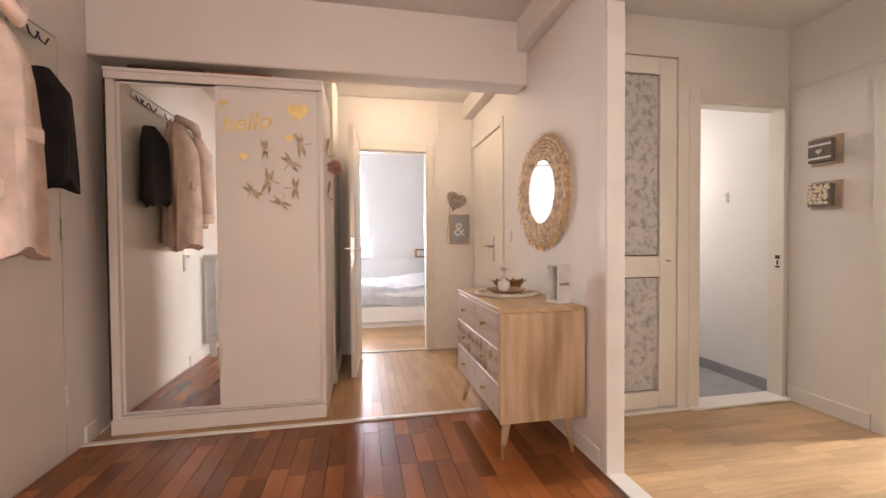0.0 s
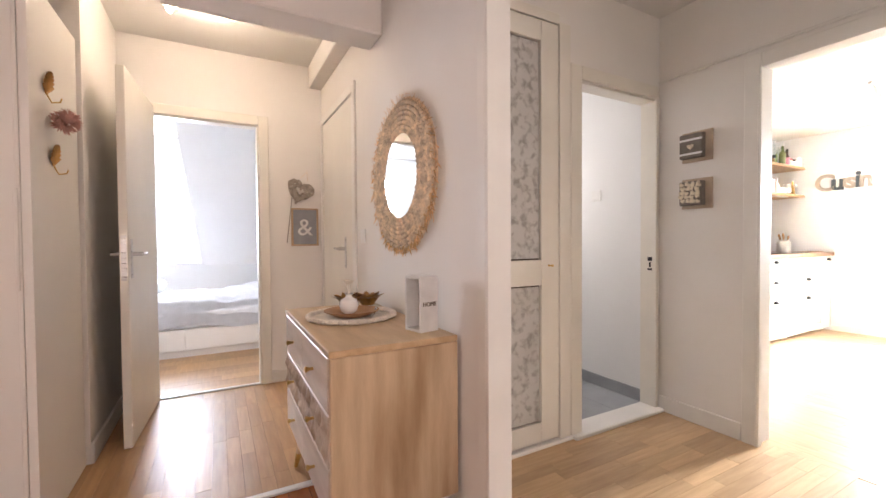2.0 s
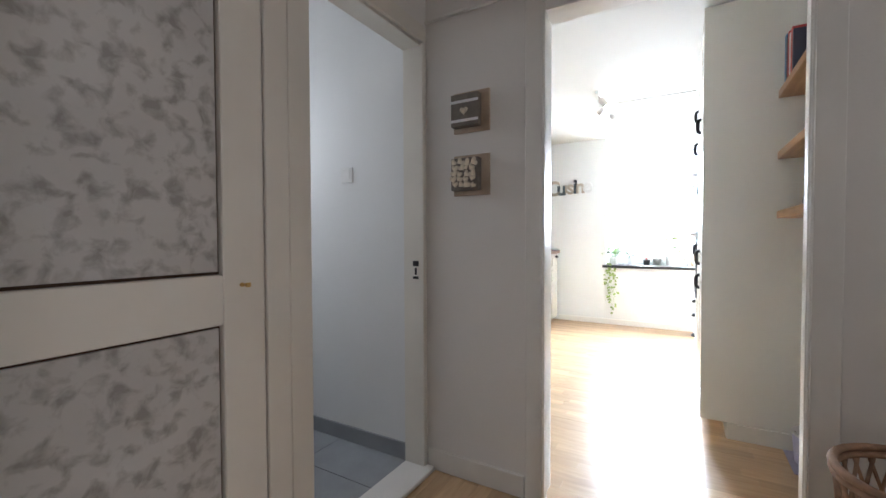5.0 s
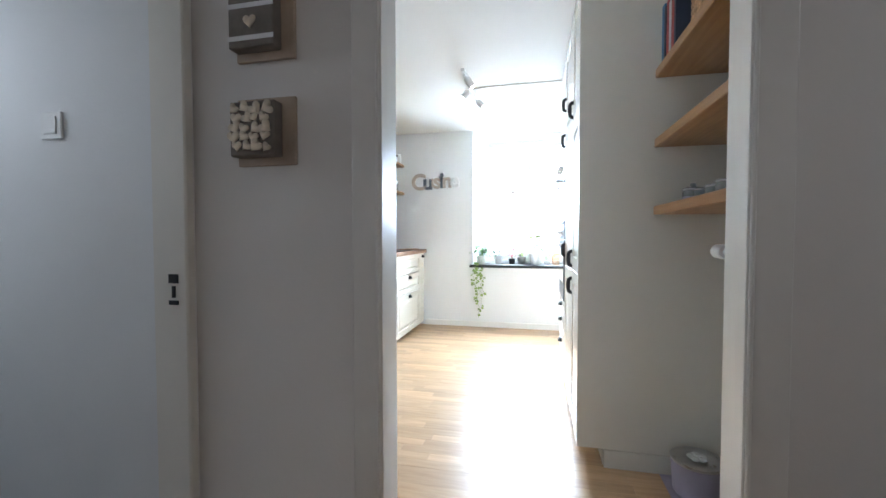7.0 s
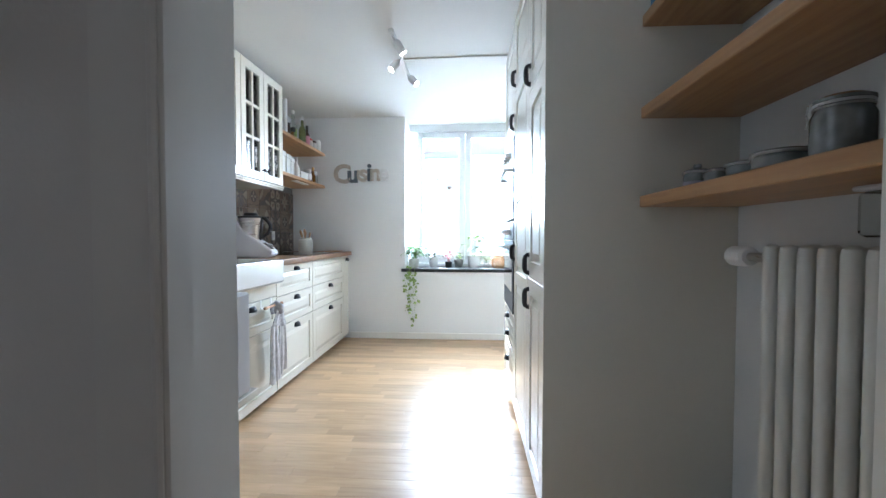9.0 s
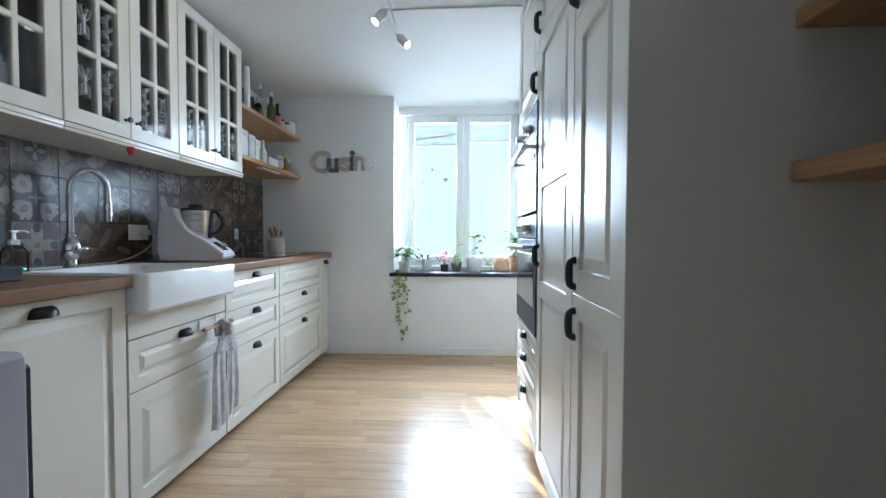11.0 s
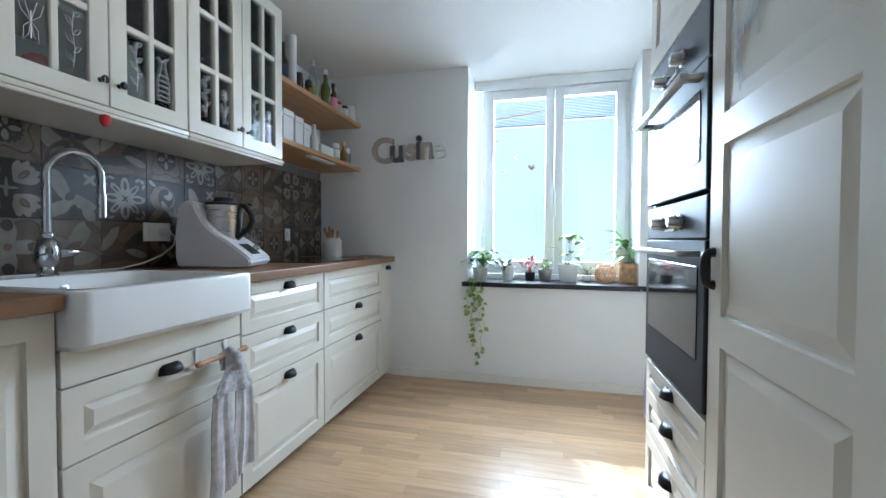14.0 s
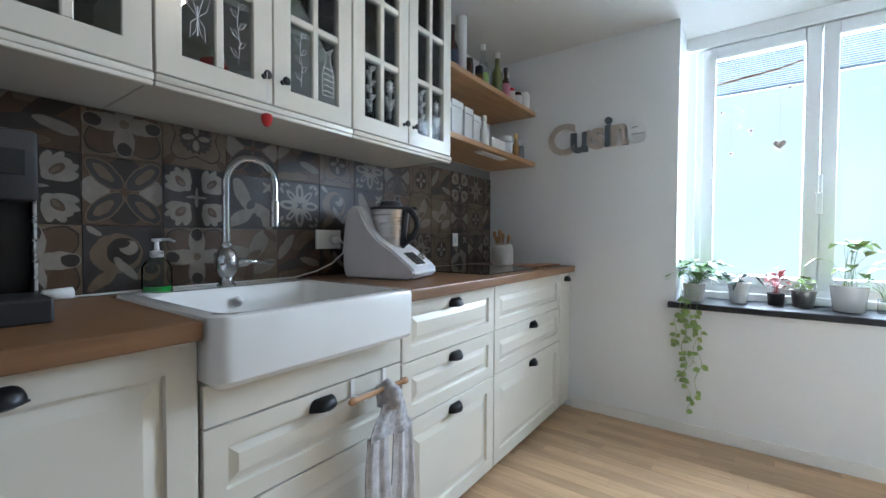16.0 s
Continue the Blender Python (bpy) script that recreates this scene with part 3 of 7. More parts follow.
def tall_unit(x0, x1, fronts, label):
    """A tall unit that faces +y at y = 1.45; fronts: z0, z1, cross rails, bow handle z."""
    w = x1 - x0
    c = thing("tall_cabinet", label, "cabinet", "tall kitchen units", pose(x1, 1.43, 0, 0, 0, 180))
    part("body", boxes((0.001, w - 0.001, 0, 0.625, 0.085, 2.33)), M["cab"], c)
    part("plinth", boxes((0.001, w - 0.001, 0.10, 0.118, 0.0, 0.084)), M["cab"], c)
    for z0, z1, rails, hz in fronts:
        f = part("door", panel_front(w - 0.004, z1 - z0 - 0.003, 0.07, [r - z0 for r in rails], 0.02), M["cab"], c, smooth=False)
        f.location = (0.002, 0, z0 + 0.0015)
        if hz is not None:
            pull(BOW, f, 0.03, -0.02, hz - z0)
    return c


tall_unit(4.022, 4.402, [(0.085, 0.905, [], 0.775), (0.905, 1.71, [], 0.925), (1.71, 2.33, [], 1.745)], "tall off-white pantry unit with black bow handles")
fridge_unit = tall_unit(4.406, 4.966, [(0.085, 1.91, [0.85, 1.315], 0.955), (1.91, 2.33, [], 1.945)], "tall off-white cabinet hiding a fridge, with a flower decal")
pan = thing("end_panel", "plain off-white end panel of the tall units", "panel")
part("sheet", boxes((4.003, 4.021, 0.801, 1.452, 0.085, 2.34), bev=0.0015), M["cab"], pan)
part("plinth", boxes((3.995, 4.012, 0.83, 1.328, 0.0, 0.084), bev=0.0015), M["cab"], pan)

# radiator alcove shelves
for k, z in enumerate((1.186, 1.487, 1.795)):
    tagged(part("wall_shelf", boxes((3.104, 4.001, 0.802, 1.13, z, z + 0.038), bev=0.003), M["oak"]), "thick oiled oak shelf board between the alcove walls", "shelf", "alcove shelves")
for z in (1.598, 1.94):
    tagged(part("wall_shelf", boxes((5.815, 6.864, 3.25, 3.609, z, z + 0.03), bev=0.003), M["oak"]), "oiled oak shelf board above the worktop", "shelf", "worktop shelves")


def column_radiator(name, n, step, h, m, label):
    r = thing(name, label, "radiator", m=m)
    bm = bmesh.new()
    for y in (-0.05, 0.05):
        pts = [(0, y, 0.0), (0, y, 0.006), (0, y, 0.02), (0, y, h / 2), (0, y, h - 0.02), (0, y, h - 0.006), (0, y, h)]
        tube(bm, pts, [0.008, 0.0155, 0.018, 0.0172, 0.018, 0.0155, 0.008], 12)
    box(bm, -0.015, 0.015, -0.05, 0.05, h - 0.075, h - 0.004, bev=0.01, seg=2)
    box(bm, -0.015, 0.015, -0.05, 0.05, 0.004, 0.07, bev=0.01, seg=2)
    for zz in (0.3, 0.52):
        box(bm, -step / 2, step / 2, -0.045, -0.03, zz - 0.012, zz + 0.012, bev=0.003)
    lathe(bm, [(0.02, -step / 2), (0.024, 0), (0.02, step / 2)], 12, (0, 0, 0.03), "x")
    lathe(bm, [(0.02, -step / 2), (0.024, 0), (0.02, step / 2)], 12, (0, 0, h - 0.03), "x")
    col = mesh_of("column", bm, M["radiator"], True)
    for k in range(n):
        ob = new("column", col)
        ob.parent = r
        ob.location = (-k * step, 0, 0)
    part("foot", boxes((-0.01, 0.01, -0.03, 0.03, -0.13, 0.0), bev=0.003), M["radiator"], r)
    part("foot", boxes((-(n - 1) * step - 0.01, -(n - 1) * step + 0.01, -0.03, 0.03, -0.13, 0.0), bev=0.003), M["radiator"], r)
    return r


rad = column_radiator("radiator", 10, 0.0535, 0.935, pose(3.607, 0.92, 0.13), "white enamelled column radiator under oak shelves")
bm = bmesh.new()
lathe(bm, [(0.024, 0.03), (0.028, 0.04), (0.028, 0.1), (0.022, 0.108)], 18, axis="x")
part("thermostat", bm, M["pvc"], rad, "white plastic thermostat head").location = (0.075, 0.03, 0.9)
bm = bmesh.new()
lathe(bm, [(0.012, 0.0), (0.012, 0.105)], 12, axis="x")
tube(bm, [(0.02, 0, 0), (0.03, -0.01, -0.06), (0.03, -0.03, -0.3), (0.03, -0.03, -1.02)], 0.008, 8)
part("valve", bm, M["steel"], rad, "steel valve and pipe").location = (0.0, 0.03, 0.9)


# kitchen window
def kitchen_window():
    w = tagged(thing("window_1", "white plastic casement window with blinds behind the glass", "window"), kind="structure")
    y0, y1, z0, z1, x = 1.205, 2.335, 0.79, 2.29, 7.2
    part("window_frame", boxes((x, x + 0.06, y0, y0 + 0.05, z0, z1), (x, x + 0.06, y1 - 0.05, y1, z0, z1), (x, x + 0.06, y0 + 0.05, y1 - 0.05, z0, z0 + 0.05), (x, x + 0.06, y0 + 0.05, y1 - 0.05, z1 - 0.05, z1), bev=0.003), M["pvc"], w)
    ym = 1.757
    for k, (a, b) in enumerate(((y0 + 0.035, ym - 0.002), (ym + 0.002, y1 - 0.035))):
        f = 0.066
        c, d = z0 + 0.035, z1 - 0.035
        s = part("sash", boxes((x - 0.02, x + 0.045, a, a + f, c, d), (x - 0.02, x + 0.045, b - f, b, c, d), (x - 0.02, x + 0.045, a + f, b - f, c, c + f), (x - 0.02, x + 0.045, a + f, b - f, d - f, d), bev=0.006, seg=2), M["pvc"], w)
        p = part("pane", boxes((x + 0.012, x + 0.016, a + f - 0.005, b - f + 0.005, c + f - 0.005, d - f + 0.005)), M["glass"], s)
        p.visible_shadow = False
        bm = bmesh.new()
        top = d - f
        for i in range(14 if k == 0 else 17):
            z = top - 0.008 - i * 0.012
            box(bm, x + 0.026, x + 0.03, a + f, b - f, z - 0.0075, z)
        box(bm, x + 0.018, x + 0.042, a + f, b - f, z - 0.018, z - 0.008)
        part("blind", bm, M["blind"], s, "raised slatted blind, coloured dark as if backlit")
    bm = bmesh.new()
    lathe(bm, [(0.016, -0.008), (0.016, 0)], 16, axis="x")
    tube(bm, [(-0.006, 0, 0), (-0.03, 0, 0.0), (-0.034, 0, 0.02), (-0.034, 0, 0.09)], [0.008, 0.008, 0.009, 0.008], 10)
    h = part("handle", bm, M["pvc"], w, "white plastic window handle")
    h.location = (x - 0.02, ym, 1.36)
    part("handle_plate", boxes((-0.006, 0, -0.014, 0.014, -0.06, 0.06), bev=0.003), M["pvc"], w).location = (x - 0.02, ym, 1.3)
    part("top_cover", boxes((7.17, 7.2, 1.202, 2.388, 2.262, 2.343), bev=0.004), M["pvc"], w, "white shutter box cover")
    part("window_sill", boxes((7.14, 7.2, 1.202, 2.388, 0.749, 0.79), bev=0.003), M["pvc"], w)


# Slat colour is darkened to hold the shade of their backlit side.
M["blind"] = mat("backlit_blind_slats", (0.17, 0.21, 0.25), 0.5, var=0.05)
kitchen_window()
structure("sill_1", boxes((6.825, 7.2, 1.12, 2.425, 0.715, 0.748), bev=0.003), M["slate"], "polished black stone window sill", "window sill")


# ---- hall ----
def wardrobe():
    w = thing("sliding_wardrobe", "white two-door sliding wardrobe with one mirror door", "wardrobe")
    for nm, d in (("side_panel", (-1.305, -1.2625, 2.965, 3.55, 0, 2.085)), ("side_panel", (-0.1445, -0.118, 2.965, 3.55, 0, 2.085)), ("back_panel", (-1.262, -0.145, 3.53, 3.55, 0, 2.085)), ("top_panel", (-1.262, -0.145, 2.965, 3.5295, 2.06, 2.085))):
        part(nm, boxes(d, bev=0.001), M["ward"], w)
    part("plinth", boxes((-1.305, -0.118, 2.945, 2.963, 0, 0.085), (-1.262, -0.145, 2.963, 3.5, 0.085, 0.095), bev=0.003), M["ward"], w)
    part("top_rail", boxes((-1.305, -0.118, 2.945, 2.963, 2.03, 2.09), (-1.305, -0.118, 2.935, 2.947, 2.07, 2.09), bev=0.003), M["ward"], w)
    # Dark strip stands in for the shade in the gap beside the wardrobe.
    part("side_profile", boxes((-1.314, -1.3055, 2.955, 2.99, 0, 2.09), bev=0.002), M["joint"], w, "dark strip standing in for the shaded gap")
    d = part("sliding_door", boxes((-0.735, -0.146, 2.969, 2.985, 0.1, 2.028), bev=0.002), M["ward"], w)
    part("edge_profile", boxes((-0.735, -0.722, 2.962, 2.969, 0.1, 2.028), (-0.159, -0.146, 2.962, 2.969, 0.1, 2.028), (-0.722, -0.159, 2.962, 2.969, 2.013, 2.028), (-0.722, -0.159, 2.962, 2.969, 0.1, 0.115), bev=0.002), M["ward"], d)
    part("handle", boxes((-0.162, -0.15, 2.952, 2.962, 0.93, 1.3), bev=0.003), M["ward"], d)
    m = part("sliding_door", boxes((-1.26, -0.69, 2.992, 3.004, 0.1, 2.028)), M["ward"], w)
    part("mirror", boxes((-1.243, -0.7, 2.987, 2.9915, 0.115, 2.013)), M["mirror"], m, "tall mirror glass")
    part("edge_profile", boxes((-1.26, -1.243, 2.984, 2.992, 0.1, 2.028), (-1.243, -0.735, 2.984, 2.992, 2.013, 2.028), (-1.243, -0.735, 2.984, 2.992, 0.1, 0.115), bev=0.002), M["ward"], m)
    return w


wardrobe()
tagged(part("flat_box", boxes((-1.2, -0.8, 2.98, 3.3, 2.091, 2.125), bev=0.003), M["joint"]), "flat dark box lying on top of the wardrobe", "box", "boxes on the wardrobe")
tagged(part("flat_box", boxes((-0.77, -0.42, 2.98, 3.25, 2.091, 2.118), bev=0.003), M["dark_rest"]), "flat reddish-brown box lying on top of the wardrobe", "box", "boxes on the wardrobe")


def chest():
    c = thing("chest_of_drawers", "light mango wood chest of drawers with a carved middle row", "chest of drawers")
    x0, x1, y0, y1, z0, z1 = 0.758, 1.212, 2.188, 3.09, 0.20, 0.767
    for nm, d in (("side_panel", (x0 + 0.004, x1, y0, y0 + 0.022, z0, z1 - 0.0225)), ("side_panel", (x0 + 0.004, x1, y1 - 0.022, y1, z0, z1 - 0.0225)), ("bottom_panel", (x0 + 0.012, x1, y0 + 0.0225, y1 - 0.0225, z0, z0 + 0.022)),
                  ("back_panel", (x1 - 0.01, x1, y0 + 0.0225, y1 - 0.0225, z0 + 0.0225, z1 - 0.0225))):
        part(nm, boxes(d, bev=0.005, seg=2), M["mango"], c)
    part("top_panel", boxes((x0, x1, y0, y1, z1 - 0.022, z1), bev=0.004, seg=2), M["mango_top"], c)
    ym = (y0 + y1) / 2
    rows = ((0.566, 0.743, "plain", "drawer"), (0.395, 0.562, "carved", "drawer"), (0.222, 0.39, "plain", "drawer"))
    for a, b, kind, nm in rows:
        for (p, q) in ((y0 + 0.024, ym - 0.002), (ym + 0.002, y1 - 0.024)):
            f = part(nm, boxes((x0, x0 + 0.018, p, q, a, b), bev=0.003), M["mango_front"], c)
            if kind == "carved":
                bm = bmesh.new()
                n = 5
                cw = (q - p) / n
                for i in range(n):
                    for j in range(2):
                        cy, cz = p + cw * (i + 0.5), a + (b - a) * (j + 0.5) / 2
                        hw, hh = cw * 0.5, (b - a) / 4
                        for s in (1, -1):
                            tip = bm.verts.new((x0 - 0.013, cy + s * hw * 0.12, cz))
                            vs = [bm.verts.new(v) for v in ((x0 - 0.0005, cy, cz - hh), (x0 - 0.0005, cy + s * hw * 0.75, cz - hh * 0.45), (x0 - 0.0005, cy + s * hw * 0.95, cz), (x0 - 0.0005, cy + s * hw * 0.75, cz + hh * 0.45), (x0 - 0.0005, cy, cz + hh))]
                            for v1, v2 in zip(vs, vs[1:]):
                                bm.faces.new((v1, v2, tip))
                            bm.faces.new((vs[-1], vs[0], tip))
                bmesh.ops.recalc_face_normals(bm, faces=bm.faces)
                part("carving", bm, M["carving"], f, "carved leaf pattern in white and brown", False)["kind"] = "stuff"
            bm = bmesh.new()
            lathe(bm, [(0.006, 0.0), (0.005, -0.012), (0.009, -0.02), (0.012, -0.026), (0.006, -0.03)], 12, axis="x")
            part("knob", bm, M["brass"], f, "small dull brass knob", True).location = (x0, (p + q) / 2, (a + b) / 2)
    for lx, dx in ((x0 + 0.07, -0.04), (x1 - 0.06, 0.02)):
        for ly, dy in ((y0 + 0.09, -0.035), (y1 - 0.09, 0.035)):
            bm = bmesh.new()
            tube(bm, [(lx, ly, z0 + 0.001), (lx + dx * 0.65, ly + dy * 0.65, 0.07)], [0.024, 0.015], 14)
            leg = part("leg", bm, M["mango"], c)
            bm = bmesh.new()
            tube(bm, [(lx + dx * 0.65, ly + dy * 0.65, 0.07), (lx + dx, ly + dy, 0.0)], [0.0155, 0.01], 14)
            part("ferrule", bm, M["brass"], leg, "brass foot cap")


M["mango"] = mat("light_mango_wood", (0.70, 0.55, 0.375), 0.45, var=0.16, scale=2.4, bump=0.14, bscale=60, stretch=(4.5, 4.5, 0.6), dark=(0.33, 0.21, 0.11))
M["mango_top"] = mat("light_mango_wood_top", (0.64, 0.47, 0.29), 0.4, var=0.15, scale=4, bump=0.1, bscale=60, stretch=(5, 0.7, 5), dark=(0.46, 0.31, 0.17))
M["mango_front"] = mat("whitewashed_mango_wood", (0.60, 0.50, 0.42), 0.45, var=0.12, scale=5, bump=0.12, bscale=60, stretch=(5, 0.8, 5), dark=(0.46, 0.36, 0.28))
M["carving"] = mat("carved_white_and_brown_wood", (0.66, 0.58, 0.5), 0.5, var=0.3, scale=14, bump=0.2, bscale=60, dark=(0.3, 0.2, 0.13))
chest()


def lever_handle(parent, m, mirrored=1, plate=True):
    bm = bmesh.new()
    if plate:
        box(bm, -0.018, 0.018, -0.004, 0, -0.13, 0.08, bev=0.0015)
    lathe(bm, [(0.011, -0.05), (0.011, 0)], 12, axis="y")
    tube(bm, [(0, -0.045, 0), (0.03 * mirrored, -0.048, 0), (0.12 * mirrored, -0.046, 0)], [0.009, 0.008, 0.008], 10)
    h = part("handle", bm, M["steel"], parent, "steel lever handle on a long plate", True)
    h.matrix_basis = m
    return h


def plain_door(name, label, w, h, m, t=0.04):
    """A leaf hinged at its local origin, along +x, between y = 0 and t."""
    d = tagged(thing(name, label, "door", "", m), kind="structure")
    part("leaf", boxes((0.0, w, 0.0, t, 0.008, h), bev=0.003), M["cream"], d)
    return d


d1 = plain_door("door_1", "open cream painted bedroom door with a steel lever handle", 0.735, 2.03, pose(0.062, 4.372, 0, 0, 0, -93.5))
lever_handle(d1, pose(0.675, 0.04, 1.04, 0, 0, 180), 1)
lever_handle(d1, pose(0.675, 0.0, 1.04), -1)
part("lock_plate", boxes((0.735, 0.7375, 0.008, 0.032, 0.9, 1.14)), M["steel"], d1)
d2 = plain_door("door_2", "closed cream painted door in the back hall", 0.80, 2.02, pose(1.262, 3.505, 0, 0, 0, 90))
lever_handle(d2, pose(0.16, 0.04, 1.05, 0, 0, 180), -1)
structure("trim_door_back", boxes((1.215, 1.23, 3.425, 3.49, 0, 2.09), (1.215, 1.23, 4.32, 4.36, 0, 2.09), (1.215, 1.23, 3.49, 4.32, 2.03, 2.09), bev=0.003), M["trim"], "cream painted casing of the closed door", "trim")
d3 = plain_door("door_3", "closed cream painted hall door carrying coat hooks", 0.995, 2.13, pose(-1.386, 1.728, 0, 0, 0, 90), 0.045)
lever_handle(d3, pose(0.07, 0.0, 0.98), 1)
for hz in (0.32, 1.17, 1.92):
    bm = bmesh.new()
    lathe(bm, [(0.007, -0.055), (0.009, -0.05), (0.009, 0.05), (0.007, 0.055)], 10)
    part("hinge", bm, M["cream"], d3, smooth=True).location = (0.995, -0.004, hz)


# cupboard with wallpapered panels
def cupboard():
    d = tagged(thing("door_4", "cream cupboard door with two grey marbled paper panels", "door"), kind="structure")
    x0, x1, y = 1.405, 2.08, 2.578
    fr = [(x0, x0 + 0.06, y, y + 0.03, 0.03, 2.24), (1.957, x1, y, y + 0.03, 0.03, 2.24)]
    for a, b in ((0.03, 0.135), (0.863, 0.996), (2.135, 2.24)):
        fr.append((x0 + 0.06, 1.957, y, y + 0.03, a, b))
    part("door_frame", boxes(*fr, bev=0.003), M["cream"], d)
    for a, b in ((0.135, 0.863), (0.996, 2.135)):
        part("panel", boxes((x0 + 0.068, 1.949, y + 0.012, y + 0.02, a + 0.008, b - 0.008)), M["marble_paper"], d, "grey marbled paper panel")
        # Dark backing sheet puts shade into the gap round each panel.
        part("panel_gap", boxes((x0 + 0.06, 1.957, y + 0.021, y + 0.026, a, b)), M["joint"], d)
    bm = bmesh.new()
    lathe(bm, [(0.006, 0), (0.006, -0.004)], 10, axis="y")
    tube(bm, [(0, -0.003, 0), (0, -0.02, 0)], 0.003, 6)
    box(bm, -0.003, 0.012, -0.024, -0.02, -0.006, 0.006, bev=0.001)
    part("key", bm, M["brass"], d, "small brass key in its lock").location = (2.008, y, 0.965)
    structure("trim_cupboard", boxes((2.085, 2.165, 2.574, 2.59, 0.0, 2.26), (1.308, 1.405, 2.574, 2.59, 0.0, 2.245), (1.308, 2.085, 2.574, 2.59, 2.245, 2.3), bev=0.003), M["cream"], "cream painted casing of the cupboard", "trim")


def marbled_paper():
    m = mat("grey_marbled_paper", (0.56, 0.55, 0.53), 0.5, var=0.05, scale=4, bump=0.2, bscale=70)
    nt = m.node_tree
    b = nt.nodes["Principled BSDF"]
    tc, nz, mr, mx = (nt.nodes.new("ShaderNode" + k) for k in ("TexCoord", "TexNoise", "MapRange", "Mix"))
    mx.data_type, mx.blend_type = "RGBA", "MULTIPLY"
    nz.inputs["Scale"].default_value, nz.inputs["Detail"].default_value, nz.inputs["Distortion"].default_value = 24.0, 9.0, 0.35
    mr.inputs[1].default_value, mr.inputs[2].default_value = 0.48, 0.66
    old = b.inputs["Base Color"].links[0].from_socket
    nt.links.new(tc.outputs["Object"], nz.inputs["Vector"])
    nt.links.new(nz.outputs["Fac"], mr.inputs[0])
    nt.links.new(mr.outputs[0], mx.inputs["Factor"])
    nt.links.new(old, mx.inputs["A"])
    mx.inputs["B"].default_value = (0.58, 0.565, 0.55, 1)
    nt.links.new(mx.outputs["Result"], b.inputs["Base Color"])
    return m


M["marble_paper"] = marbled_paper()
cupboard()


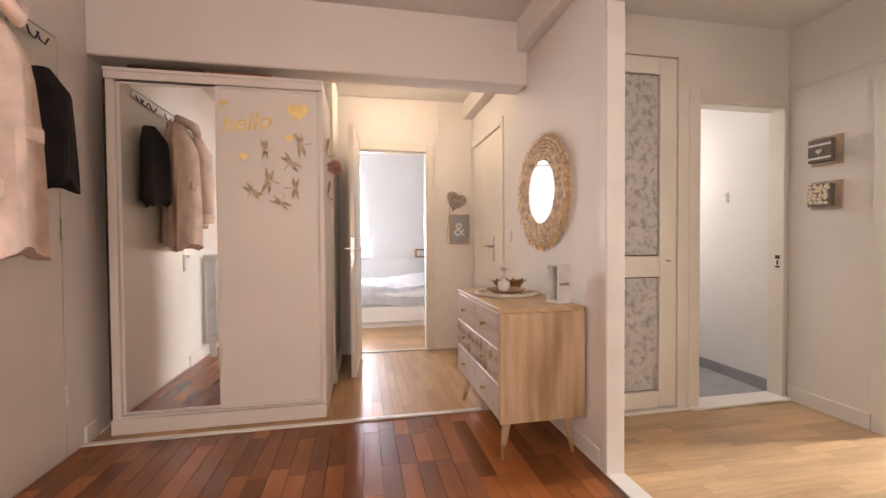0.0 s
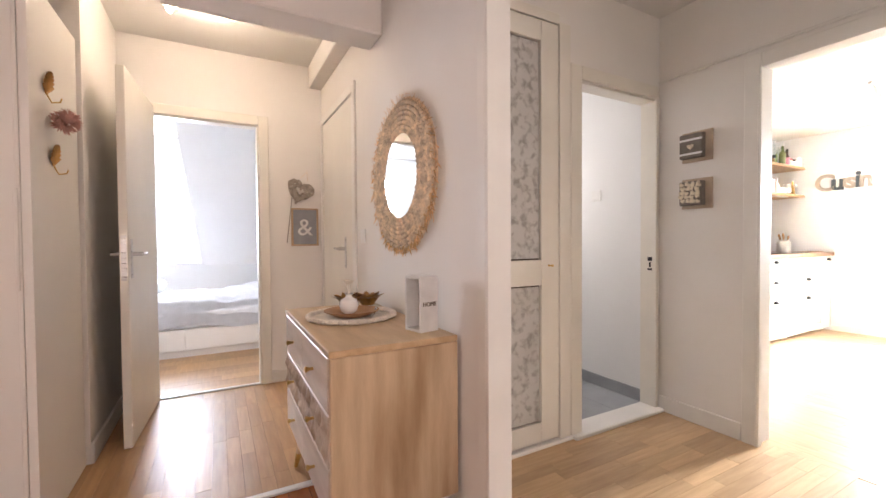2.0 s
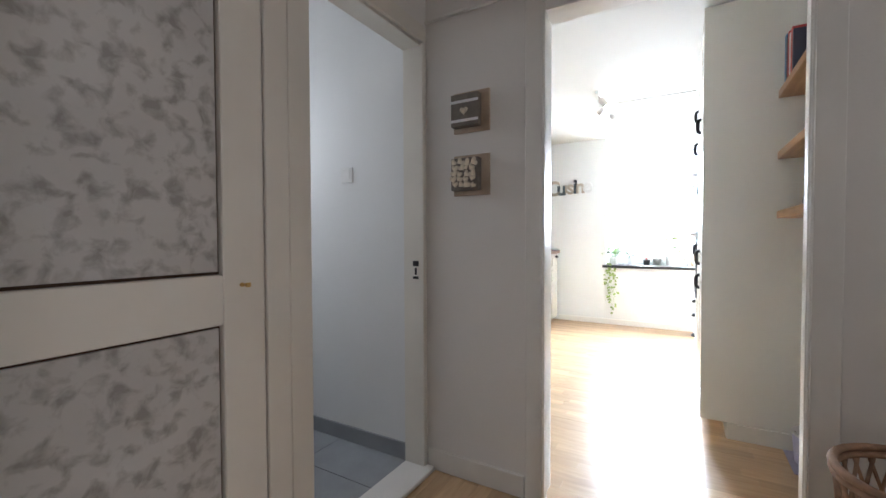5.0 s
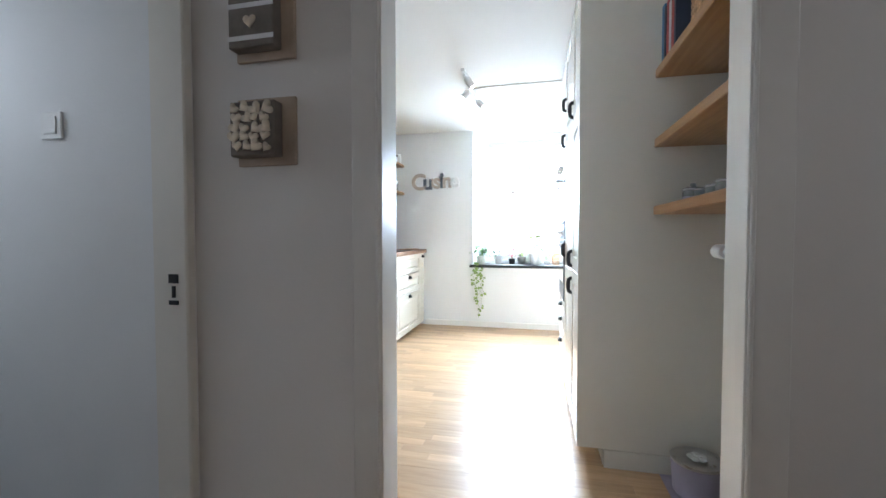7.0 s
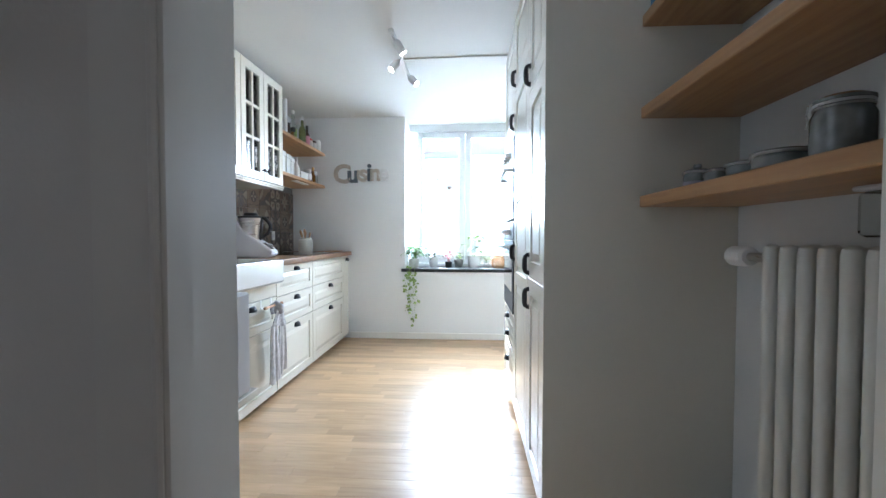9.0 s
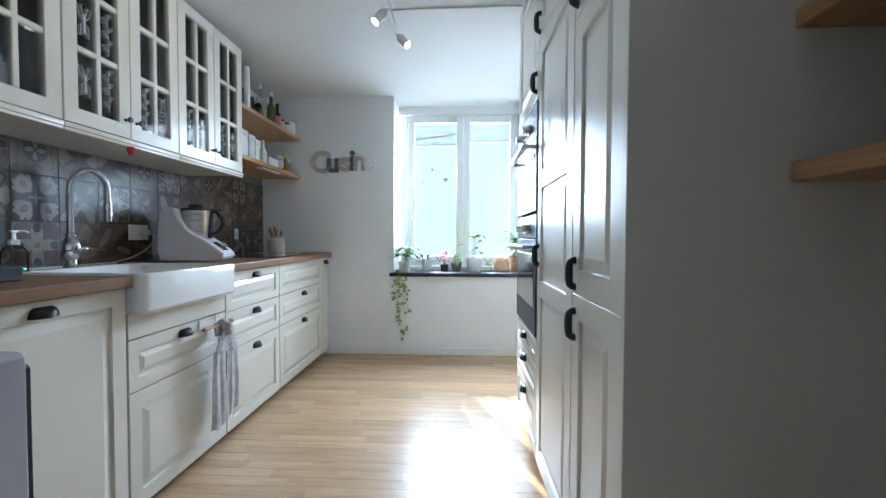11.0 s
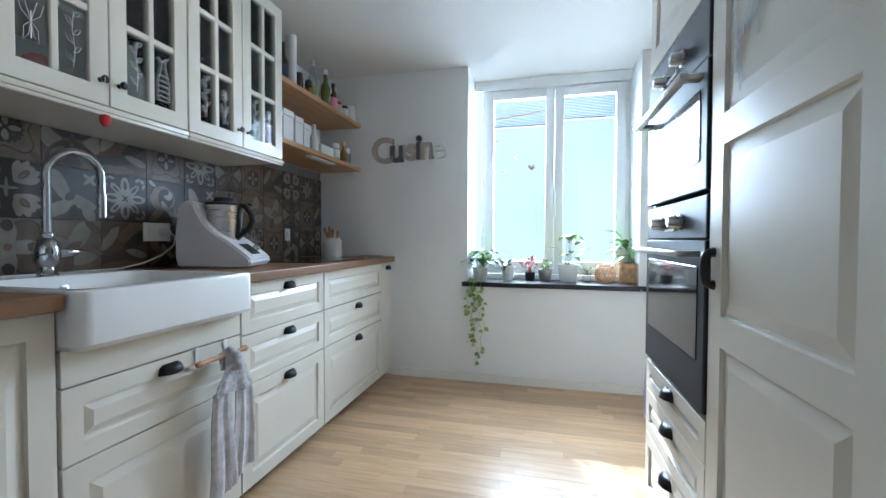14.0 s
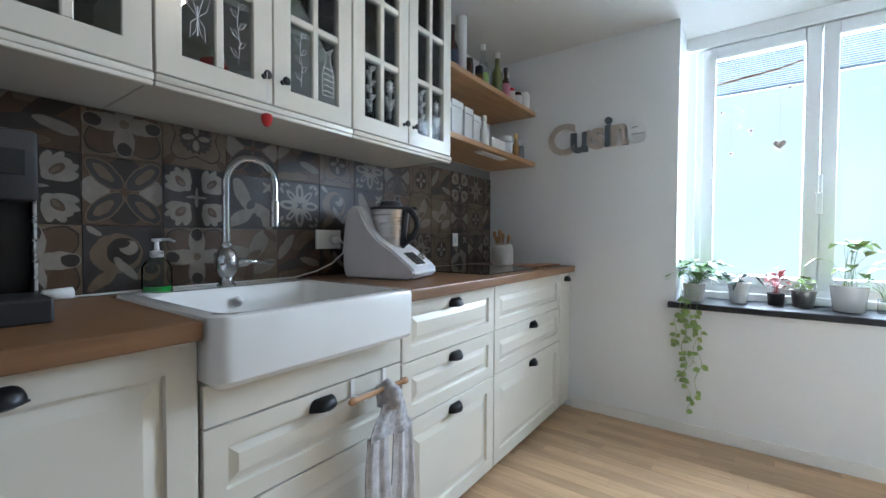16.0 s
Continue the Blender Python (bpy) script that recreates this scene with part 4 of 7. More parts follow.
# ---- kitchen things ----
M.update(
    ovenblack=mat("dark_blue_black_oven_steel", (0.028, 0.034, 0.048), 0.42, metal=0.0, var=0.08, scale=5, bump=0.04, bscale=120),
    ovenglass=mat("black_oven_glass", (0.01, 0.011, 0.013), 0.04, var=0.05, scale=3, coat=1.0),
    plastic_grey=mat("light_grey_plastic", (0.68, 0.67, 0.69), 0.35, var=0.03, scale=6),
    plastic_white=mat("white_plastic", (0.8, 0.8, 0.78), 0.35, var=0.02, scale=6),
    soft_black=mat("soft_black_plastic", (0.025, 0.025, 0.027), 0.45, var=0.1, scale=12),
    screen=mat("dark_grey_screen", (0.045, 0.05, 0.05), 0.12, var=0.05, scale=3),
    stoneware=mat("pale_stoneware", (0.66, 0.64, 0.59), 0.4, var=0.08, scale=12, bump=0.1, bscale=60),
    woodspoon=mat("spoon_wood", (0.42, 0.24, 0.12), 0.6, var=0.15, scale=9),
    leaf=mat("green_leaf", (0.16, 0.29, 0.06), 0.45, var=0.25, scale=18, dark=(0.08, 0.17, 0.035), per_island=0.5),
    leaf_light=mat("light_green_leaf", (0.33, 0.42, 0.13), 0.45, var=0.25, scale=18, dark=(0.19, 0.29, 0.08), per_island=0.5),
    leaf_red=mat("pink_leaf", (0.5, 0.16, 0.16), 0.5, var=0.25, scale=18, dark=(0.35, 0.1, 0.1), per_island=0.5),
    leaf_dark=mat("dark_leaf", (0.03, 0.055, 0.035), 0.4, var=0.25, scale=18, per_island=0.4),
    soil=mat("potting_soil", (0.035, 0.025, 0.018), 0.95, var=0.3, scale=60, bump=0.8, bscale=120),
    terra=mat("dark_pot", (0.03, 0.03, 0.03), 0.6, var=0.2, scale=15),
    tinpot=mat("silvery_pot", (0.5, 0.48, 0.45), 0.35, metal=0.8, var=0.2, scale=18, bump=0.3, bscale=40),
    wicker=mat("pale_wicker", (0.58, 0.37, 0.2), 0.7, var=0.2, scale=30, bump=0.5, bscale=90, per_island=0.3),
    raffia=mat("straw_raffia", (0.74, 0.48, 0.24), 0.75, var=0.2, scale=25, bump=0.5, bscale=120, per_island=0.45),
    rope=mat("pale_braided_straw", (0.82, 0.66, 0.48), 0.75, var=0.2, scale=30, bump=0.5, bscale=120, per_island=0.25),
    cane=mat("brown_cane", (0.34, 0.2, 0.12), 0.6, var=0.2, scale=25, bump=0.4, bscale=90, per_island=0.3),
    towel=mat("grey_waffle_cotton", (0.58, 0.57, 0.59), 0.9, var=0.12, scale=30, bump=0.9, bscale=140),
    patterned=mat("grey_patterned_cotton", (0.62, 0.62, 0.64), 0.9, var=0.3, scale=60, bump=0.4, bscale=150, dark=(0.3, 0.3, 0.34)),
    paper=mat("white_card", (0.78, 0.78, 0.78), 0.7, var=0.02),
    greenglass=clear_glass("green_soap", (0.55, 0.85, 0.5)), bottleglass=clear_glass("clear_bottle_glass", (0.93, 0.95, 0.94)),
    olive=mat("olive_green_liquid", (0.14, 0.16, 0.05), 0.1, var=0.05, coat=0.8), amber=mat("amber_liquid", (0.25, 0.12, 0.02), 0.1, var=0.05, coat=0.8),
    brownglass=mat("brown_bottle", (0.06, 0.025, 0.015), 0.12, var=0.05, coat=0.8), pink=mat("pink_label", (0.6, 0.25, 0.32), 0.6), red=mat("red_felt", (0.45, 0.03, 0.03), 0.7, var=0.15, scale=20),
    blue=mat("blue_book_cover", (0.06, 0.2, 0.38), 0.5), redbook=mat("red_book_cover", (0.45, 0.06, 0.05), 0.5), darkbook=mat("dark_book_cover", (0.03, 0.04, 0.07), 0.5),
    lilac=mat("lilac_plastic", (0.42, 0.4, 0.52), 0.5, var=0.06), chalk=mat("white_chalk_marker", (0.78, 0.78, 0.78), 0.8), decal=mat("grey_vinyl_decal", (0.52, 0.54, 0.55), 0.5),
    letter_beige=mat("beige_painted_wood", (0.5, 0.43, 0.36), 0.6, var=0.12, scale=12), letter_dark=mat("slate_blue_painted_wood", (0.10, 0.12, 0.14), 0.6, var=0.12, scale=12), letter_white=mat("white_painted_wood", (0.75, 0.75, 0.74), 0.6, var=0.08, scale=12),
    spot_face=mat("lit_spot_lens", (1, 1, 1), 0.4, emit=((1.0, 0.86, 0.66), 12.0)),
)


def text_mesh(name, body, size, depth, material, m, parent=None, label="", bold=0.0, slant=0.0):
    """Flat-backed solid lettering in the built-in font, centred, standing in the local xz plane and facing -y."""
    cu = bpy.data.curves.new(name, "FONT")
    cu.body, cu.size, cu.extrude, cu.align_x, cu.bevel_depth, cu.offset, cu.shear = body, size, depth / 2, "CENTER", min(0.0015, depth / 6), bold, slant
    cu.resolution_u = 5
    tmp = new(name, cu)
    bpy.context.view_layer.update()
    me = bpy.data.meshes.new_from_object(tmp.evaluated_get(bpy.context.evaluated_depsgraph_get()))
    bpy.data.objects.remove(tmp)
    me.materials.clear()
    me.materials.append(material)
    ob = new(name, me)
    ob.parent = parent
    ob.matrix_basis = m @ pose(0, 0, 0, 90, 0, 0)
    if label:
        ob["label"] = label
    return ob


def oven_tower():
    """Tall unit with a top door, a compact oven over a large oven, and drawers; it faces +y."""
    x0, x1 = 4.97, 5.556
    w = x1 - x0
    c = thing("oven_cabinet", "tall off-white oven housing unit with drawers below", "cabinet", "tall kitchen units", pose(x1, 1.43, 0, 0, 0, 180))
    part("body", boxes((0.001, 0.019, 0, 0.6, 0.085, 2.33), (w - 0.019, w - 0.001, 0, 0.6, 0.085, 2.33), (0.019, w - 0.019, 0.0, 0.6, 0.085, 0.6), (0.019, w - 0.019, 0.0, 0.6, 1.66, 2.33), (0.019, w - 0.019, 0.55, 0.6, 0.6, 1.66)), M["cab"], c)
    part("plinth", boxes((0.001, w - 0.001, 0.10, 0.118, 0.0, 0.084)), M["cab"], c)
    for z0, z1 in ((0.085, 0.33), (0.33, 0.495), (0.495, 0.61)):
        f = part("drawer_front", panel_front(w - 0.004, z1 - z0 - 0.003, 0.045), M["cab"], c)
        f.location = (0.002, 0, z0 + 0.0015)
        pull(CUP, f, w / 2, -0.02, z1 - z0 - 0.05)
    f = part("door", panel_front(w - 0.004, 0.64, 0.07), M["cab"], c)
    f.location = (0.002, 0, 1.69)
    pull(BOW, f, w - 0.04, -0.02, 0.03)
    for nm, z0, zc, z1, glass, label in (("compact_oven", 1.19, 1.515, 1.675, (1.265, 1.45), "dark built-in compact oven with a steel bar handle"), ("oven", 0.625, 1.063, 1.178, (0.75, 0.995), "dark built-in oven with a steel bar handle")):
        o = thing(nm, label, "oven", "", pose(x1, 1.43, 0, 0, 0, 180))
        a, b = 0.004, w - 0.004
        part("control_panel", boxes((a, b, -0.024, 0.02, zc + 0.004, z1), bev=0.003), M["ovenblack"], o)
        d = part("oven_door", boxes((a, b, -0.026, 0.02, z0, zc), bev=0.003), M["ovenblack"], o)
        part("window_glass", boxes((a + 0.045, b - 0.045, -0.0285, -0.0255, glass[0], glass[1]), bev=0.001), M["ovenglass"], d, "black mirror-like oven glass")
        hz = zc - 0.035
        bm = bmesh.new()
        box(bm, a + 0.02, b - 0.02, -0.085, -0.06, hz - 0.009, hz + 0.009, bev=0.006, seg=2)
        box(bm, a + 0.03, a + 0.065, -0.066, -0.022, hz - 0.008, hz + 0.008, bev=0.003)
        box(bm, b - 0.065, b - 0.03, -0.066, -0.022, hz - 0.008, hz + 0.008, bev=0.003)
        part("handle", bm, M["steel"], d, "brushed steel bar handle")
        zk = (zc + z1) / 2 - 0.004
        for kx in (0.2, w - 0.2):
            bm = bmesh.new()
            lathe(bm, [(0.024, -0.024), (0.024, -0.03), (0.019, -0.032), (0.018, -0.056), (0.015, -0.06)], 20, axis="y")
            part("knob", bm, M["steel"], o, "steel control knob", True).location = (kx, 0, zk)
        part("display", boxes((w / 2 - 0.05, w / 2 + 0.05, -0.03, -0.024, zk - 0.026, zk + 0.026), bev=0.002), M["steel"], o)
        part("display_glass", boxes((w / 2 - 0.042, w / 2 + 0.042, -0.032, -0.0302, zk - 0.02, zk + 0.02)), M["ovenglass"], o)


oven_tower()

# flower decal on the fridge door
bm = bmesh.new()
rng = random.Random(5)
for k in range(6):
    x, z = 4.55 + rng.uniform(0, 0.3), 1.36 + rng.uniform(0, 0.13)
    pts = [(x + 0.012 * math.sin(j * 0.9 + k), 1.4535, z + j * 0.022) for j in range(7)]
    for a, b in zip(pts, pts[1:]):
        box(bm, min(a[0], b[0]) - 0.0012, max(a[0], b[0]) + 0.0012, 1.4525, 1.4532, a[2], b[2])
    for j in range(1, 7):
        s = 1 if j % 2 else -1
        vs = [bm.verts.new((pts[j][0] + s * u, 1.4533, pts[j][2] + v)) for u, v in ((0, 0), (0.012, 0.002), (0.022, 0.014), (0.008, 0.011))]
        bm.faces.new(vs if s < 0 else vs[::-1])
tagged(part("door_decal", bm, M["decal"], smooth=False), "grey leaf and flower sticker on the fridge door", "sticker")


# patterned tiles
def tile_mat(name, bg, layers):
    """A cement-tile pattern of stacked masks. Kinds: "e" an ellipse, "q" an ellipse in each quadrant, "f" one on each
    axis and "p" a petal ring r < a + b cos(k angle + p)."""
    m = bpy.data.materials.new(name)
    m.use_nodes = True
    nt = m.node_tree
    n, link = nt.nodes.new, nt.links.new

    def op(kind, a, b=None, c=None):
        q = n("ShaderNodeMath")
        q.operation = kind
        for i, v in enumerate((a, b, c)):
            if v is None:
                continue
            if isinstance(v, (int, float)):
                q.inputs[i].default_value = v
            else:
                link(v, q.inputs[i])
        return q.outputs[0]

    tc, sep = n("ShaderNodeTexCoord"), n("ShaderNodeSeparateXYZ")
    wob, add = n("ShaderNodeTexNoise"), n("ShaderNodeVectorMath")
    wob.inputs["Scale"].default_value, wob.inputs["Detail"].default_value = 30.0, 3.0
    add.operation, add.inputs[1].default_value, add.inputs[2].default_value = "MULTIPLY_ADD", (0.012, 0.0, 0.012), (-0.006, 0.0, -0.006)
    link(tc.outputs["Object"], wob.inputs["Vector"])
    link(wob.outputs["Color"], add.inputs[0])
    tot = n("ShaderNodeVectorMath")
    link(tc.outputs["Object"], tot.inputs[0])
    link(add.outputs[0], tot.inputs[1])
    link(tot.outputs[0], sep.inputs[0])
    x, z = sep.outputs[0], sep.outputs[2]
    ax, az = op("ABSOLUTE", x), op("ABSOLUTE", z)
    spaces = {"e": (x, z), "q": (ax, az), "f": (op("MAXIMUM", ax, az), op("MINIMUM", ax, az))}
    r = op("SQRT", op("ADD", op("MULTIPLY", x, x), op("MULTIPLY", z, z)))
    th = op("ARCTAN2", z, x)
    cur = bg
    for kind, args, col in layers:
        if kind == "p":
            a, b, k, p = args
            mask = op("LESS_THAN", r, op("MULTIPLY_ADD", op("COSINE", op("MULTIPLY_ADD", th, k, p)), b, a))
        else:
            u, v = spaces[kind]
            cx, cz, ang, ra, rb = args
            c, s = math.cos(radians(ang)), math.sin(radians(ang))
            du, dv = op("SUBTRACT", u, cx), op("SUBTRACT", v, cz)
            e1 = op("ADD", op("MULTIPLY", du, c / ra), op("MULTIPLY", dv, s / ra))
            e2 = op("ADD", op("MULTIPLY", du, -s / rb), op("MULTIPLY", dv, c / rb))
            mask = op("LESS_THAN", op("ADD", op("MULTIPLY", e1, e1), op("MULTIPLY", e2, e2)), 1.0)
        mx = n("ShaderNodeMix")
        mx.data_type = "RGBA"
        link(mask, mx.inputs["Factor"])
        if isinstance(cur, tuple):
            mx.inputs["A"].default_value = (*cur, 1)
        else:
            link(cur, mx.inputs["A"])
        mx.inputs["B"].default_value = (*col, 1)
        cur = mx.outputs["Result"]
    mott = n("ShaderNodeTexNoise")
    mott.inputs["Scale"].default_value, mott.inputs["Detail"].default_value = 28.0, 6.0
    link(tc.outputs["Object"], mott.inputs["Vector"])
    hsv = n("ShaderNodeHueSaturation")
    link(cur, hsv.inputs["Color"])
    oi = n("ShaderNodeObjectInfo")
    link(op("ADD", op("MULTIPLY_ADD", mott.outputs["Fac"], 0.7, 0.5), op("MULTIPLY", oi.outputs["Random"], 0.25)), hsv.inputs["Value"])
    b = nt.nodes["Principled BSDF"]
    link(hsv.outputs[0], b.inputs["Base Color"])
    link(op("MULTIPLY_ADD", mott.outputs["Fac"], 0.2, 0.25), b.inputs["Roughness"])
    return m


BR, BE, DK, GR, BL = (0.076, 0.043, 0.024), (0.13, 0.089, 0.053), (0.024, 0.017, 0.013), (0.215, 0.185, 0.15), (0.036, 0.029, 0.027)
tile_specs = dict(
    axial_petals=(BE, [("p", (0.099, 0.022, 4, math.pi), DK), ("p", (0.094, 0.021, 4, math.pi), BR), ("f", (0.05, 0, 0, 0.05, 0.026), GR), ("f", (0.076, 0, 0, 0.02, 0.018), DK), ("e", (0, 0, 0, 0.012, 0.012), BE)]),
    medallion=(BE, [("q", (0.085, 0.085, 45, 0.03, 0.012), BR), ("p", (0.083, 0.016, 4, math.pi), DK), ("p", (0.078, 0.016, 4, math.pi), BE), ("p", (0.052, 0.0035, 18, 0), DK), ("f", (0.026, 0, 0, 0.019, 0.009), GR), ("q", (0.022, 0.022, 45, 0.008, 0.003), BR)]),
    crossed_leaves=(BR, [("q", (0.07, 0, 0, 0.034, 0.042), GR), ("q", (0, 0.066, 0, 0.042, 0.034), DK), ("q", (0.048, 0.048, 45, 0.06, 0.03), BE), ("q", (0.048, 0.048, 45, 0.056, 0.026), BL), ("q", (0.052, 0.052, 45, 0.034, 0.013), BE), ("e", (0, 0, 0, 0.012, 0.012), BR)]),
    lotus=(DK, [("q", (0.066, 0.03, 10, 0.03, 0.014), GR), ("q", (0.03, 0.066, 80, 0.03, 0.014), GR), ("q", (0.076, 0.052, 30, 0.024, 0.011), GR), ("q", (0.052, 0.076, 60, 0.024, 0.011), GR), ("q", (0.05, 0.05, 45, 0.04, 0.022), GR), ("q", (0.05, 0.05, 45, 0.02, 0.012), BR), ("q", (0.046, 0.046, 45, 0.012, 0.006), BE), ("e", (0, 0, 0, 0.034, 0.005), GR), ("e", (0, 0, 90, 0.034, 0.005), GR)]),
    snow_star=(BL, [("q", (0.036, 0.036, 45, 0.034, 0.014), GR), ("f", (0.05, 0, 0, 0.042, 0.019), GR), ("f", (0.055, 0, 0, 0.02, 0.0075), BL), ("q", (0.04, 0.04, 45, 0.016, 0.006), BL), ("q", (0.08, 0.08, 0, 0.009, 0.009), GR), ("q", (0.058, 0.084, 25, 0.013, 0.006), GR), ("q", (0.084, 0.058, 65, 0.013, 0.006), GR)]),
    scroll=(BL, [("e", (-0.02, 0.015, 0, 0.064, 0.06), BE), ("e", (-0.005, 0.022, 0, 0.042, 0.042), DK), ("e", (0.008, 0.034, 0, 0.024, 0.022), GR), ("e", (-0.005, 0.044, 20, 0.016, 0.011), DK), ("e", (0.06, -0.045, 30, 0.034, 0.026), BE), ("e", (0.066, -0.034, 0, 0.018, 0.016), BL), ("e", (-0.055, -0.06, 40, 0.045, 0.017), BE), ("e", (0.0, -0.03, -50, 0.045, 0.012), GR), ("e", (-0.075, 0.082, -40, 0.022, 0.009), GR), ("e", (0.03, -0.08, 10, 0.03, 0.012), DK)]),
    waves=(BR, [("e", (0.05, 0.075, 35, 0.1, 0.034), BE), ("e", (0.045, 0.02, 40, 0.075, 0.026), DK), ("e", (-0.065, 0.03, 55, 0.06, 0.02), GR), ("e", (-0.02, -0.04, 12, 0.1, 0.022), BL), ("e", (0.05, -0.035, -18, 0.05, 0.016), GR), ("e", (-0.04, -0.085, 5, 0.08, 0.018), BE)]),
    lily=(BL, [("e", (-0.045, 0.03, 115, 0.06, 0.026), GR), ("e", (0.02, -0.03, 160, 0.065, 0.024), GR), ("e", (-0.05, -0.06, 30, 0.055, 0.024), GR), ("e", (0.055, -0.075, 120, 0.035, 0.02), GR), ("e", (-0.01, -0.01, 45, 0.02, 0.014), BL), ("e", (0.0, -0.07, 80, 0.028, 0.013), DK), ("e", (0.06, 0.06, 45, 0.03, 0.008), GR), ("e", (0.06, 0.06, 135, 0.03, 0.008), GR)]),
    pale_flower=(BE, [("e", (0.02, 0.04, 60, 0.06, 0.032), GR), ("e", (-0.045, 0.0, 150, 0.055, 0.03), GR), ("e", (0.04, -0.045, 20, 0.055, 0.024), GR), ("e", (-0.02, -0.07, 75, 0.04, 0.018), BR), ("e", (0.0, 0.0, 30, 0.035, 0.014), BE), ("e", (0.07, 0.075, 135, 0.04, 0.014), BR)]),
)
tile_mats = {w: tile_mat(w + "_tile", *s) for w, s in tile_specs.items()}
# columns from the coffee machine towards the window: top, middle, bottom
tile_plan = [("medallion", "crossed_leaves", "lily"), ("snow_star", "scroll", "medallion"), ("waves", "lotus", "axial_petals"), ("axial_petals", "crossed_leaves", "scroll"), ("medallion", "lotus", "axial_petals"), ("crossed_leaves", "lily", "pale_flower"),
             ("waves", "snow_star", "waves"), ("medallion", "scroll", "scroll"), ("snow_star", "lily", "crossed_leaves"), ("crossed_leaves", "axial_petals", "lotus"), ("medallion", "pale_flower", "snow_star"),
             ("waves", "pale_flower", "medallion"), ("lotus", "crossed_leaves", "lily"), ("axial_petals", "medallion", "crossed_leaves"), ("scroll", "waves", "lotus")]
splash = structure("backsplash", boxes((3.98, 6.864, 3.6085, 3.61, 0.929, 1.597)), M["grout"], "backsplash of brown and grey patterned cement tiles", "wall tiles")
tile_mesh = {}
for i in range(15):
    for j, (za, zb) in enumerate(((0.929, 1.13), (1.131, 1.333), (1.334, 1.468 if i < 9 else 1.535))):
        xa, xb = max(3.98, 3.925 + 0.2025 * i), min(6.864, 3.925 + 0.2025 * (i + 1) - 0.0015)
        k = tile_plan[i][2 - j]
        cx, cz = 3.925 + 0.2025 * (i + 0.5), 0.829 + 0.2025 * (j + 1)
        key = (k, round(xa - cx, 3), round(xb - cx, 3), round(za - cz, 3), round(zb - cz, 3))
        if key not in tile_mesh:
            tile_mesh[key] = mesh_of("tile", boxes((xa - cx, xb - cx, 0, 0.007, za - cz, zb - cz), bev=0.0012), tile_mats[k], False)
        ob = new("tile", tile_mesh[key])
        ob.parent = splash
        ob.location = (cx, 3.6015, cz)

# tap
tap = thing("kitchen_tap", "chrome swan-neck kitchen tap with a side lever", "tap", m=pose(4.885, 3.5, 0.934))
bm = bmesh.new()
lathe(bm, [(0.03, 0), (0.03, 0.004), (0.022, 0.012), (0.02, 0.03), (0.034, 0.05), (0.037, 0.085), (0.03, 0.115), (0.018, 0.13), (0.02, 0.135), (0.02, 0.142), (0.014, 0.15)], 24)
part("tap_body", bm, M["chrome"], tap, smooth=True)
bm = bmesh.new()
pts = [(0, 0, 0.145), (0, 0, 0.355)] + [(0.08 - 0.08 * math.cos(a), -0.03 * math.sin(a / 2), 0.355 + 0.083 * math.sin(a)) for a in [math.pi * k / 12 for k in range(1, 13)]] + [(0.16, -0.03, 0.24)]
tube(bm, pts, 0.0135, 14)
lathe(bm, [(0.0165, 0.205), (0.0175, 0.29), (0.015, 0.3)], 14, (0.16, -0.03, 0))
part("spout", bm, M["chrome"], tap, smooth=True)
bm = bmesh.new()
tube(bm, [(0.03, 0, 0.075), (0.07, 0, 0.078), (0.085, -0.002, 0.08), (0.17, -0.01, 0.07)], [0.015, 0.016, 0.008, 0.006], 12)
part("lever", bm, M["chrome"], tap, smooth=True)

# soap bottle
sb = thing("soap_dispenser", "glass soap bottle with green soap and a steel pump", "soap dispenser", m=pose(4.698, 3.55, 0.928))
sb.scale = (0.92, 0.92, 0.84)
bm = bmesh.new()
lathe(bm, [(0.042, 0.0), (0.044, 0.004), (0.044, 0.09), (0.034, 0.112), (0.018, 0.122), (0.018, 0.13)], 20)
part("bottle", bm, M["bottleglass"], sb, smooth=True)
bm = bmesh.new()
lathe(bm, [(0.04, 0.004), (0.041, 0.022)], 20)
part("soap", bm, M["greensoap"] if "greensoap" in M else mat("green_liquid_soap", (0.04, 0.3, 0.05), 0.1, coat=0.8), sb, "bright green liquid soap")
bm = bmesh.new()
lathe(bm, [(0.019, 0.128), (0.02, 0.15), (0.008, 0.153), (0.006, 0.185), (0.014, 0.187), (0.014, 0.196)], 16)
tube(bm, [(0, 0, 0.192), (0.035, -0.01, 0.194), (0.05, -0.014, 0.186)], 0.005, 8)
part("pump", bm, M["steel"], sb, smooth=True)

# food processor
fp = thing("food_processor", "light grey cooking mixer with a steel bowl and black jug handle", "food processor", m=pose(5.515, 3.34, 0.928, 0, 0, -74))
fp.scale = (1.02, 1.0, 1.06)
bm = bmesh.new()
prof = [(-0.15, 0.0, 0.9), (0.14, 0.0, 0.9), (0.166, 0.012, 1.0), (0.172, 0.034, 1.0), (0.16, 0.05, 1.0), (0.07, 0.118, 1.0), (0.035, 0.138, 0.99), (-0.005, 0.168, 0.98), (-0.04, 0.206, 0.96), (-0.065, 0.246, 0.93), (-0.082, 0.275, 0.88), (-0.105, 0.292, 0.8), (-0.135, 0.29, 0.78), (-0.155, 0.262, 0.82), (-0.165, 0.15, 0.9), (-0.162, 0.04, 0.92)]
for s in (-0.125, 0.125):
    for u, v, f in prof:
        bm.verts.new((u, s * f, v))
bm.verts.ensure_lookup_table()
q = len(prof)
for k in range(q):
    j = (k + 1) % q
    bm.faces.new((bm.verts[k], bm.verts[j], bm.verts[q + j], bm.verts[q + k]))
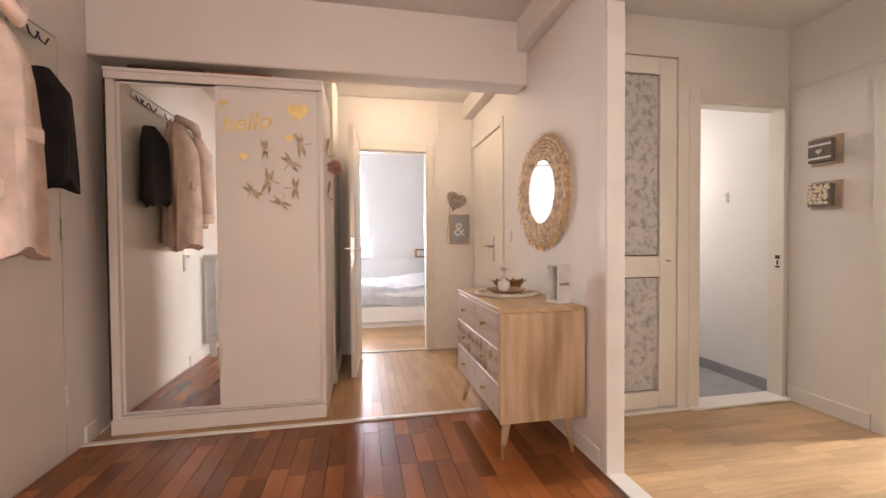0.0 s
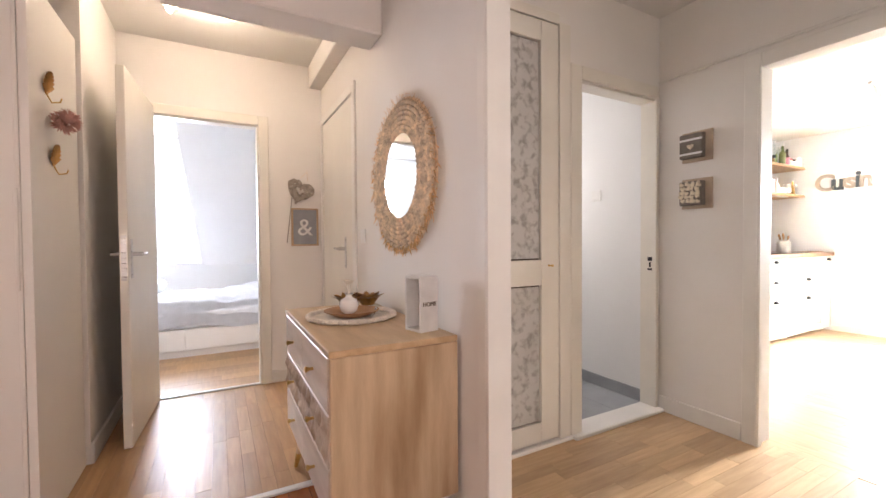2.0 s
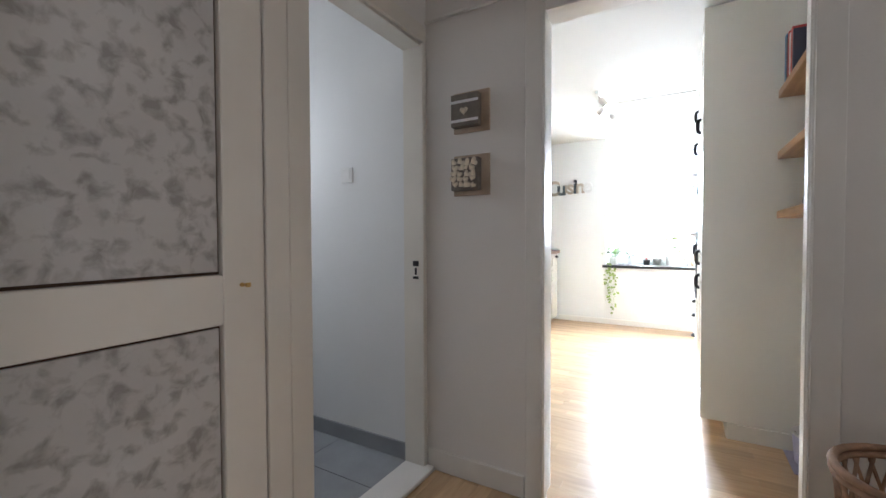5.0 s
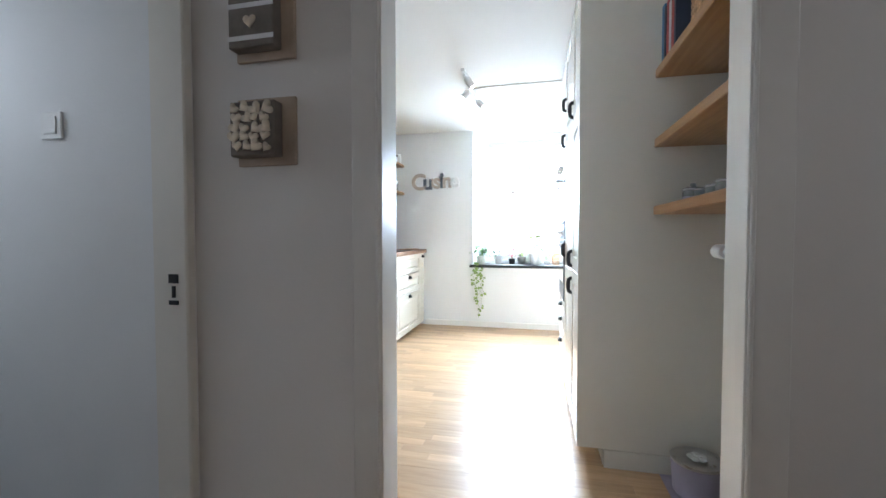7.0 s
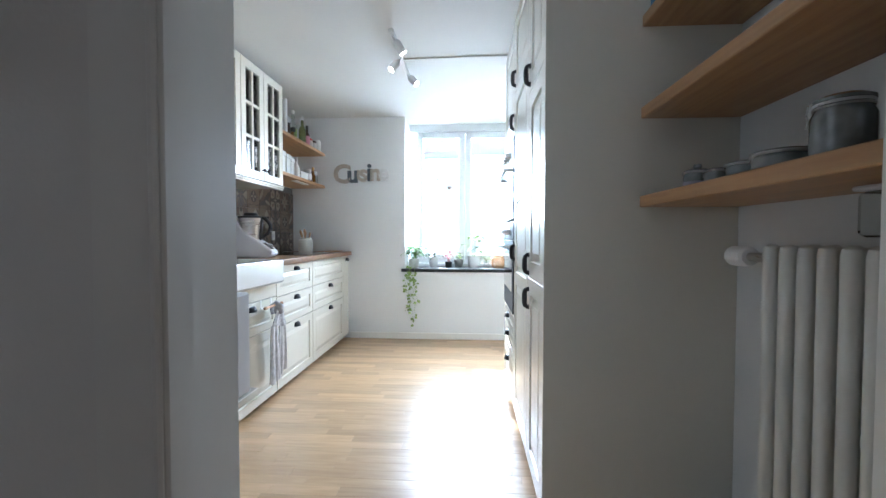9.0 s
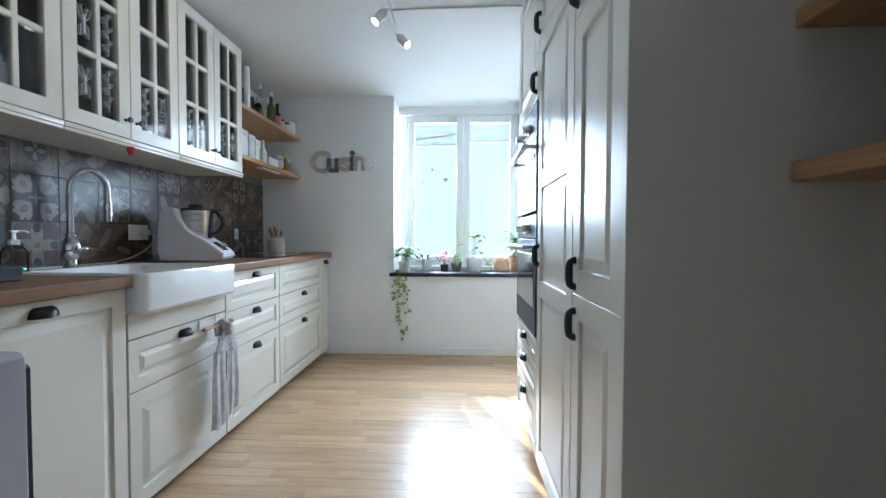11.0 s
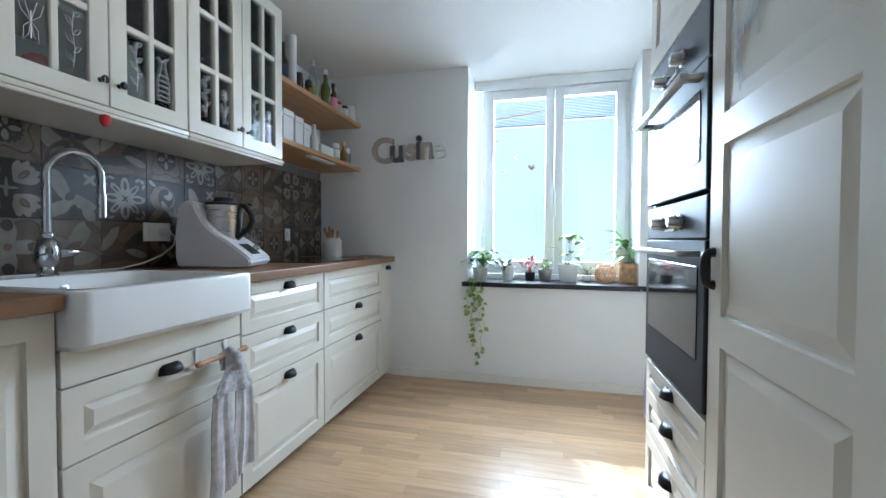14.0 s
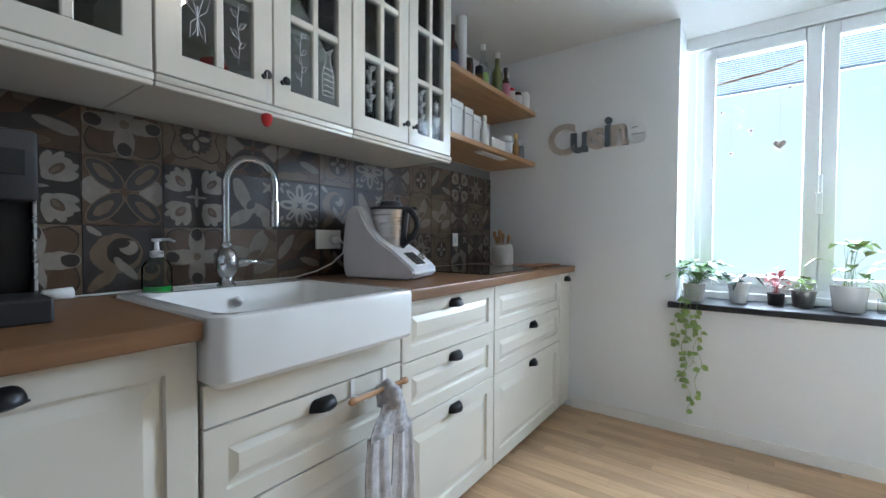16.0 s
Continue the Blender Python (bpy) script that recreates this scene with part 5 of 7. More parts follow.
bm.faces.new(bm.verts[:q][::-1])
bm.faces.new(bm.verts[q:])
bmesh.ops.recalc_face_normals(bm, faces=bm.faces)
bmesh.ops.bevel(bm, geom=bm.edges[:], offset=0.008, segments=3, affect="EDGES")
part("housing", bm, M["plastic_grey"], fp, smooth=True)
bm = bmesh.new()
lathe(bm, [(0.05, 0.082), (0.062, 0.11), (0.08, 0.272), (0.084, 0.278)], 32, (0.004, 0, 0))
part("bowl", bm, M["steel"], fp, "brushed steel mixing bowl", True)
bm = bmesh.new()
lathe(bm, [(0.088, 0.276), (0.087, 0.287), (0.05, 0.292), (0.044, 0.31), (0.036, 0.314)], 28, (0.004, 0, 0))
box(bm, 0.05, 0.13, -0.02, 0.02, 0.276, 0.288, bev=0.004)
part("lid", bm, M["soft_black"], fp, "black bowl lid", True)
bm = bmesh.new()
tube(bm, [(0.082, 0, 0.28), (0.115, 0, 0.27), (0.142, 0, 0.235), (0.147, 0, 0.205), (0.125, 0, 0.17), (0.07, 0, 0.13)], [0.013, 0.013, 0.013, 0.013, 0.012, 0.011], 12)
tube(bm, [(0.08, 0, 0.276), (0.066, 0, 0.13)], [0.017, 0.014], 12)
part("jug_handle", bm, M["soft_black"], fp, "black jug handle", True).matrix_basis = pose(0, 0, 0, 0, 0, -12)
bezel = part("control_bezel", boxes((-0.045, 0.045, -0.075, 0.06, 0.0, 0.005), bev=0.002), M["plastic_white"], fp)
bezel.matrix_basis = pose(0.122, 0.0, 0.0765, 0, 36, 0)
scr = part("control_screen", boxes((-0.038, 0.038, -0.066, 0.03, 0.0052, 0.0075), bev=0.0008), M["screen"], fp, "dark touch screen")
scr.matrix_basis = pose(0.122, 0.0, 0.0765, 0, 36, 0)
bm = bmesh.new()
lathe(bm, [(0.017, 0.0052), (0.016, 0.018), (0.014, 0.021)], 18, (0.0, 0.046, 0))
part("dial", bm, M["steel"], fp, "steel dial", True).matrix_basis = pose(0.122, 0.0, 0.0765, 0, 36, 0)

hob = thing("hob", "black glass induction hob flush on the worktop", "hob")
part("glass", boxes((5.86, 6.44, 3.04, 3.54, 0.9285, 0.934), bev=0.0015), M["ovenglass"], hob)
tray = tagged(part("tray", boxes((6.5, 6.85, 3.06, 3.2, 0.929, 0.937), bev=0.003), M["woodspoon"]), "thin dark wooden board on the worktop", "tray")
jar = thing("utensil_jar", "pale stoneware jar holding wooden kitchen utensils", "jar", m=pose(6.60, 3.36, 0.928))
bm = bmesh.new()
lathe(bm, [(0.062, 0), (0.07, 0.006), (0.071, 0.11), (0.064, 0.125), (0.058, 0.13), (0.062, 0.14), (0.058, 0.142), (0.055, 0.13), (0.05, 0.03)], 24)
part("pot", bm, M["stoneware"], jar, smooth=True)
for a, l, t in ((0.4, 0.19, 0.3), (2.6, 0.2, 0.4), (3.4, 0.21, 0.5), (1.2, 0.17, 0.35), (5.2, 0.18, 0.3)):
    bm = bmesh.new()
    dx, dy = math.cos(a) * t * 0.12, math.sin(a) * t * 0.12
    tube(bm, [(0, 0, 0.04), (dx, dy, l * 0.8), (dx * 1.2, dy * 1.2, l), (dx * 1.25, dy * 1.25, l + 0.02)], [0.005, 0.006, 0.013, 0.008], 8)
    part("utensil", bm, M["woodspoon"], jar, "wooden spoon", True)


def socket(x, z, w, n):
    s = thing("power_socket", "white plastic wall socket on the tiles", "socket", m=pose(x, 3.6012, z))
    part("plate", boxes((0, w, -0.009, 0, 0, 0.085), bev=0.002), M["plastic_white"], s)
    if n == 2:
        part("switch", boxes((0.018, 0.058, -0.0125, -0.0092, 0.018, 0.066), bev=0.001), M["plastic_white"], s)
    bm = bmesh.new()
    lathe(bm, [(0.021, -0.0095), (0.021, -0.011), (0.018, -0.011), (0.017, -0.0096)], 20, (w - 0.045, 0, 0.042), "y")
    part("outlet", bm, M["plastic_grey"], s)


socket(5.318, 1.05, 0.135, 2)
socket(6.37, 1.05, 0.055, 1)
bm = bmesh.new()
lathe(bm, [(0.017, -0.012), (0.017, -0.04), (0.01, -0.048)], 14, (5.412, 3.6, 1.092), "y")
tube(bm, [(5.412, 3.552, 1.092), (5.435, 3.545, 1.07), (5.43, 3.55, 1.03), (5.38, 3.565, 0.985), (5.3, 3.57, 0.955), (5.2, 3.575, 0.936), (5.0, 3.585, 0.934), (4.72, 3.59, 0.933), (4.6, 3.575, 0.933), (4.50, 3.56, 0.933)], 0.0035, 8)
tube(bm, [(4.5, 3.56, 0.945), (4.44, 3.55, 0.945)], [0.016, 0.014], 10)
tagged(part("power_cable", bm, M["plastic_white"], smooth=True), "white power cable with plug lying along the tiles", "cable")

# coffee machine
cm = thing("coffee_machine", "dark grey and steel coffee machine on the worktop", "coffee machine", m=pose(4.185, 3.235, 0.928))
part("housing", boxes((0.0, 0.2, 0.09, 0.36, 0.0, 0.38), (0.0, 0.2, 0.0, 0.36, 0.24, 0.38), bev=0.008, seg=2), M["soft_black"], cm)
part("side_panel", boxes((0.2005, 0.206, 0.06, 0.36, 0.03, 0.35), bev=0.002), M["steel"], cm, "steel side panel")
part("drip_tray", boxes((0.0, 0.21, -0.06, 0.09, 0.0, 0.05), bev=0.006, seg=2), M["soft_black"], cm)
part("display_bar", boxes((0.02, 0.18, -0.004, -0.0005, 0.29, 0.34), bev=0.001), M["ovenglass"], cm)


# towel and its bar
tb = thing("towel_bar", "wooden rod on two pale brackets hung over a drawer", "towel bar", m=pose(4.955, 2.99, 0.632))
for hx in (0.035, 0.165):
    part("hook", boxes((hx, hx + 0.016, -0.046, 0.008, 0.004, 0.0065), (hx, hx + 0.016, 0.0055, 0.008, 0.0065, 0.056), (hx, hx + 0.016, -0.05, -0.0465, 0.004, 0.014), bev=0.0008), M["plastic_white"], tb)
bm = bmesh.new()
lathe(bm, [(0.007, -0.012), (0.0105, -0.006), (0.0105, 0.008), (0.0075, 0.014), (0.0075, 0.2), (0.0105, 0.206), (0.0105, 0.22), (0.007, 0.226)], 14, (0, -0.045, 0.0145), "x")
part("bar", bm, M["woodspoon"], tb, "turned wooden rod", True)


def cloth(name, cx, cy, z0, z1, w0, w1, amp, seed, material, parent, along="x"):
    """A hanging fold of cloth with real ripples and thickness."""
    rng = random.Random(seed)
    bm = bmesh.new()
    nu, nv = 16, 18
    ph = [rng.uniform(0, 6.3) for _ in range(3)]
    rows = []
    for j in range(nv + 1):
        v = j / nv
        w = w0 + (w1 - w0) * v
        row = []
        for i in range(nu + 1):
            u = i / nu - 0.5
            d = amp * (0.35 + 0.65 * v) * (math.sin(u * 11 + ph[0]) + 0.4 * math.sin(u * 23 + ph[1] + v * 2))
            p = (cx + u * w + 0.012 * math.sin(v * 4 + ph[2]) * v, cy + d, z1 + (z0 - z1) * v + 0.008 * math.sin(u * 6 + ph[1]) * v)
            row.append(bm.verts.new(p if along == "x" else (cy + d, p[0] - cx + cx, p[2])))
        rows.append(row)
    for a, b in zip(rows, rows[1:]):
        for i in range(nu):
            bm.faces.new((a[i], a[i + 1], b[i + 1], b[i]))
    bmesh.ops.recalc_face_normals(bm, faces=bm.faces)
    bmesh.ops.solidify(bm, geom=bm.faces[:], thickness=0.004)
    return part(name, bm, material, parent, smooth=True)


tw = thing("kitchen_towel", "grey waffle kitchen towel with a patterned top, hanging from the bar", "towel")
cloth("towel_half", 5.035, 2.926, 0.165, 0.53, 0.075, 0.125, 0.006, 1, M["towel"], tw)
cloth("towel_half", 5.14, 2.93, 0.2, 0.53, 0.075, 0.12, 0.006, 2, M["towel"], tw)
cloth("towel_top", 5.087, 2.92, 0.515, 0.615, 0.085, 0.18, 0.004, 3, M["patterned"], tw)
bm = bmesh.new()
tube(bm, [(5.087, 2.926, 0.595), (5.089, 2.924, 0.64), (5.09, 2.944, 0.664), (5.09, 2.962, 0.64), (5.088, 2.955, 0.59)], [0.028, 0.03, 0.012, 0.024, 0.022], 12)
part("towel_loop", bm, M["patterned"], tw, smooth=True)

# strawberry ornament on a knob
so = thing("felt_strawberry", "small red felt strawberry hanging from a knob", "ornament", m=pose(4.852, 3.192, 1.435))
bm = bmesh.new()
lathe(bm, [(0.004, -0.02), (0.012, -0.012), (0.016, 0.004), (0.014, 0.014), (0.005, 0.018)], 14)
part("berry", bm, M["red"], so, smooth=True)
bm = bmesh.new()
tube(bm, [(0, 0, 0.016), (0.002, 0, 0.06), (0, -0.002, 0.135)], 0.001, 6)
part("thread", bm, M["paper"], so)

# wooden letters
cz = 1.69
for ch, y, s, mt, dz in (("C", 3.06, 0.27, "letter_beige", -0.005), ("u", 2.945, 0.25, "letter_dark", 0.0), ("i", 2.885, 0.14, "letter_beige", 0.03), ("s", 2.83, 0.25, "letter_beige", 0.01), ("i", 2.768, 0.26, "letter_dark", 0.015), ("n", 2.705, 0.25, "letter_beige", 0.015), ("e", 2.615, 0.25, "letter_white", 0.02)):
    o = text_mesh("wall_letter", ch, s, 0.02, M[mt], pose(6.854, y, cz + dz - 0.025, 0, 0, -90), bold=0.006)
    tagged(o, "painted wooden letter " + ch + " of a word on the kitchen wall", "letter", "wooden word letters")


# bottles, boxes and jars on the shelves
for key in ("bottleglass", "greenglass"):
    M[key].node_tree.nodes["Fresnel"].inputs["IOR"].default_value = 1.12


def bottle(name, label, x, y, z, prof, material, cap=None, lab=None, cat="bottle"):
    t = thing(name, label, cat, m=pose(x, y, z))
    bm = bmesh.new()
    lathe(bm, prof, 16)
    part("body", bm, material, t, smooth=True)
    r, h = prof[-1]
    if cap:
        bm = bmesh.new()
        lathe(bm, [(r + 0.002, h - 0.02), (r + 0.003, h - 0.018), (r + 0.003, h + 0.012), (r, h + 0.014)], 14)
        part("cap", bm, cap, t, smooth=True)
    if lab:
        bm = bmesh.new()
        lathe(bm, [(prof[1][0] + 0.0008, lab[1]), (prof[1][0] + 0.0008, lab[2])], 16)
        part("label", bm, lab[0], t)
    return t


def tallb(r, h):
    return [(r * 0.95, 0), (r, 0.005), (r, h * 0.55), (r * 0.45, h * 0.72), (r * 0.38, h)]


def squat(r, h):
    return [(r * 0.95, 0), (r, 0.005), (r, h * 0.85), (r * 0.8, h)]


z = 1.9705
bottle("oil_bottle", "yellow oil bottle with a blue cap", 5.9, 3.34, z, tallb(0.036, 0.27), M["amber"], M["blue"])
bottle("sauce_bottle", "dark bottle with printed label", 5.96, 3.32, z, tallb(0.03, 0.22), M["brownglass"], M["soft_black"], (M["darkbook"], 0.02, 0.1))
bottle("kitchen_roll_tube", "tall white cardboard tube", 6.03, 3.31, z, [(0.026, 0), (0.027, 0.002), (0.027, 0.3), (0.026, 0.302)], M["paper"], cat="tube")
bottle("spice_jar", "small dark spice jar", 6.13, 3.33, z, squat(0.028, 0.11), M["brownglass"], M["soft_black"], cat="jar")
bottle("spice_jar", "small glass spice jar with dark lid", 6.21, 3.31, z, squat(0.024, 0.09), M["bottleglass"], M["soft_black"], cat="jar")
bottle("spice_jar", "small amber spice jar", 6.27, 3.35, z, squat(0.024, 0.1), M["amber"], M["soft_black"], cat="jar")
bottle("spirit_bottle", "clear glass bottle with white cap and green label", 6.37, 3.38, z, tallb(0.034, 0.29), M["bottleglass"], M["plastic_white"], (M["leaf_light"], 0.03, 0.13))
bottle("syrup_bottle", "green glass bottle with white cap", 6.44, 3.32, z, tallb(0.034, 0.25), M["olive"], M["plastic_white"])
bottle("vinegar_bottle", "bottle with a pink label", 6.53, 3.31, z, tallb(0.028, 0.19), M["brownglass"], M["soft_black"], (M["pink"], 0.01, 0.1))
bottle("spirit_bottle", "clear glass bottle with a white cap", 6.58, 3.42, z, tallb(0.034, 0.25), M["bottleglass"], M["plastic_white"])
bottle("jam_jar", "small jam jar with red lid", 6.6, 3.31, z, squat(0.03, 0.08), M["stoneware"], M["red"], cat="jar")
bottle("sauce_bottle", "brown bottle with white cap", 6.68, 3.38, z, tallb(0.032, 0.22), M["brownglass"], M["plastic_white"])
bottle("jam_jar", "small jar with dark lid", 6.68, 3.3, z, squat(0.028, 0.075), M["paper"], M["brownglass"], cat="jar")
bottle("white_tin", "white tin with a round printed mark", 6.79, 3.31, z, squat(0.042, 0.12), M["plastic_white"], cat="tin")
z = 1.6285
for k, (x, w, h) in enumerate(((5.85, 0.07, 0.17), (5.93, 0.1, 0.19), (6.05, 0.08, 0.18), (6.14, 0.07, 0.16))):
    bx = thing("storage_box", "white cardboard storage box on the oak shelf", "box", "white storage boxes", pose(x, 3.3, z))
    part("box_body", boxes((0, w, 0, 0.22, 0, h - 0.035), bev=0.002), M["paper"], bx)
    part("box_lid", boxes((-0.003, w + 0.003, -0.003, 0.223, h - 0.034, h), bev=0.002), M["paper"], bx)
tub = thing("food_tub", "low white food tub", "box", m=pose(6.33, 3.29, z))
part("tub", boxes((0, 0.17, 0, 0.11, 0, 0.075), bev=0.006, seg=2), M["plastic_white"], tub)
bottle("spray_bottle", "white and grey spray bottle", 6.27, 3.31, z, tallb(0.03, 0.17), M["plastic_white"], M["plastic_grey"])
bottle("herb_jar", "glass jar with white label and lid", 6.56, 3.32, z, squat(0.042, 0.11), M["bottleglass"], M["plastic_white"], (M["paper"], 0.02, 0.08), cat="jar")
bottle("oil_bottle", "small bottle of yellow oil", 6.68, 3.31, z, tallb(0.026, 0.15), M["amber"], M["brass"])
bottle("clip_jar", "glass clip-top jar on the shelf", 6.77, 3.33, z, squat(0.032, 0.12), M["bottleglass"], M["steel"], cat="jar")
us = tagged(part("shelf_light", boxes((6.2, 6.5, 3.28, 3.33, 1.589, 1.598), bev=0.003), M["plastic_white"]), "flat white lamp strip under the oak shelf", "lamp")
# alcove shelves
M["jarglass"] = mat("pale_grey_jar_glass", (0.26, 0.28, 0.28), 0.12, var=0.25, scale=14, spec=0.7, coat=0.6)


def clip_jar(name, label, x, y, r, h, base=None):
    """A clip-top jar: glass body, glass lid, rubber ring and a wire clip."""
    t = thing(name, label, "jar", "jars on the alcove shelf", pose(x, y, 1.2245))
    bm = bmesh.new()
    lathe(bm, [(r * 0.9, 0), (r, 0.008), (r, h * 0.68), (r * 0.86, h * 0.8), (r * 0.9, h * 0.84)], 24)
    part("body", bm, M["jarglass"], t, smooth=True)
    bm = bmesh.new()
    lathe(bm, [(r * 0.93, h * 0.845), (r * 0.93, h * 0.88)], 24)
    part("ring", bm, M["paper"], t, "pale rubber ring")
    bm = bmesh.new()
    lathe(bm, [(r * 0.95, h * 0.885), (r * 0.95, h * 0.93), (r * 0.7, h * 0.98), (r * 0.3, h)], 24)
    part("lid", bm, M["jarglass"], t, smooth=True)
    bm = bmesh.new()
    tube(bm, [(r * 0.5, r * 0.9, h * 0.9), (r * 0.75, r * 0.78, h * 0.78), (r * 0.95, r * 0.55, h * 0.7), (r * 0.85, r * 0.7, h * 0.6)], 0.0022, 6)
    tube(bm, [(r * 0.91 * math.cos(a), r * 0.91 * math.sin(a), h * 0.81) for a in [0.3142 * k for k in range(21)]], 0.002, 6)
    part("clip", bm, M["steel"], t, smooth=True)
    if base:
        bm = bmesh.new()
        lathe(bm, [(r * 1.01, 0.006), (r * 1.01, h * 0.4)], 24)
        part("contents", bm, base, t)
    return t


sj = clip_jar("sugar_jar", "small ribbed glass jar with a knobbed lid", 3.85, 1.02, 0.038, 0.066, M["lilac"])
bm = bmesh.new()
lathe(bm, [(0.006, 0.065), (0.012, 0.071), (0.01, 0.08)], 14)
part("lid_knob", bm, M["jarglass"], sj, smooth=True)
clip_jar("clip_jar", "small low glass clip-top jar", 3.765, 1.01, 0.034, 0.055)
clip_jar("clip_jar", "small low glass clip-top jar", 3.67, 1.0, 0.04, 0.058)
clip_jar("clip_jar", "low wide glass clip-top jar", 3.55, 0.99, 0.06, 0.062)
clip_jar("clip_jar", "tall glass clip-top storage jar", 3.40, 0.99, 0.05, 0.135)
bottle("demijohn", "large glass bottle with a white label", 3.22, 0.97, 1.2245, [(0.07, 0), (0.075, 0.01), (0.075, 0.18), (0.04, 0.24), (0.025, 0.255)], M["jarglass"], None, (M["paper"], 0.04, 0.11))
z = 1.5255
bottle("glass_bowl", "dark low bowl on the oak shelf", 3.72, 0.95, z, squat(0.07, 0.05), M["soft_black"], cat="bowl")
bottle("glass_bowl", "dark low bowl on the oak shelf", 3.55, 0.97, z, squat(0.08, 0.055), M["soft_black"], cat="bowl")
z = 1.8335
for k, (w, h, mt) in enumerate(((0.035, 0.26, "blue"), (0.02, 0.24, "darkbook"), (0.025, 0.25, "redbook"), (0.02, 0.23, "paper"), (0.03, 0.24, "redbook"), (0.02, 0.22, "darkbook"))):
    b = thing("cookbook", "upright cookbook on the top oak shelf", "book", "cookbooks on the shelf", pose(3.985 - k * 0.033 - w, 0.93, z))
    part("cover", boxes((0, 0.002, 0, 0.18, 0, h), (w - 0.002, w, 0, 0.18, 0, h), (0.002, w - 0.002, 0.178, 0.18, 0, h)), M[mt], b)
    part("pages", boxes((0.0022, w - 0.0022, 0.004, 0.1775, 0.003, h - 0.003)), M["paper"], b)
bk = thing("wicker_box", "woven wicker box beside the cookbooks", "basket", m=pose(3.56, 0.9, z))
bm = bmesh.new()
for i in range(7):
    for j in range(10):
        box(bm, j * 0.02, j * 0.02 + 0.018, 0.0 + (0.004 if (i + j) % 2 else 0), 0.17, i * 0.025, i * 0.025 + 0.022, bev=0.003)
ob = part("weave", bm, M["wicker"], bk)

# pet fountain, in the alcove
pf = thing("pet_fountain", "round lilac pet water fountain with a steel top and flower spout", "pet fountain", m=pose(3.88, 0.975, 0.0))
bm = bmesh.new()
lathe(bm, [(0.085, 0.0), (0.09, 0.005), (0.1, 0.13), (0.095, 0.14)], 28)
part("basin", bm, M["lilac"], pf, smooth=True)
bm = bmesh.new()
lathe(bm, [(0.1, 0.138), (0.103, 0.15), (0.09, 0.152), (0.07, 0.144), (0.02, 0.142)], 28)
part("steel_dish", bm, M["steel"], pf, "polished steel dish", True)
bm = bmesh.new()
for k in range(5):
    a = k * 1.2566
    lathe(bm, [(0.012, 0.148), (0.018, 0.155), (0.01, 0.163)], 10, (0.022 * math.cos(a), 0.022 * math.sin(a), 0))
lathe(bm, [(0.01, 0.14), (0.012, 0.168)], 10)
part("flower_spout", bm, M["plastic_white"], pf, "white flower-shaped spout", True)
tagged(part("pet_mat", boxes((3.74, 3.99, 0.86, 1.09, 0.0005, 0.005), bev=0.001), M["lilac"]), "thin lilac mat under the pet fountain", "mat")
# clear container between shelf and radiator
tubc = thing("plastic_container", "clear plastic container on the radiator", "container", m=pose(3.27, 0.93, 1.083))
part("tub", boxes((-0.1, 0.1, -0.06, 0.06, 0.0, 0.085), bev=0.012, seg=2), M["bottleglass"], tubc)
part("lid", boxes((-0.105, 0.105, -0.065, 0.065, 0.0855, 0.095), bev=0.004), M["plastic_grey"], tubc)
mw = thing("microwave", "black and steel microwave on a white wall shelf", "microwave", m=pose(3.13, 2.3, 0.665))
part("housing", boxes((0, 0.48, 0, 0.5, 0.0, 0.27), bev=0.006), M["plastic_grey"], mw)
part("door", boxes((0.4805, 0.495, 0.012, 0.36, 0.02, 0.25), bev=0.004), M["ovenglass"], mw)
part("control_panel", boxes((0.4805, 0.49, 0.365, 0.485, 0.02, 0.25), bev=0.003), M["soft_black"], mw)
ms = thing("wall_bracket_shelf", "white wall shelf carrying the microwave", "shelf")
part("board", boxes((3.1015, 3.64, 2.295, 2.93, 0.645, 0.6645), bev=0.002), M["cab"], ms)
part("bracket", boxes((3.1015, 3.4, 2.5, 2.52, 0.42, 0.6445), bev=0.002), M["cab"], ms)

# ceiling spots
cl = thing("spot_rail", "white ceiling rail with three swivelling spots", "ceiling light", m=pose(5.2, 2.19, 2.345))
part("rail", boxes((-0.16, 0.6, -0.014, 0.014, -0.022, 0.0), bev=0.003), M["plastic_white"], cl)
for k, (x, ax, az) in enumerate(((-0.1, 35, 200), (0.22, 40, 30), (0.5, 45, 160))):
    bm = bmesh.new()
    lathe(bm, [(0.006, -0.07), (0.006, 0.0)], 8)
    lathe(bm, [(0.024, -0.03), (0.026, -0.026), (0.026, 0.04), (0.018, 0.055)], 18, (0, 0, -0.085))
    sp = part("spot_head", bm, M["plastic_white"], cl, smooth=True)
    sp.matrix_basis = pose(x, 0, -0.022, ax, 0, az)
    bm = bmesh.new()
    lathe(bm, [(0.021, -0.1165), (0.021, -0.1155)], 16)
    part("lens", bm, M["spot_face"], sp, "lit lens")
bm = bmesh.new()
tube(bm, [(5.47, 2.18, 2.3435), (5.46, 1.9, 2.343), (5.45, 1.455, 2.343)], 0.006, 8)
tagged(part("ceiling_cable_duct", bm, M["plastic_white"]), "thin white cable duct across the kitchen ceiling", "cable duct")


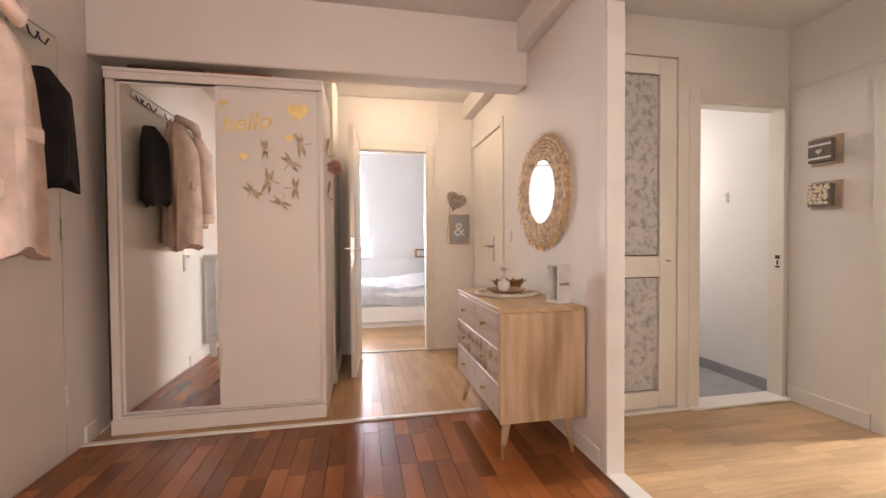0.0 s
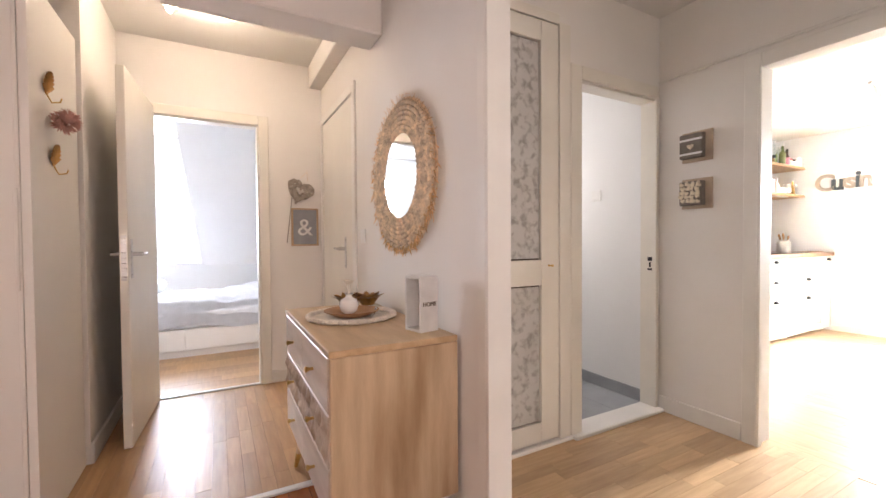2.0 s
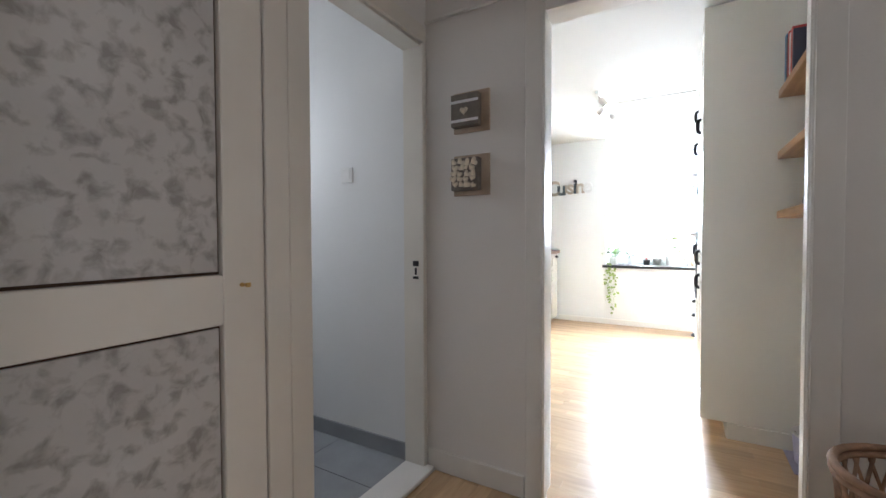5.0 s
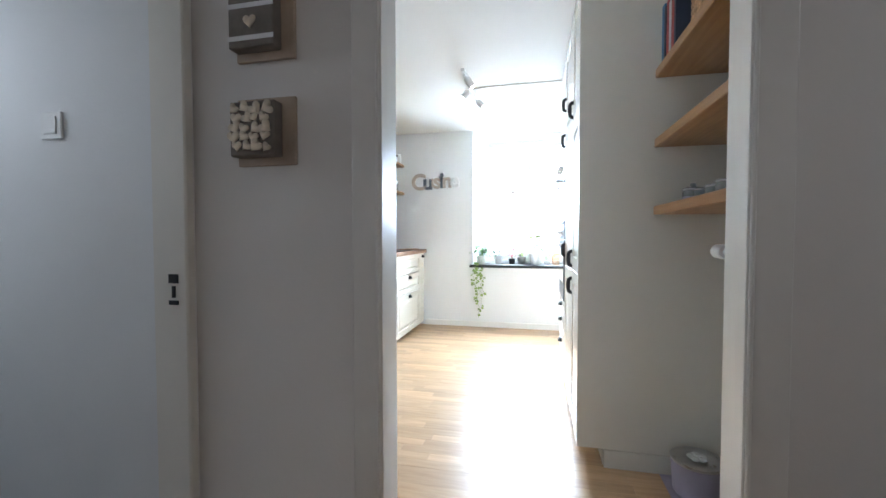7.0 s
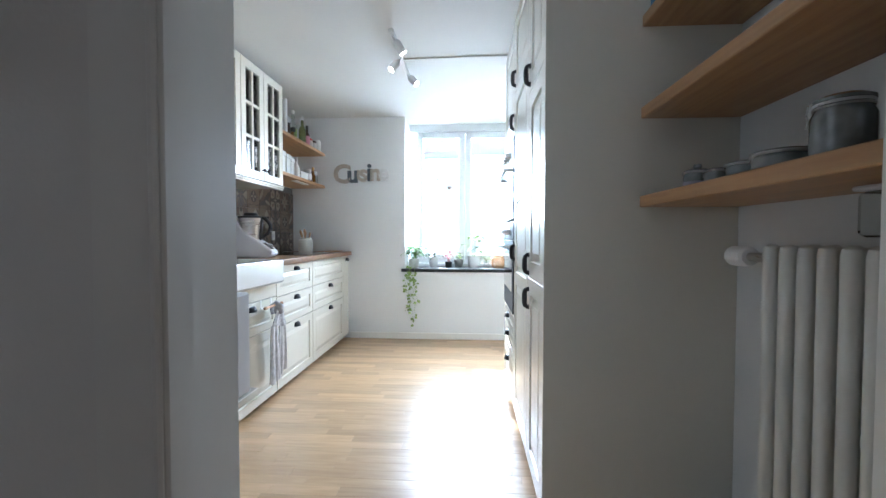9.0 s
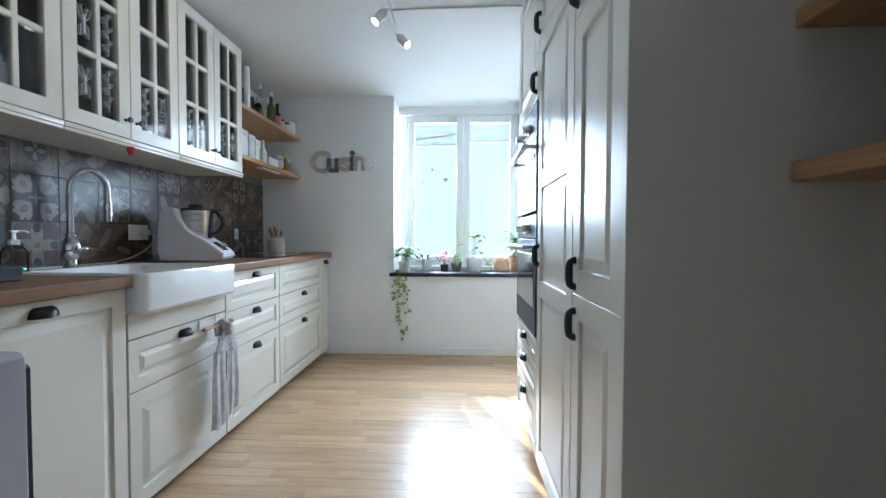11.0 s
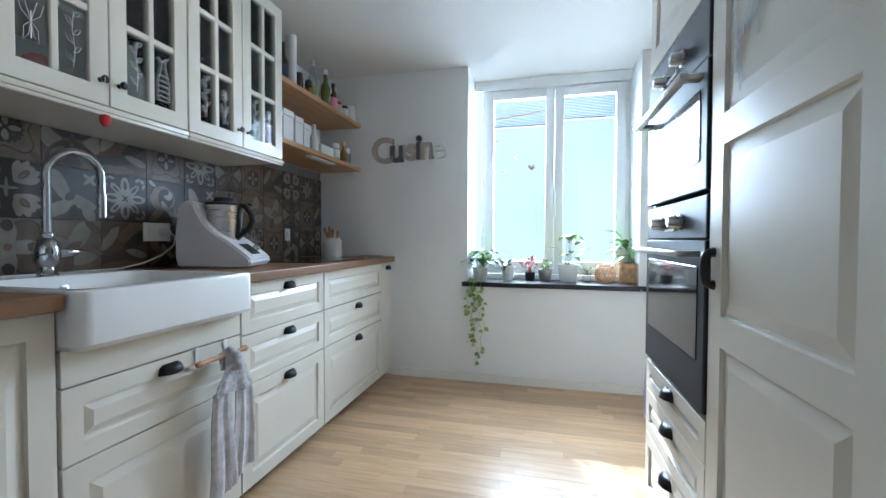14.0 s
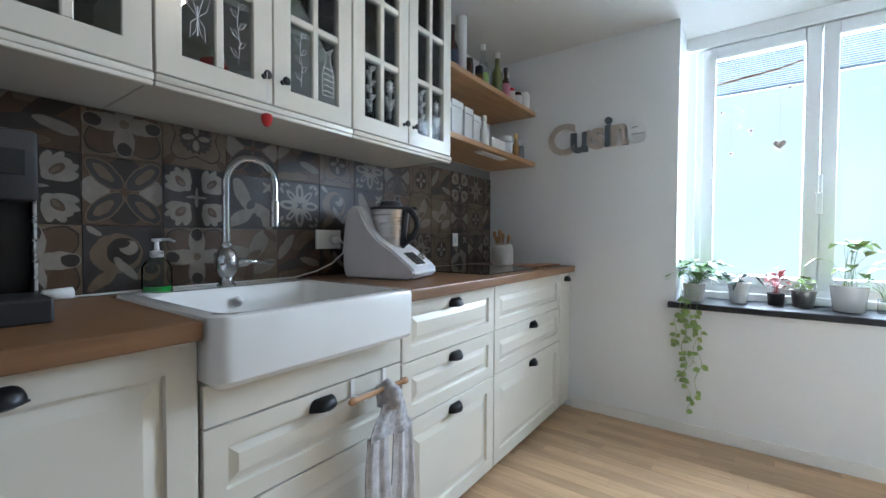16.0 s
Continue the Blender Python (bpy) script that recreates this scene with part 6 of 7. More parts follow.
# drawings and contents of the wall cabinets
def drawing(bm, cx, cz, w, h, kind, rng, y=3.2295):
    def line(pts, r=0.0011):
        tube(bm, [(cx + p[0] * w, y, cz + p[1] * h) for p in pts], r, 4)
    if kind == "branch":
        line([(0, -0.45), (0.06, -0.15), (-0.04, 0.15), (0.02, 0.45)])
        for k in range(6):
            s, z0 = (1 if k % 2 else -1), -0.35 + k * 0.14
            line([(0, z0), (s * 0.18, z0 + 0.03), (s * 0.3, z0 + 0.12), (s * 0.12, z0 + 0.1), (0, z0)])
    elif kind == "jar":
        line([(-0.3, -0.45), (0.3, -0.45), (0.32, -0.1), (0.12, 0.18), (0.12, 0.3), (-0.12, 0.3), (-0.12, 0.18), (-0.32, -0.1), (-0.3, -0.45)], 0.0012)
        for k in range(5):
            line([(-0.28, -0.38 + k * 0.1), (-0.15, -0.36 + k * 0.1), (0.28, -0.38 + k * 0.1)])
        line([(-0.3, 0.36), (-0.1, 0.3), (0.1, 0.36), (0.3, 0.42), (0.1, 0.3)])
    elif kind == "flower":
        line([(0, -0.45), (0.03, 0.0), (0, 0.15)])
        for k in range(8):
            a = k * 0.785
            line([(0, 0.2), (0.16 * math.cos(a), 0.2 + 0.09 * math.sin(a)), (0.26 * math.cos(a + 0.2), 0.2 + 0.14 * math.sin(a + 0.2)), (0, 0.2)])
        for s in (1, -1):
            line([(0, -0.3), (s * 0.25, -0.15), (s * 0.3, -0.02), (0.0, -0.2)])
    else:
        for s in (1, -1):
            line([(0, 0), (s * 0.3, 0.12), (s * 0.42, 0.3), (s * 0.2, 0.3), (0, 0)])
            line([(0, 0), (s * 0.22, -0.1), (s * 0.25, -0.3), (s * 0.08, -0.2), (0, 0)])
        line([(0, 0.15), (0, -0.25)], 0.002)


rng = random.Random(21)
plan = {1: ("dots", "dots"), 2: ("bee", "branch"), 3: ("branch", "jar"), 4: ("branch", "flower"), 5: ("branch", "flower")}
for dnum, kinds in plan.items():
    for col in (0, 1):
        for r in (0, 1):
            cx = 3.972 + 0.30625 * dnum + (0.1 if col == 0 else 0.206)
            cz2 = 1.457 + 0.035 + 0.058 + 0.113 + r * 0.227
            bm = bmesh.new()
            if kinds[0] == "dots" or (r == 1 and dnum >= 3):
                for k in range(26):
                    box(bm, *(lambda x, zz: (x, x + 0.0016, 3.2285, 3.2292, zz, zz + 0.0016))(cx + rng.uniform(-0.035, 0.035), cz2 + rng.uniform(-0.09, 0.09)))
            else:
                drawing(bm, cx, cz2, 0.075, 0.19, kinds[col], rng)
            tagged(part("glass_drawing", bm, M["chalk"], smooth=False), "white chalk-marker drawing on a cabinet pane", "drawing", "cabinet glass drawings")
for k in range(3):
    x0 = 3.972 + k * 0.6125
    for sh, zb in enumerate((1.507, 1.777, 2.037)):
        x = x0 + 0.07
        while x < x0 + 0.53:
            r, h = rng.uniform(0.03, 0.05), rng.uniform(0.08, 0.17)
            mt = rng.choice(("stoneware", "wicker", "bottleglass", "red", "paper", "brownglass", "plastic_white", "woodspoon"))
            bottle("stored_jar", "jar or cup kept behind the cabinet glass", x, 3.36 + rng.uniform(0, 0.08), zb, squat(r, h), M[mt], cat="jar")
            x += 2 * r + rng.uniform(0.015, 0.06)


# plants on the sill
def leaf(bm, p, d, up, l, w):
    """One folded leaf from p along d."""
    d, up = d.normalized(), up.normalized()
    s = d.cross(up).normalized()
    n = s.cross(d)
    mid = p + d * l * 0.5 + n * l * 0.08
    tip = p + d * l - n * l * 0.12
    vs = [bm.verts.new(v) for v in (p, p + d * l * 0.25 + s * w * 0.42 + n * w * 0.12, mid + s * w * 0.5 + n * w * 0.1, p + d * l * 0.8 + s * w * 0.25 - n * l * 0.02, tip, p + d * l * 0.8 - s * w * 0.25 - n * l * 0.02, mid - s * w * 0.5 + n * w * 0.1, p + d * l * 0.25 - s * w * 0.42 + n * w * 0.12, mid)]
    for a, b in ((0, 1), (1, 2), (2, 3), (3, 4), (4, 5), (5, 6), (6, 7), (7, 0)):
        bm.faces.new((vs[a], vs[b], vs[8]))


def pot_prof(r0, r1, h):
    return [(r0 * 0.96, 0), (r0, 0.004), (r1, h - 0.008), (r1 + 0.003, h - 0.006), (r1 + 0.003, h), (r1 - 0.004, h), (r1 - 0.006, h - 0.015)]


def plant(name, label, x, y, r0, r1, h, potmat, leafmat, n, ll, lw, spread, tall, seed, upright=0.6, group="plants on the window sill"):
    rng = random.Random(seed)
    t = thing(name, label, "potted plant", group, pose(x, y, 0.748))
    bm = bmesh.new()
    lathe(bm, pot_prof(r0, r1, h), 24)
    part("pot", bm, potmat, t, smooth=True)
    bm = bmesh.new()
    lathe(bm, [(r1 - 0.0065, h - 0.016), (r1 * 0.5, h - 0.012)], 18)
    part("soil", bm, M["soil"], t)
    bm, stem = bmesh.new(), bmesh.new()
    for k in range(n):
        a = rng.uniform(0, 6.283)
        rad, hh = rng.uniform(0.1, 1) * spread, rng.uniform(0.25, 1) * tall
        base = Vector((rng.uniform(-0.4, 0.4) * r1, rng.uniform(-0.4, 0.4) * r1, h - 0.014))
        end = Vector((math.cos(a) * rad, math.sin(a) * rad, h + hh))
        tube(stem, [base, base.lerp(end, 0.5) + Vector((0, 0, hh * 0.2)), end], 0.0012, 4)
        d = Vector((math.cos(a), math.sin(a), rng.uniform(-0.5, upright)))
        leaf(bm, end, d, Vector((0, 0, 1)), ll * rng.uniform(0.7, 1.2), lw * rng.uniform(0.75, 1.2))
    part("stems", stem, leafmat, t)
    part("leaves", bm, leafmat, t, smooth=False)
    return t


ivy = plant("trailing_plant", "pale pot with green leaves trailing long vines below the sill", 6.985, 2.31, 0.048, 0.058, 0.1, M["stoneware"], M["leaf"], 50, 0.085, 0.06, 0.13, 0.13, 31, 0.3)
rng = random.Random(8)
vine, vl = bmesh.new(), bmesh.new()
for dy, ln, sway in ((0.02, 0.52, 0.3), (-0.03, 0.6, -0.5), (0.05, 0.3, 0.9), (-0.0, 0.42, -0.9), (0.03, 0.4, 0.1)):
    pts = [Vector((0.0, dy * 0.5, 0.1)), Vector((-0.11, dy, 0.1)), Vector((-0.175, dy, 0.02)), Vector((-0.185, dy, -0.03))]
    steps = int(ln / 0.03)
    for k in range(1, steps + 1):
        f = k / steps
        pts.append(Vector((-0.185 + 0.03 * math.sin(f * 2.2), dy + sway * 0.1 * f * math.sin(f * 3 + 1) + 0.012 * math.sin(k * 1.1), -0.03 - ln * f)))
    tube(vine, pts, 0.0013, 5)
    for k, p in enumerate(pts[2:]):
        for s in (1, -1):
            if rng.random() < 0.5 - 0.28 * k / len(pts):
                leaf(vl, p, Vector((rng.uniform(-0.6, 0.1), s * rng.uniform(0.4, 1), rng.uniform(-0.9, 0.1))), Vector((-1, 0, 0.4)), rng.uniform(0.024, 0.044), rng.uniform(0.02, 0.034))
part("vine", vine, M["leaf_light"], ivy)
part("vine_leaves", vl, M["leaf_light"], ivy, smooth=False)
plant("orchid_pot", "white pot with dark strap leaves", 7.03, 2.10, 0.038, 0.055, 0.115, M["ceramic"], M["leaf_dark"], 9, 0.13, 0.035, 0.05, 0.05, 32, 0.3)
plant("small_red_plant", "black pot with pink leaves", 7.05, 1.935, 0.034, 0.038, 0.065, M["terra"], M["leaf_red"], 22, 0.06, 0.03, 0.04, 0.11, 33, 1.0)
plant("silver_pot_plant", "ribbed silvery pot with small green leaves", 7.06, 1.822, 0.042, 0.054, 0.09, M["tinpot"], M["leaf_light"], 12, 0.05, 0.035, 0.03, 0.07, 34, 0.8)
plant("tall_leaf_plant", "white ribbed pot with a tall green plant", 7.02, 1.655, 0.06, 0.072, 0.13, M["ceramic"], M["leaf_light"], 18, 0.09, 0.06, 0.08, 0.23, 35, 0.6)
plant("cutting_vase", "small clear vase with green cuttings", 7.05, 1.52, 0.03, 0.03, 0.07, M["bottleglass"], M["leaf"], 9, 0.05, 0.03, 0.06, 0.09, 36, 0.5)
plant("large_leaf_plant", "wide woven wooden pot with large green leaves", 7.03, 1.215, 0.088, 0.092, 0.15, M["wicker"], M["leaf"], 34, 0.17, 0.075, 0.09, 0.17, 38, 0.9)
wl = thing("wicker_lantern", "round woven wicker lantern on the sill", "lantern", m=pose(7.03, 1.395, 0.748))
bm = bmesh.new()
for i in range(18):
    a = i * 0.349
    for s in (1, -1):
        tube(bm, [(0.062 * math.cos(a + s * f * 1.2) * (0.85 + 0.3 * math.sin(math.pi * f)), 0.062 * math.sin(a + s * f * 1.2) * (0.85 + 0.3 * math.sin(math.pi * f)), 0.125 * f) for f in (0, 0.2, 0.4, 0.6, 0.8, 1)], 0.003, 5)
for zz in (0.002, 0.123):
    tube(bm, [(0.054 * math.cos(k * 0.3491), 0.054 * math.sin(k * 0.3491), zz + 0.002) for k in range(19)], 0.004, 6)
part("weave", bm, M["wicker"], wl, smooth=True)

# hanging hearts in the window
hg = thing("hanging_garland", "driftwood garland of small hanging hearts before the window", "garland")
bm = bmesh.new()
tube(bm, [(7.15, 2.235, 2.02), (7.15, 2.1, 2.035), (7.15, 1.95, 2.05), (7.15, 1.84, 2.075)], [0.004, 0.006, 0.005, 0.004], 8)
part("branch", bm, M["woodspoon"], hg, smooth=True)


def heart_points(s, n=20):
    return [(s * 0.0625 * 16 * math.sin(t) ** 3 / 1.6, s * 0.0625 * (13 * math.cos(t) - 5 * math.cos(2 * t) - 2 * math.cos(3 * t) - math.cos(4 * t)) / 1.6) for t in [2 * math.pi * k / n for k in range(n)]]


def heart(bm, at, s, depth, axis="x"):
    """A puffed heart; its face looks along the axis."""
    loop = heart_points(s)
    rings = []
    for f, d in ((0.75, -0.5), (1.0, -0.25), (1.0, 0.25), (0.75, 0.5)):
        rings.append([bm.verts.new(Vector(at) + (Vector((d * depth, u * f, v * f)) if axis == "x" else Vector((u * f, d * depth, v * f)))) for u, v in loop])
    for a, b in zip(rings, rings[1:]):
        for k in range(len(loop)):
            j = (k + 1) % len(loop)
            bm.faces.new((a[k], a[j], b[j], b[k]))
    bm.faces.new(rings[0][::-1])
    bm.faces.new(rings[-1])
    bmesh.ops.recalc_face_normals(bm, faces=bm.faces)


for y, z0, zh, s in ((2.2, 2.03, 1.86, 0.016), (2.15, 2.03, 1.62, 0.02), (2.06, 2.04, 1.74, 0.02), (1.93, 2.05, 1.66, 0.045), (1.89, 2.06, 1.95, 0.016)):
    bm = bmesh.new()
    tube(bm, [(7.15, y, z0), (7.15, y, zh)], 0.0008, 4)
    heart(bm, (7.15, y, zh - s * 0.6), s, 0.012)
    part("heart", bm, M["letter_beige"], hg, smooth=True)

# cloth and brush behind the oven tower
hc = thing("hanging_cloth", "lilac-grey cloth hanging beside the oven tower", "cloth")
cloth("cloth", 1.40, 5.59, 0.36, 0.58, 0.08, 0.12, 0.012, 9, M["lilac"], hc, "y")
bm = bmesh.new()
for pts in ([(6.8, 1.2, 0.73), (6.82, 1.16, 0.6), (6.84, 1.12, 0.4), (6.85, 1.08, 0.3)], [(6.81, 1.13, 0.72), (6.84, 1.12, 0.55), (6.85, 1.05, 0.45)]):
    tube(bm, pts, 0.0025, 6)
tagged(part("loose_cable", bm, M["plastic_grey"], smooth=True), "thin grey cable hanging below the sill", "cable")
bm = bmesh.new()
lathe(bm, [(0.085, 0.0), (0.095, 0.008), (0.08, 0.05), (0.074, 0.05), (0.07, 0.015)], 24, (6.3, 1.14, 0))
tagged(part("pet_bowl", bm, M["soft_black"], smooth=True), "small black bowl on the kitchen floor", "bowl")


# ---- hall and entry things ----
M.update(
    coat=mat("dusty_pink_wool", (0.76, 0.58, 0.48), 0.95, var=0.1, scale=10, bump=0.5, bscale=220),
    coat2=mat("beige_wool", (0.60, 0.47, 0.37), 0.95, var=0.1, scale=10, bump=0.5, bscale=220),
    blackcloth=mat("black_cloth", (0.02, 0.02, 0.022), 0.9, var=0.2, scale=14, bump=0.4, bscale=180),
    gold=mat("gold_foil", (0.83, 0.66, 0.3), 0.45, metal=0.6, var=0.1, scale=15),
    driedwood=mat("carved_beige_wood", (0.8, 0.7, 0.52), 0.6, var=0.12, scale=20, bump=0.3, bscale=80),
    slateboard=mat("grey_painted_board", (0.30, 0.31, 0.33), 0.7, var=0.08, scale=9),
    lightframe=mat("light_wood_frame", (0.52, 0.36, 0.23), 0.55, var=0.12, scale=10, stretch=(1, 1, 8)),
    twig=mat("grey_twigs", (0.42, 0.37, 0.32), 0.8, var=0.25, scale=30, bump=0.5, bscale=100, per_island=0.5),
    crochet=mat("white_crochet", (0.74, 0.68, 0.6), 0.9, var=0.08, scale=40, bump=0.8, bscale=200),
    dish=mat("terracotta_wood_plate", (0.42, 0.22, 0.1), 0.45, var=0.12, scale=14),
    shell=mat("gold_brown_shell", (0.48, 0.27, 0.09), 0.3, metal=0.5, var=0.25, scale=16),
    fluff=mat("pink_fur", (0.66, 0.38, 0.32), 0.95, var=0.15, scale=30, bump=0.8, bscale=150),
    picgrey=mat("dark_taupe_canvas", (0.2, 0.175, 0.15), 0.8, var=0.1, scale=30, bump=0.4, bscale=160),
    boardwood=mat("pale_picture_board", (0.5, 0.4, 0.3), 0.7, var=0.12, scale=12, stretch=(1, 8, 1)),
    cutheart=mat("cut_wood_heart", (0.74, 0.65, 0.5), 0.7, var=0.15, scale=30),
)


# round raffia mirror
def raffia_mirror():
    t = thing("raffia_mirror", "round mirror in a wide braided straw frame with a raffia fringe", "mirror", m=pose(1.229, 2.705, 1.40, 0, 0, -90))
    t.scale = (1.03, 1.0, 1.03)
    R0, R1 = 0.192, 0.34
    bm = bmesh.new()
    lathe(bm, [(R0 + 0.004, -0.008), (R0 + 0.004, -0.0175)], 48, axis="y")
    part("glass", bm, M["mirror"], t, "round mirror glass")
    bm = bmesh.new()
    lathe(bm, [(R1, -0.0005), (R1, -0.007)], 48, axis="y")
    part("backing", bm, M["rope"], t)
    rng = random.Random(4)
    k = 0
    for ring, r in enumerate((0.197, 0.215, 0.234, 0.254, 0.275, 0.297, 0.319)):
        bm = bmesh.new()
        n = int(2 * math.pi * r / 0.021)
        for i in range(n):
            a0 = 2 * math.pi * i / n
            a1 = a0 + 2 * math.pi / n * 1.25
            d = 0.006 * (1 if ring % 2 else -1)
            tube(bm, [((r - d) * math.cos(a0), -0.014, (r - d) * math.sin(a0)), (r * math.cos((a0 + a1) / 2), -0.017 - rng.uniform(0, 0.004), r * math.sin((a0 + a1) / 2)), ((r + d) * math.cos(a1), -0.014, (r + d) * math.sin(a1))], [0.006, 0.0095, 0.006], 6)
        part("braid", bm, M["rope"], t, smooth=True)["kind"] = "stuff"
    bm = bmesh.new()
    for i in range(620):
        a = rng.uniform(0, 2 * math.pi)
        r = rng.uniform(0.315, 0.335)
        l = rng.uniform(0.014, 0.036)
        b = a + rng.uniform(-0.12, 0.12)
        y0 = -rng.uniform(0.004, 0.03)
        p0, p1 = Vector((r * math.cos(a), y0, r * math.sin(a))), Vector(((r + l) * math.cos(b), y0 - rng.uniform(-0.01, 0.012), (r + l) * math.sin(b)))
        s = Vector((-math.sin(a), 0.3, math.cos(a))) * 0.0032
        vs = [bm.verts.new(v) for v in (p0 - s, p0 + s, p1 + s * 0.6, p1 - s * 0.6)]
        bm.faces.new(vs)
    part("fringe", bm, M["raffia"], t, "loose raffia fringe", False)["kind"] = "stuff"


raffia_mirror()

# on the chest
TOP = 0.7675
pm = thing("placemat", "round white crocheted placemat with a fluffy rim", "placemat", m=pose(0.985, 2.72, TOP))
bm = bmesh.new()
lathe(bm, [(0.175, 0.0), (0.178, 0.004), (0.0 + 0.02, 0.006)], 40)
part("mat", bm, M["crochet"], pm)
bm = bmesh.new()
rng = random.Random(2)
for i in range(60):
    a = i * 0.10472
    lathe(bm, [(0.008, 0.001), (0.016, 0.008), (0.012, 0.018), (0.004, 0.022)], 8, (0.18 * math.cos(a) + rng.uniform(-0.004, 0.004), 0.18 * math.sin(a) + rng.uniform(-0.004, 0.004), 0))
part("rim", bm, M["crochet"], pm, "fluffy white rim", True)
pl = thing("wooden_plate", "shallow reddish wooden plate on the placemat", "plate", m=pose(0.985, 2.72, TOP + 0.0065))
bm = bmesh.new()
lathe(bm, [(0.07, 0.0), (0.08, 0.004), (0.118, 0.022), (0.12, 0.026), (0.114, 0.026), (0.075, 0.01), (0.02, 0.009)], 36)
part("dish", bm, M["dish"], pl, smooth=True)
vs_ = thing("bud_vase", "small round white vase with dried white flowers", "vase", m=pose(0.975, 2.73, TOP + 0.016))
bm = bmesh.new()
lathe(bm, [(0.022, 0.0), (0.036, 0.012), (0.043, 0.035), (0.036, 0.06), (0.016, 0.072), (0.013, 0.08), (0.02, 0.088), (0.016, 0.087)], 24)
part("vase_body", bm, M["ceramic"], vs_, smooth=True)
bm = bmesh.new()
for a, l in ((0.3, 0.045), (2.4, 0.05), (4.4, 0.042)):
    p = Vector((0.012 * math.cos(a), 0.012 * math.sin(a), 0.085 + l))
    tube(bm, [(0, 0, 0.08), p * 0.9 + Vector((0, 0, 0.005)), p], 0.0015, 5)
    for k in range(9):
        b = k * 0.698
        leaf(bm, p, Vector((math.cos(b), math.sin(b), 0.7)), Vector((0, 0, 1)), 0.026, 0.016)
part("flowers", bm, M["crochet"], vs_, smooth=False)
bw = thing("shell_bowl", "small gold-brown bowl of petal-shaped pieces", "bowl", m=pose(1.06, 2.93, TOP))
bm = bmesh.new()
lathe(bm, [(0.03, 0.0), (0.04, 0.006), (0.045, 0.02), (0.03, 0.018)], 20)
for i in range(14):
    a = i * 0.4488
    d = Vector((math.cos(a), math.sin(a), 1.0 + 0.3 * (i % 2)))
    leaf(bm, Vector((0.042 * math.cos(a), 0.042 * math.sin(a), 0.012)), d, Vector((0, 0, 1)), 0.085, 0.05)
bmesh.ops.solidify(bm, geom=bm.faces[:], thickness=0.002)
part("petals", bm, M["shell"], bw, smooth=False)
bm = bmesh.new()
lathe(bm, [(0.1, 0.0), (0.105, 0.003), (0.05, 0.005)], 30, (1.09, 2.965, TOP))
bw.scale = (0.86, 0.86, 0.86)
bw.location = (1.14, 2.97, TOP + 0.0055)
copy_thing(bw, pose(1.045, 2.97, TOP + 0.0055, 0, 0, 20))
tagged(part("coaster", bm, M["crochet"]), "white round coaster under the bowl", "coaster")
bm = bmesh.new()
tube(bm, [(1.04, 2.60, TOP + 0.012), (1.07, 2.66, TOP + 0.02), (1.09, 2.7, TOP + 0.03)], [0.004, 0.003, 0.008], 8)
tagged(part("teaspoon", bm, M["steel"], smooth=True), "steel teaspoon lying on the placemat", "spoon")
hm = thing("home_sign", "white wooden box sign with dark letters HOME", "sign", m=pose(1.135, 2.34, TOP, 0, 0, 12))
hm.scale = (1.2, 1.2, 1.18)
part("front_board", boxes((-0.035, 0.035, -0.05, -0.042, 0.0, 0.172), bev=0.001), M["letter_white"], hm)
part("back_board", boxes((-0.035, 0.035, 0.022, 0.03, 0.0, 0.172), bev=0.001), M["letter_white"], hm)
part("rim", boxes((-0.035, 0.035, -0.0418, 0.0218, 0.164, 0.172), (-0.035, 0.035, -0.0418, 0.0218, 0.0, 0.008), (0.027, 0.035, -0.0418, 0.0218, 0.008, 0.164), bev=0.001), M["letter_white"], hm)
text_mesh("lettering", "HOME", 0.0185, 0.002, M["picgrey"], pose(0.0, -0.0512, 0.08), hm, "dark letters")

# wall things of the back hall
wh = thing("twig_heart", "grey twig heart hanging on the wall", "wall ornament", m=pose(1.05, 4.368, 1.5, 0, 20, 0))
rng = random.Random(14)
loop = heart_points(0.17, 40)
for q in range(9):
    bm = bmesh.new()
    f = 0.35 + 0.075 * q
    tube(bm, [(u * f + rng.uniform(-0.006, 0.006), -0.01 - 0.018 * rng.random() * (1 if q < 6 else 0.5), v * f + rng.uniform(-0.006, 0.006)) for u, v in loop] + [(loop[0][0] * f, -0.012, loop[0][1] * f)], 0.006, 5)
    part("twig_ring", bm, M["twig"], wh, smooth=True)
bm = bmesh.new()
tube(bm, [(-0.03, -0.008, 0.1), (0, -0.006, 0.165), (0.03, -0.008, 0.1)], 0.002, 5)
part("cord", bm, M["rope"], wh)
am = thing("ampersand_picture", "grey ampersand picture in a light wood frame", "picture", m=pose(1.087, 4.379, 1.215))
part("board", boxes((-0.09, 0.09, -0.012, -0.002, -0.138, 0.138)), M["slateboard"], am)
part("picture_frame", boxes((-0.104, -0.09, -0.022, -0.001, -0.15, 0.15), (0.09, 0.104, -0.022, -0.001, -0.15, 0.15), (-0.09, 0.09, -0.022, -0.001, 0.138, 0.15), (-0.09, 0.09, -0.022, -0.001, -0.15, -0.138), bev=0.002), M["lightframe"], am)
text_mesh("lettering", "&", 0.19, 0.002, M["letter_white"], pose(0.0, -0.0132, -0.065), am, "pale ampersand")
bm = bmesh.new()
tube(bm, [(1.0, 4.36, 1.55), (0.985, 4.362, 1.4), (0.95, 4.366, 1.09)], [0.003, 0.003, 0.004], 6)
tagged(part("hanging_stick", bm, M["twig"]), "thin stick hanging beside the picture", "wall ornament")


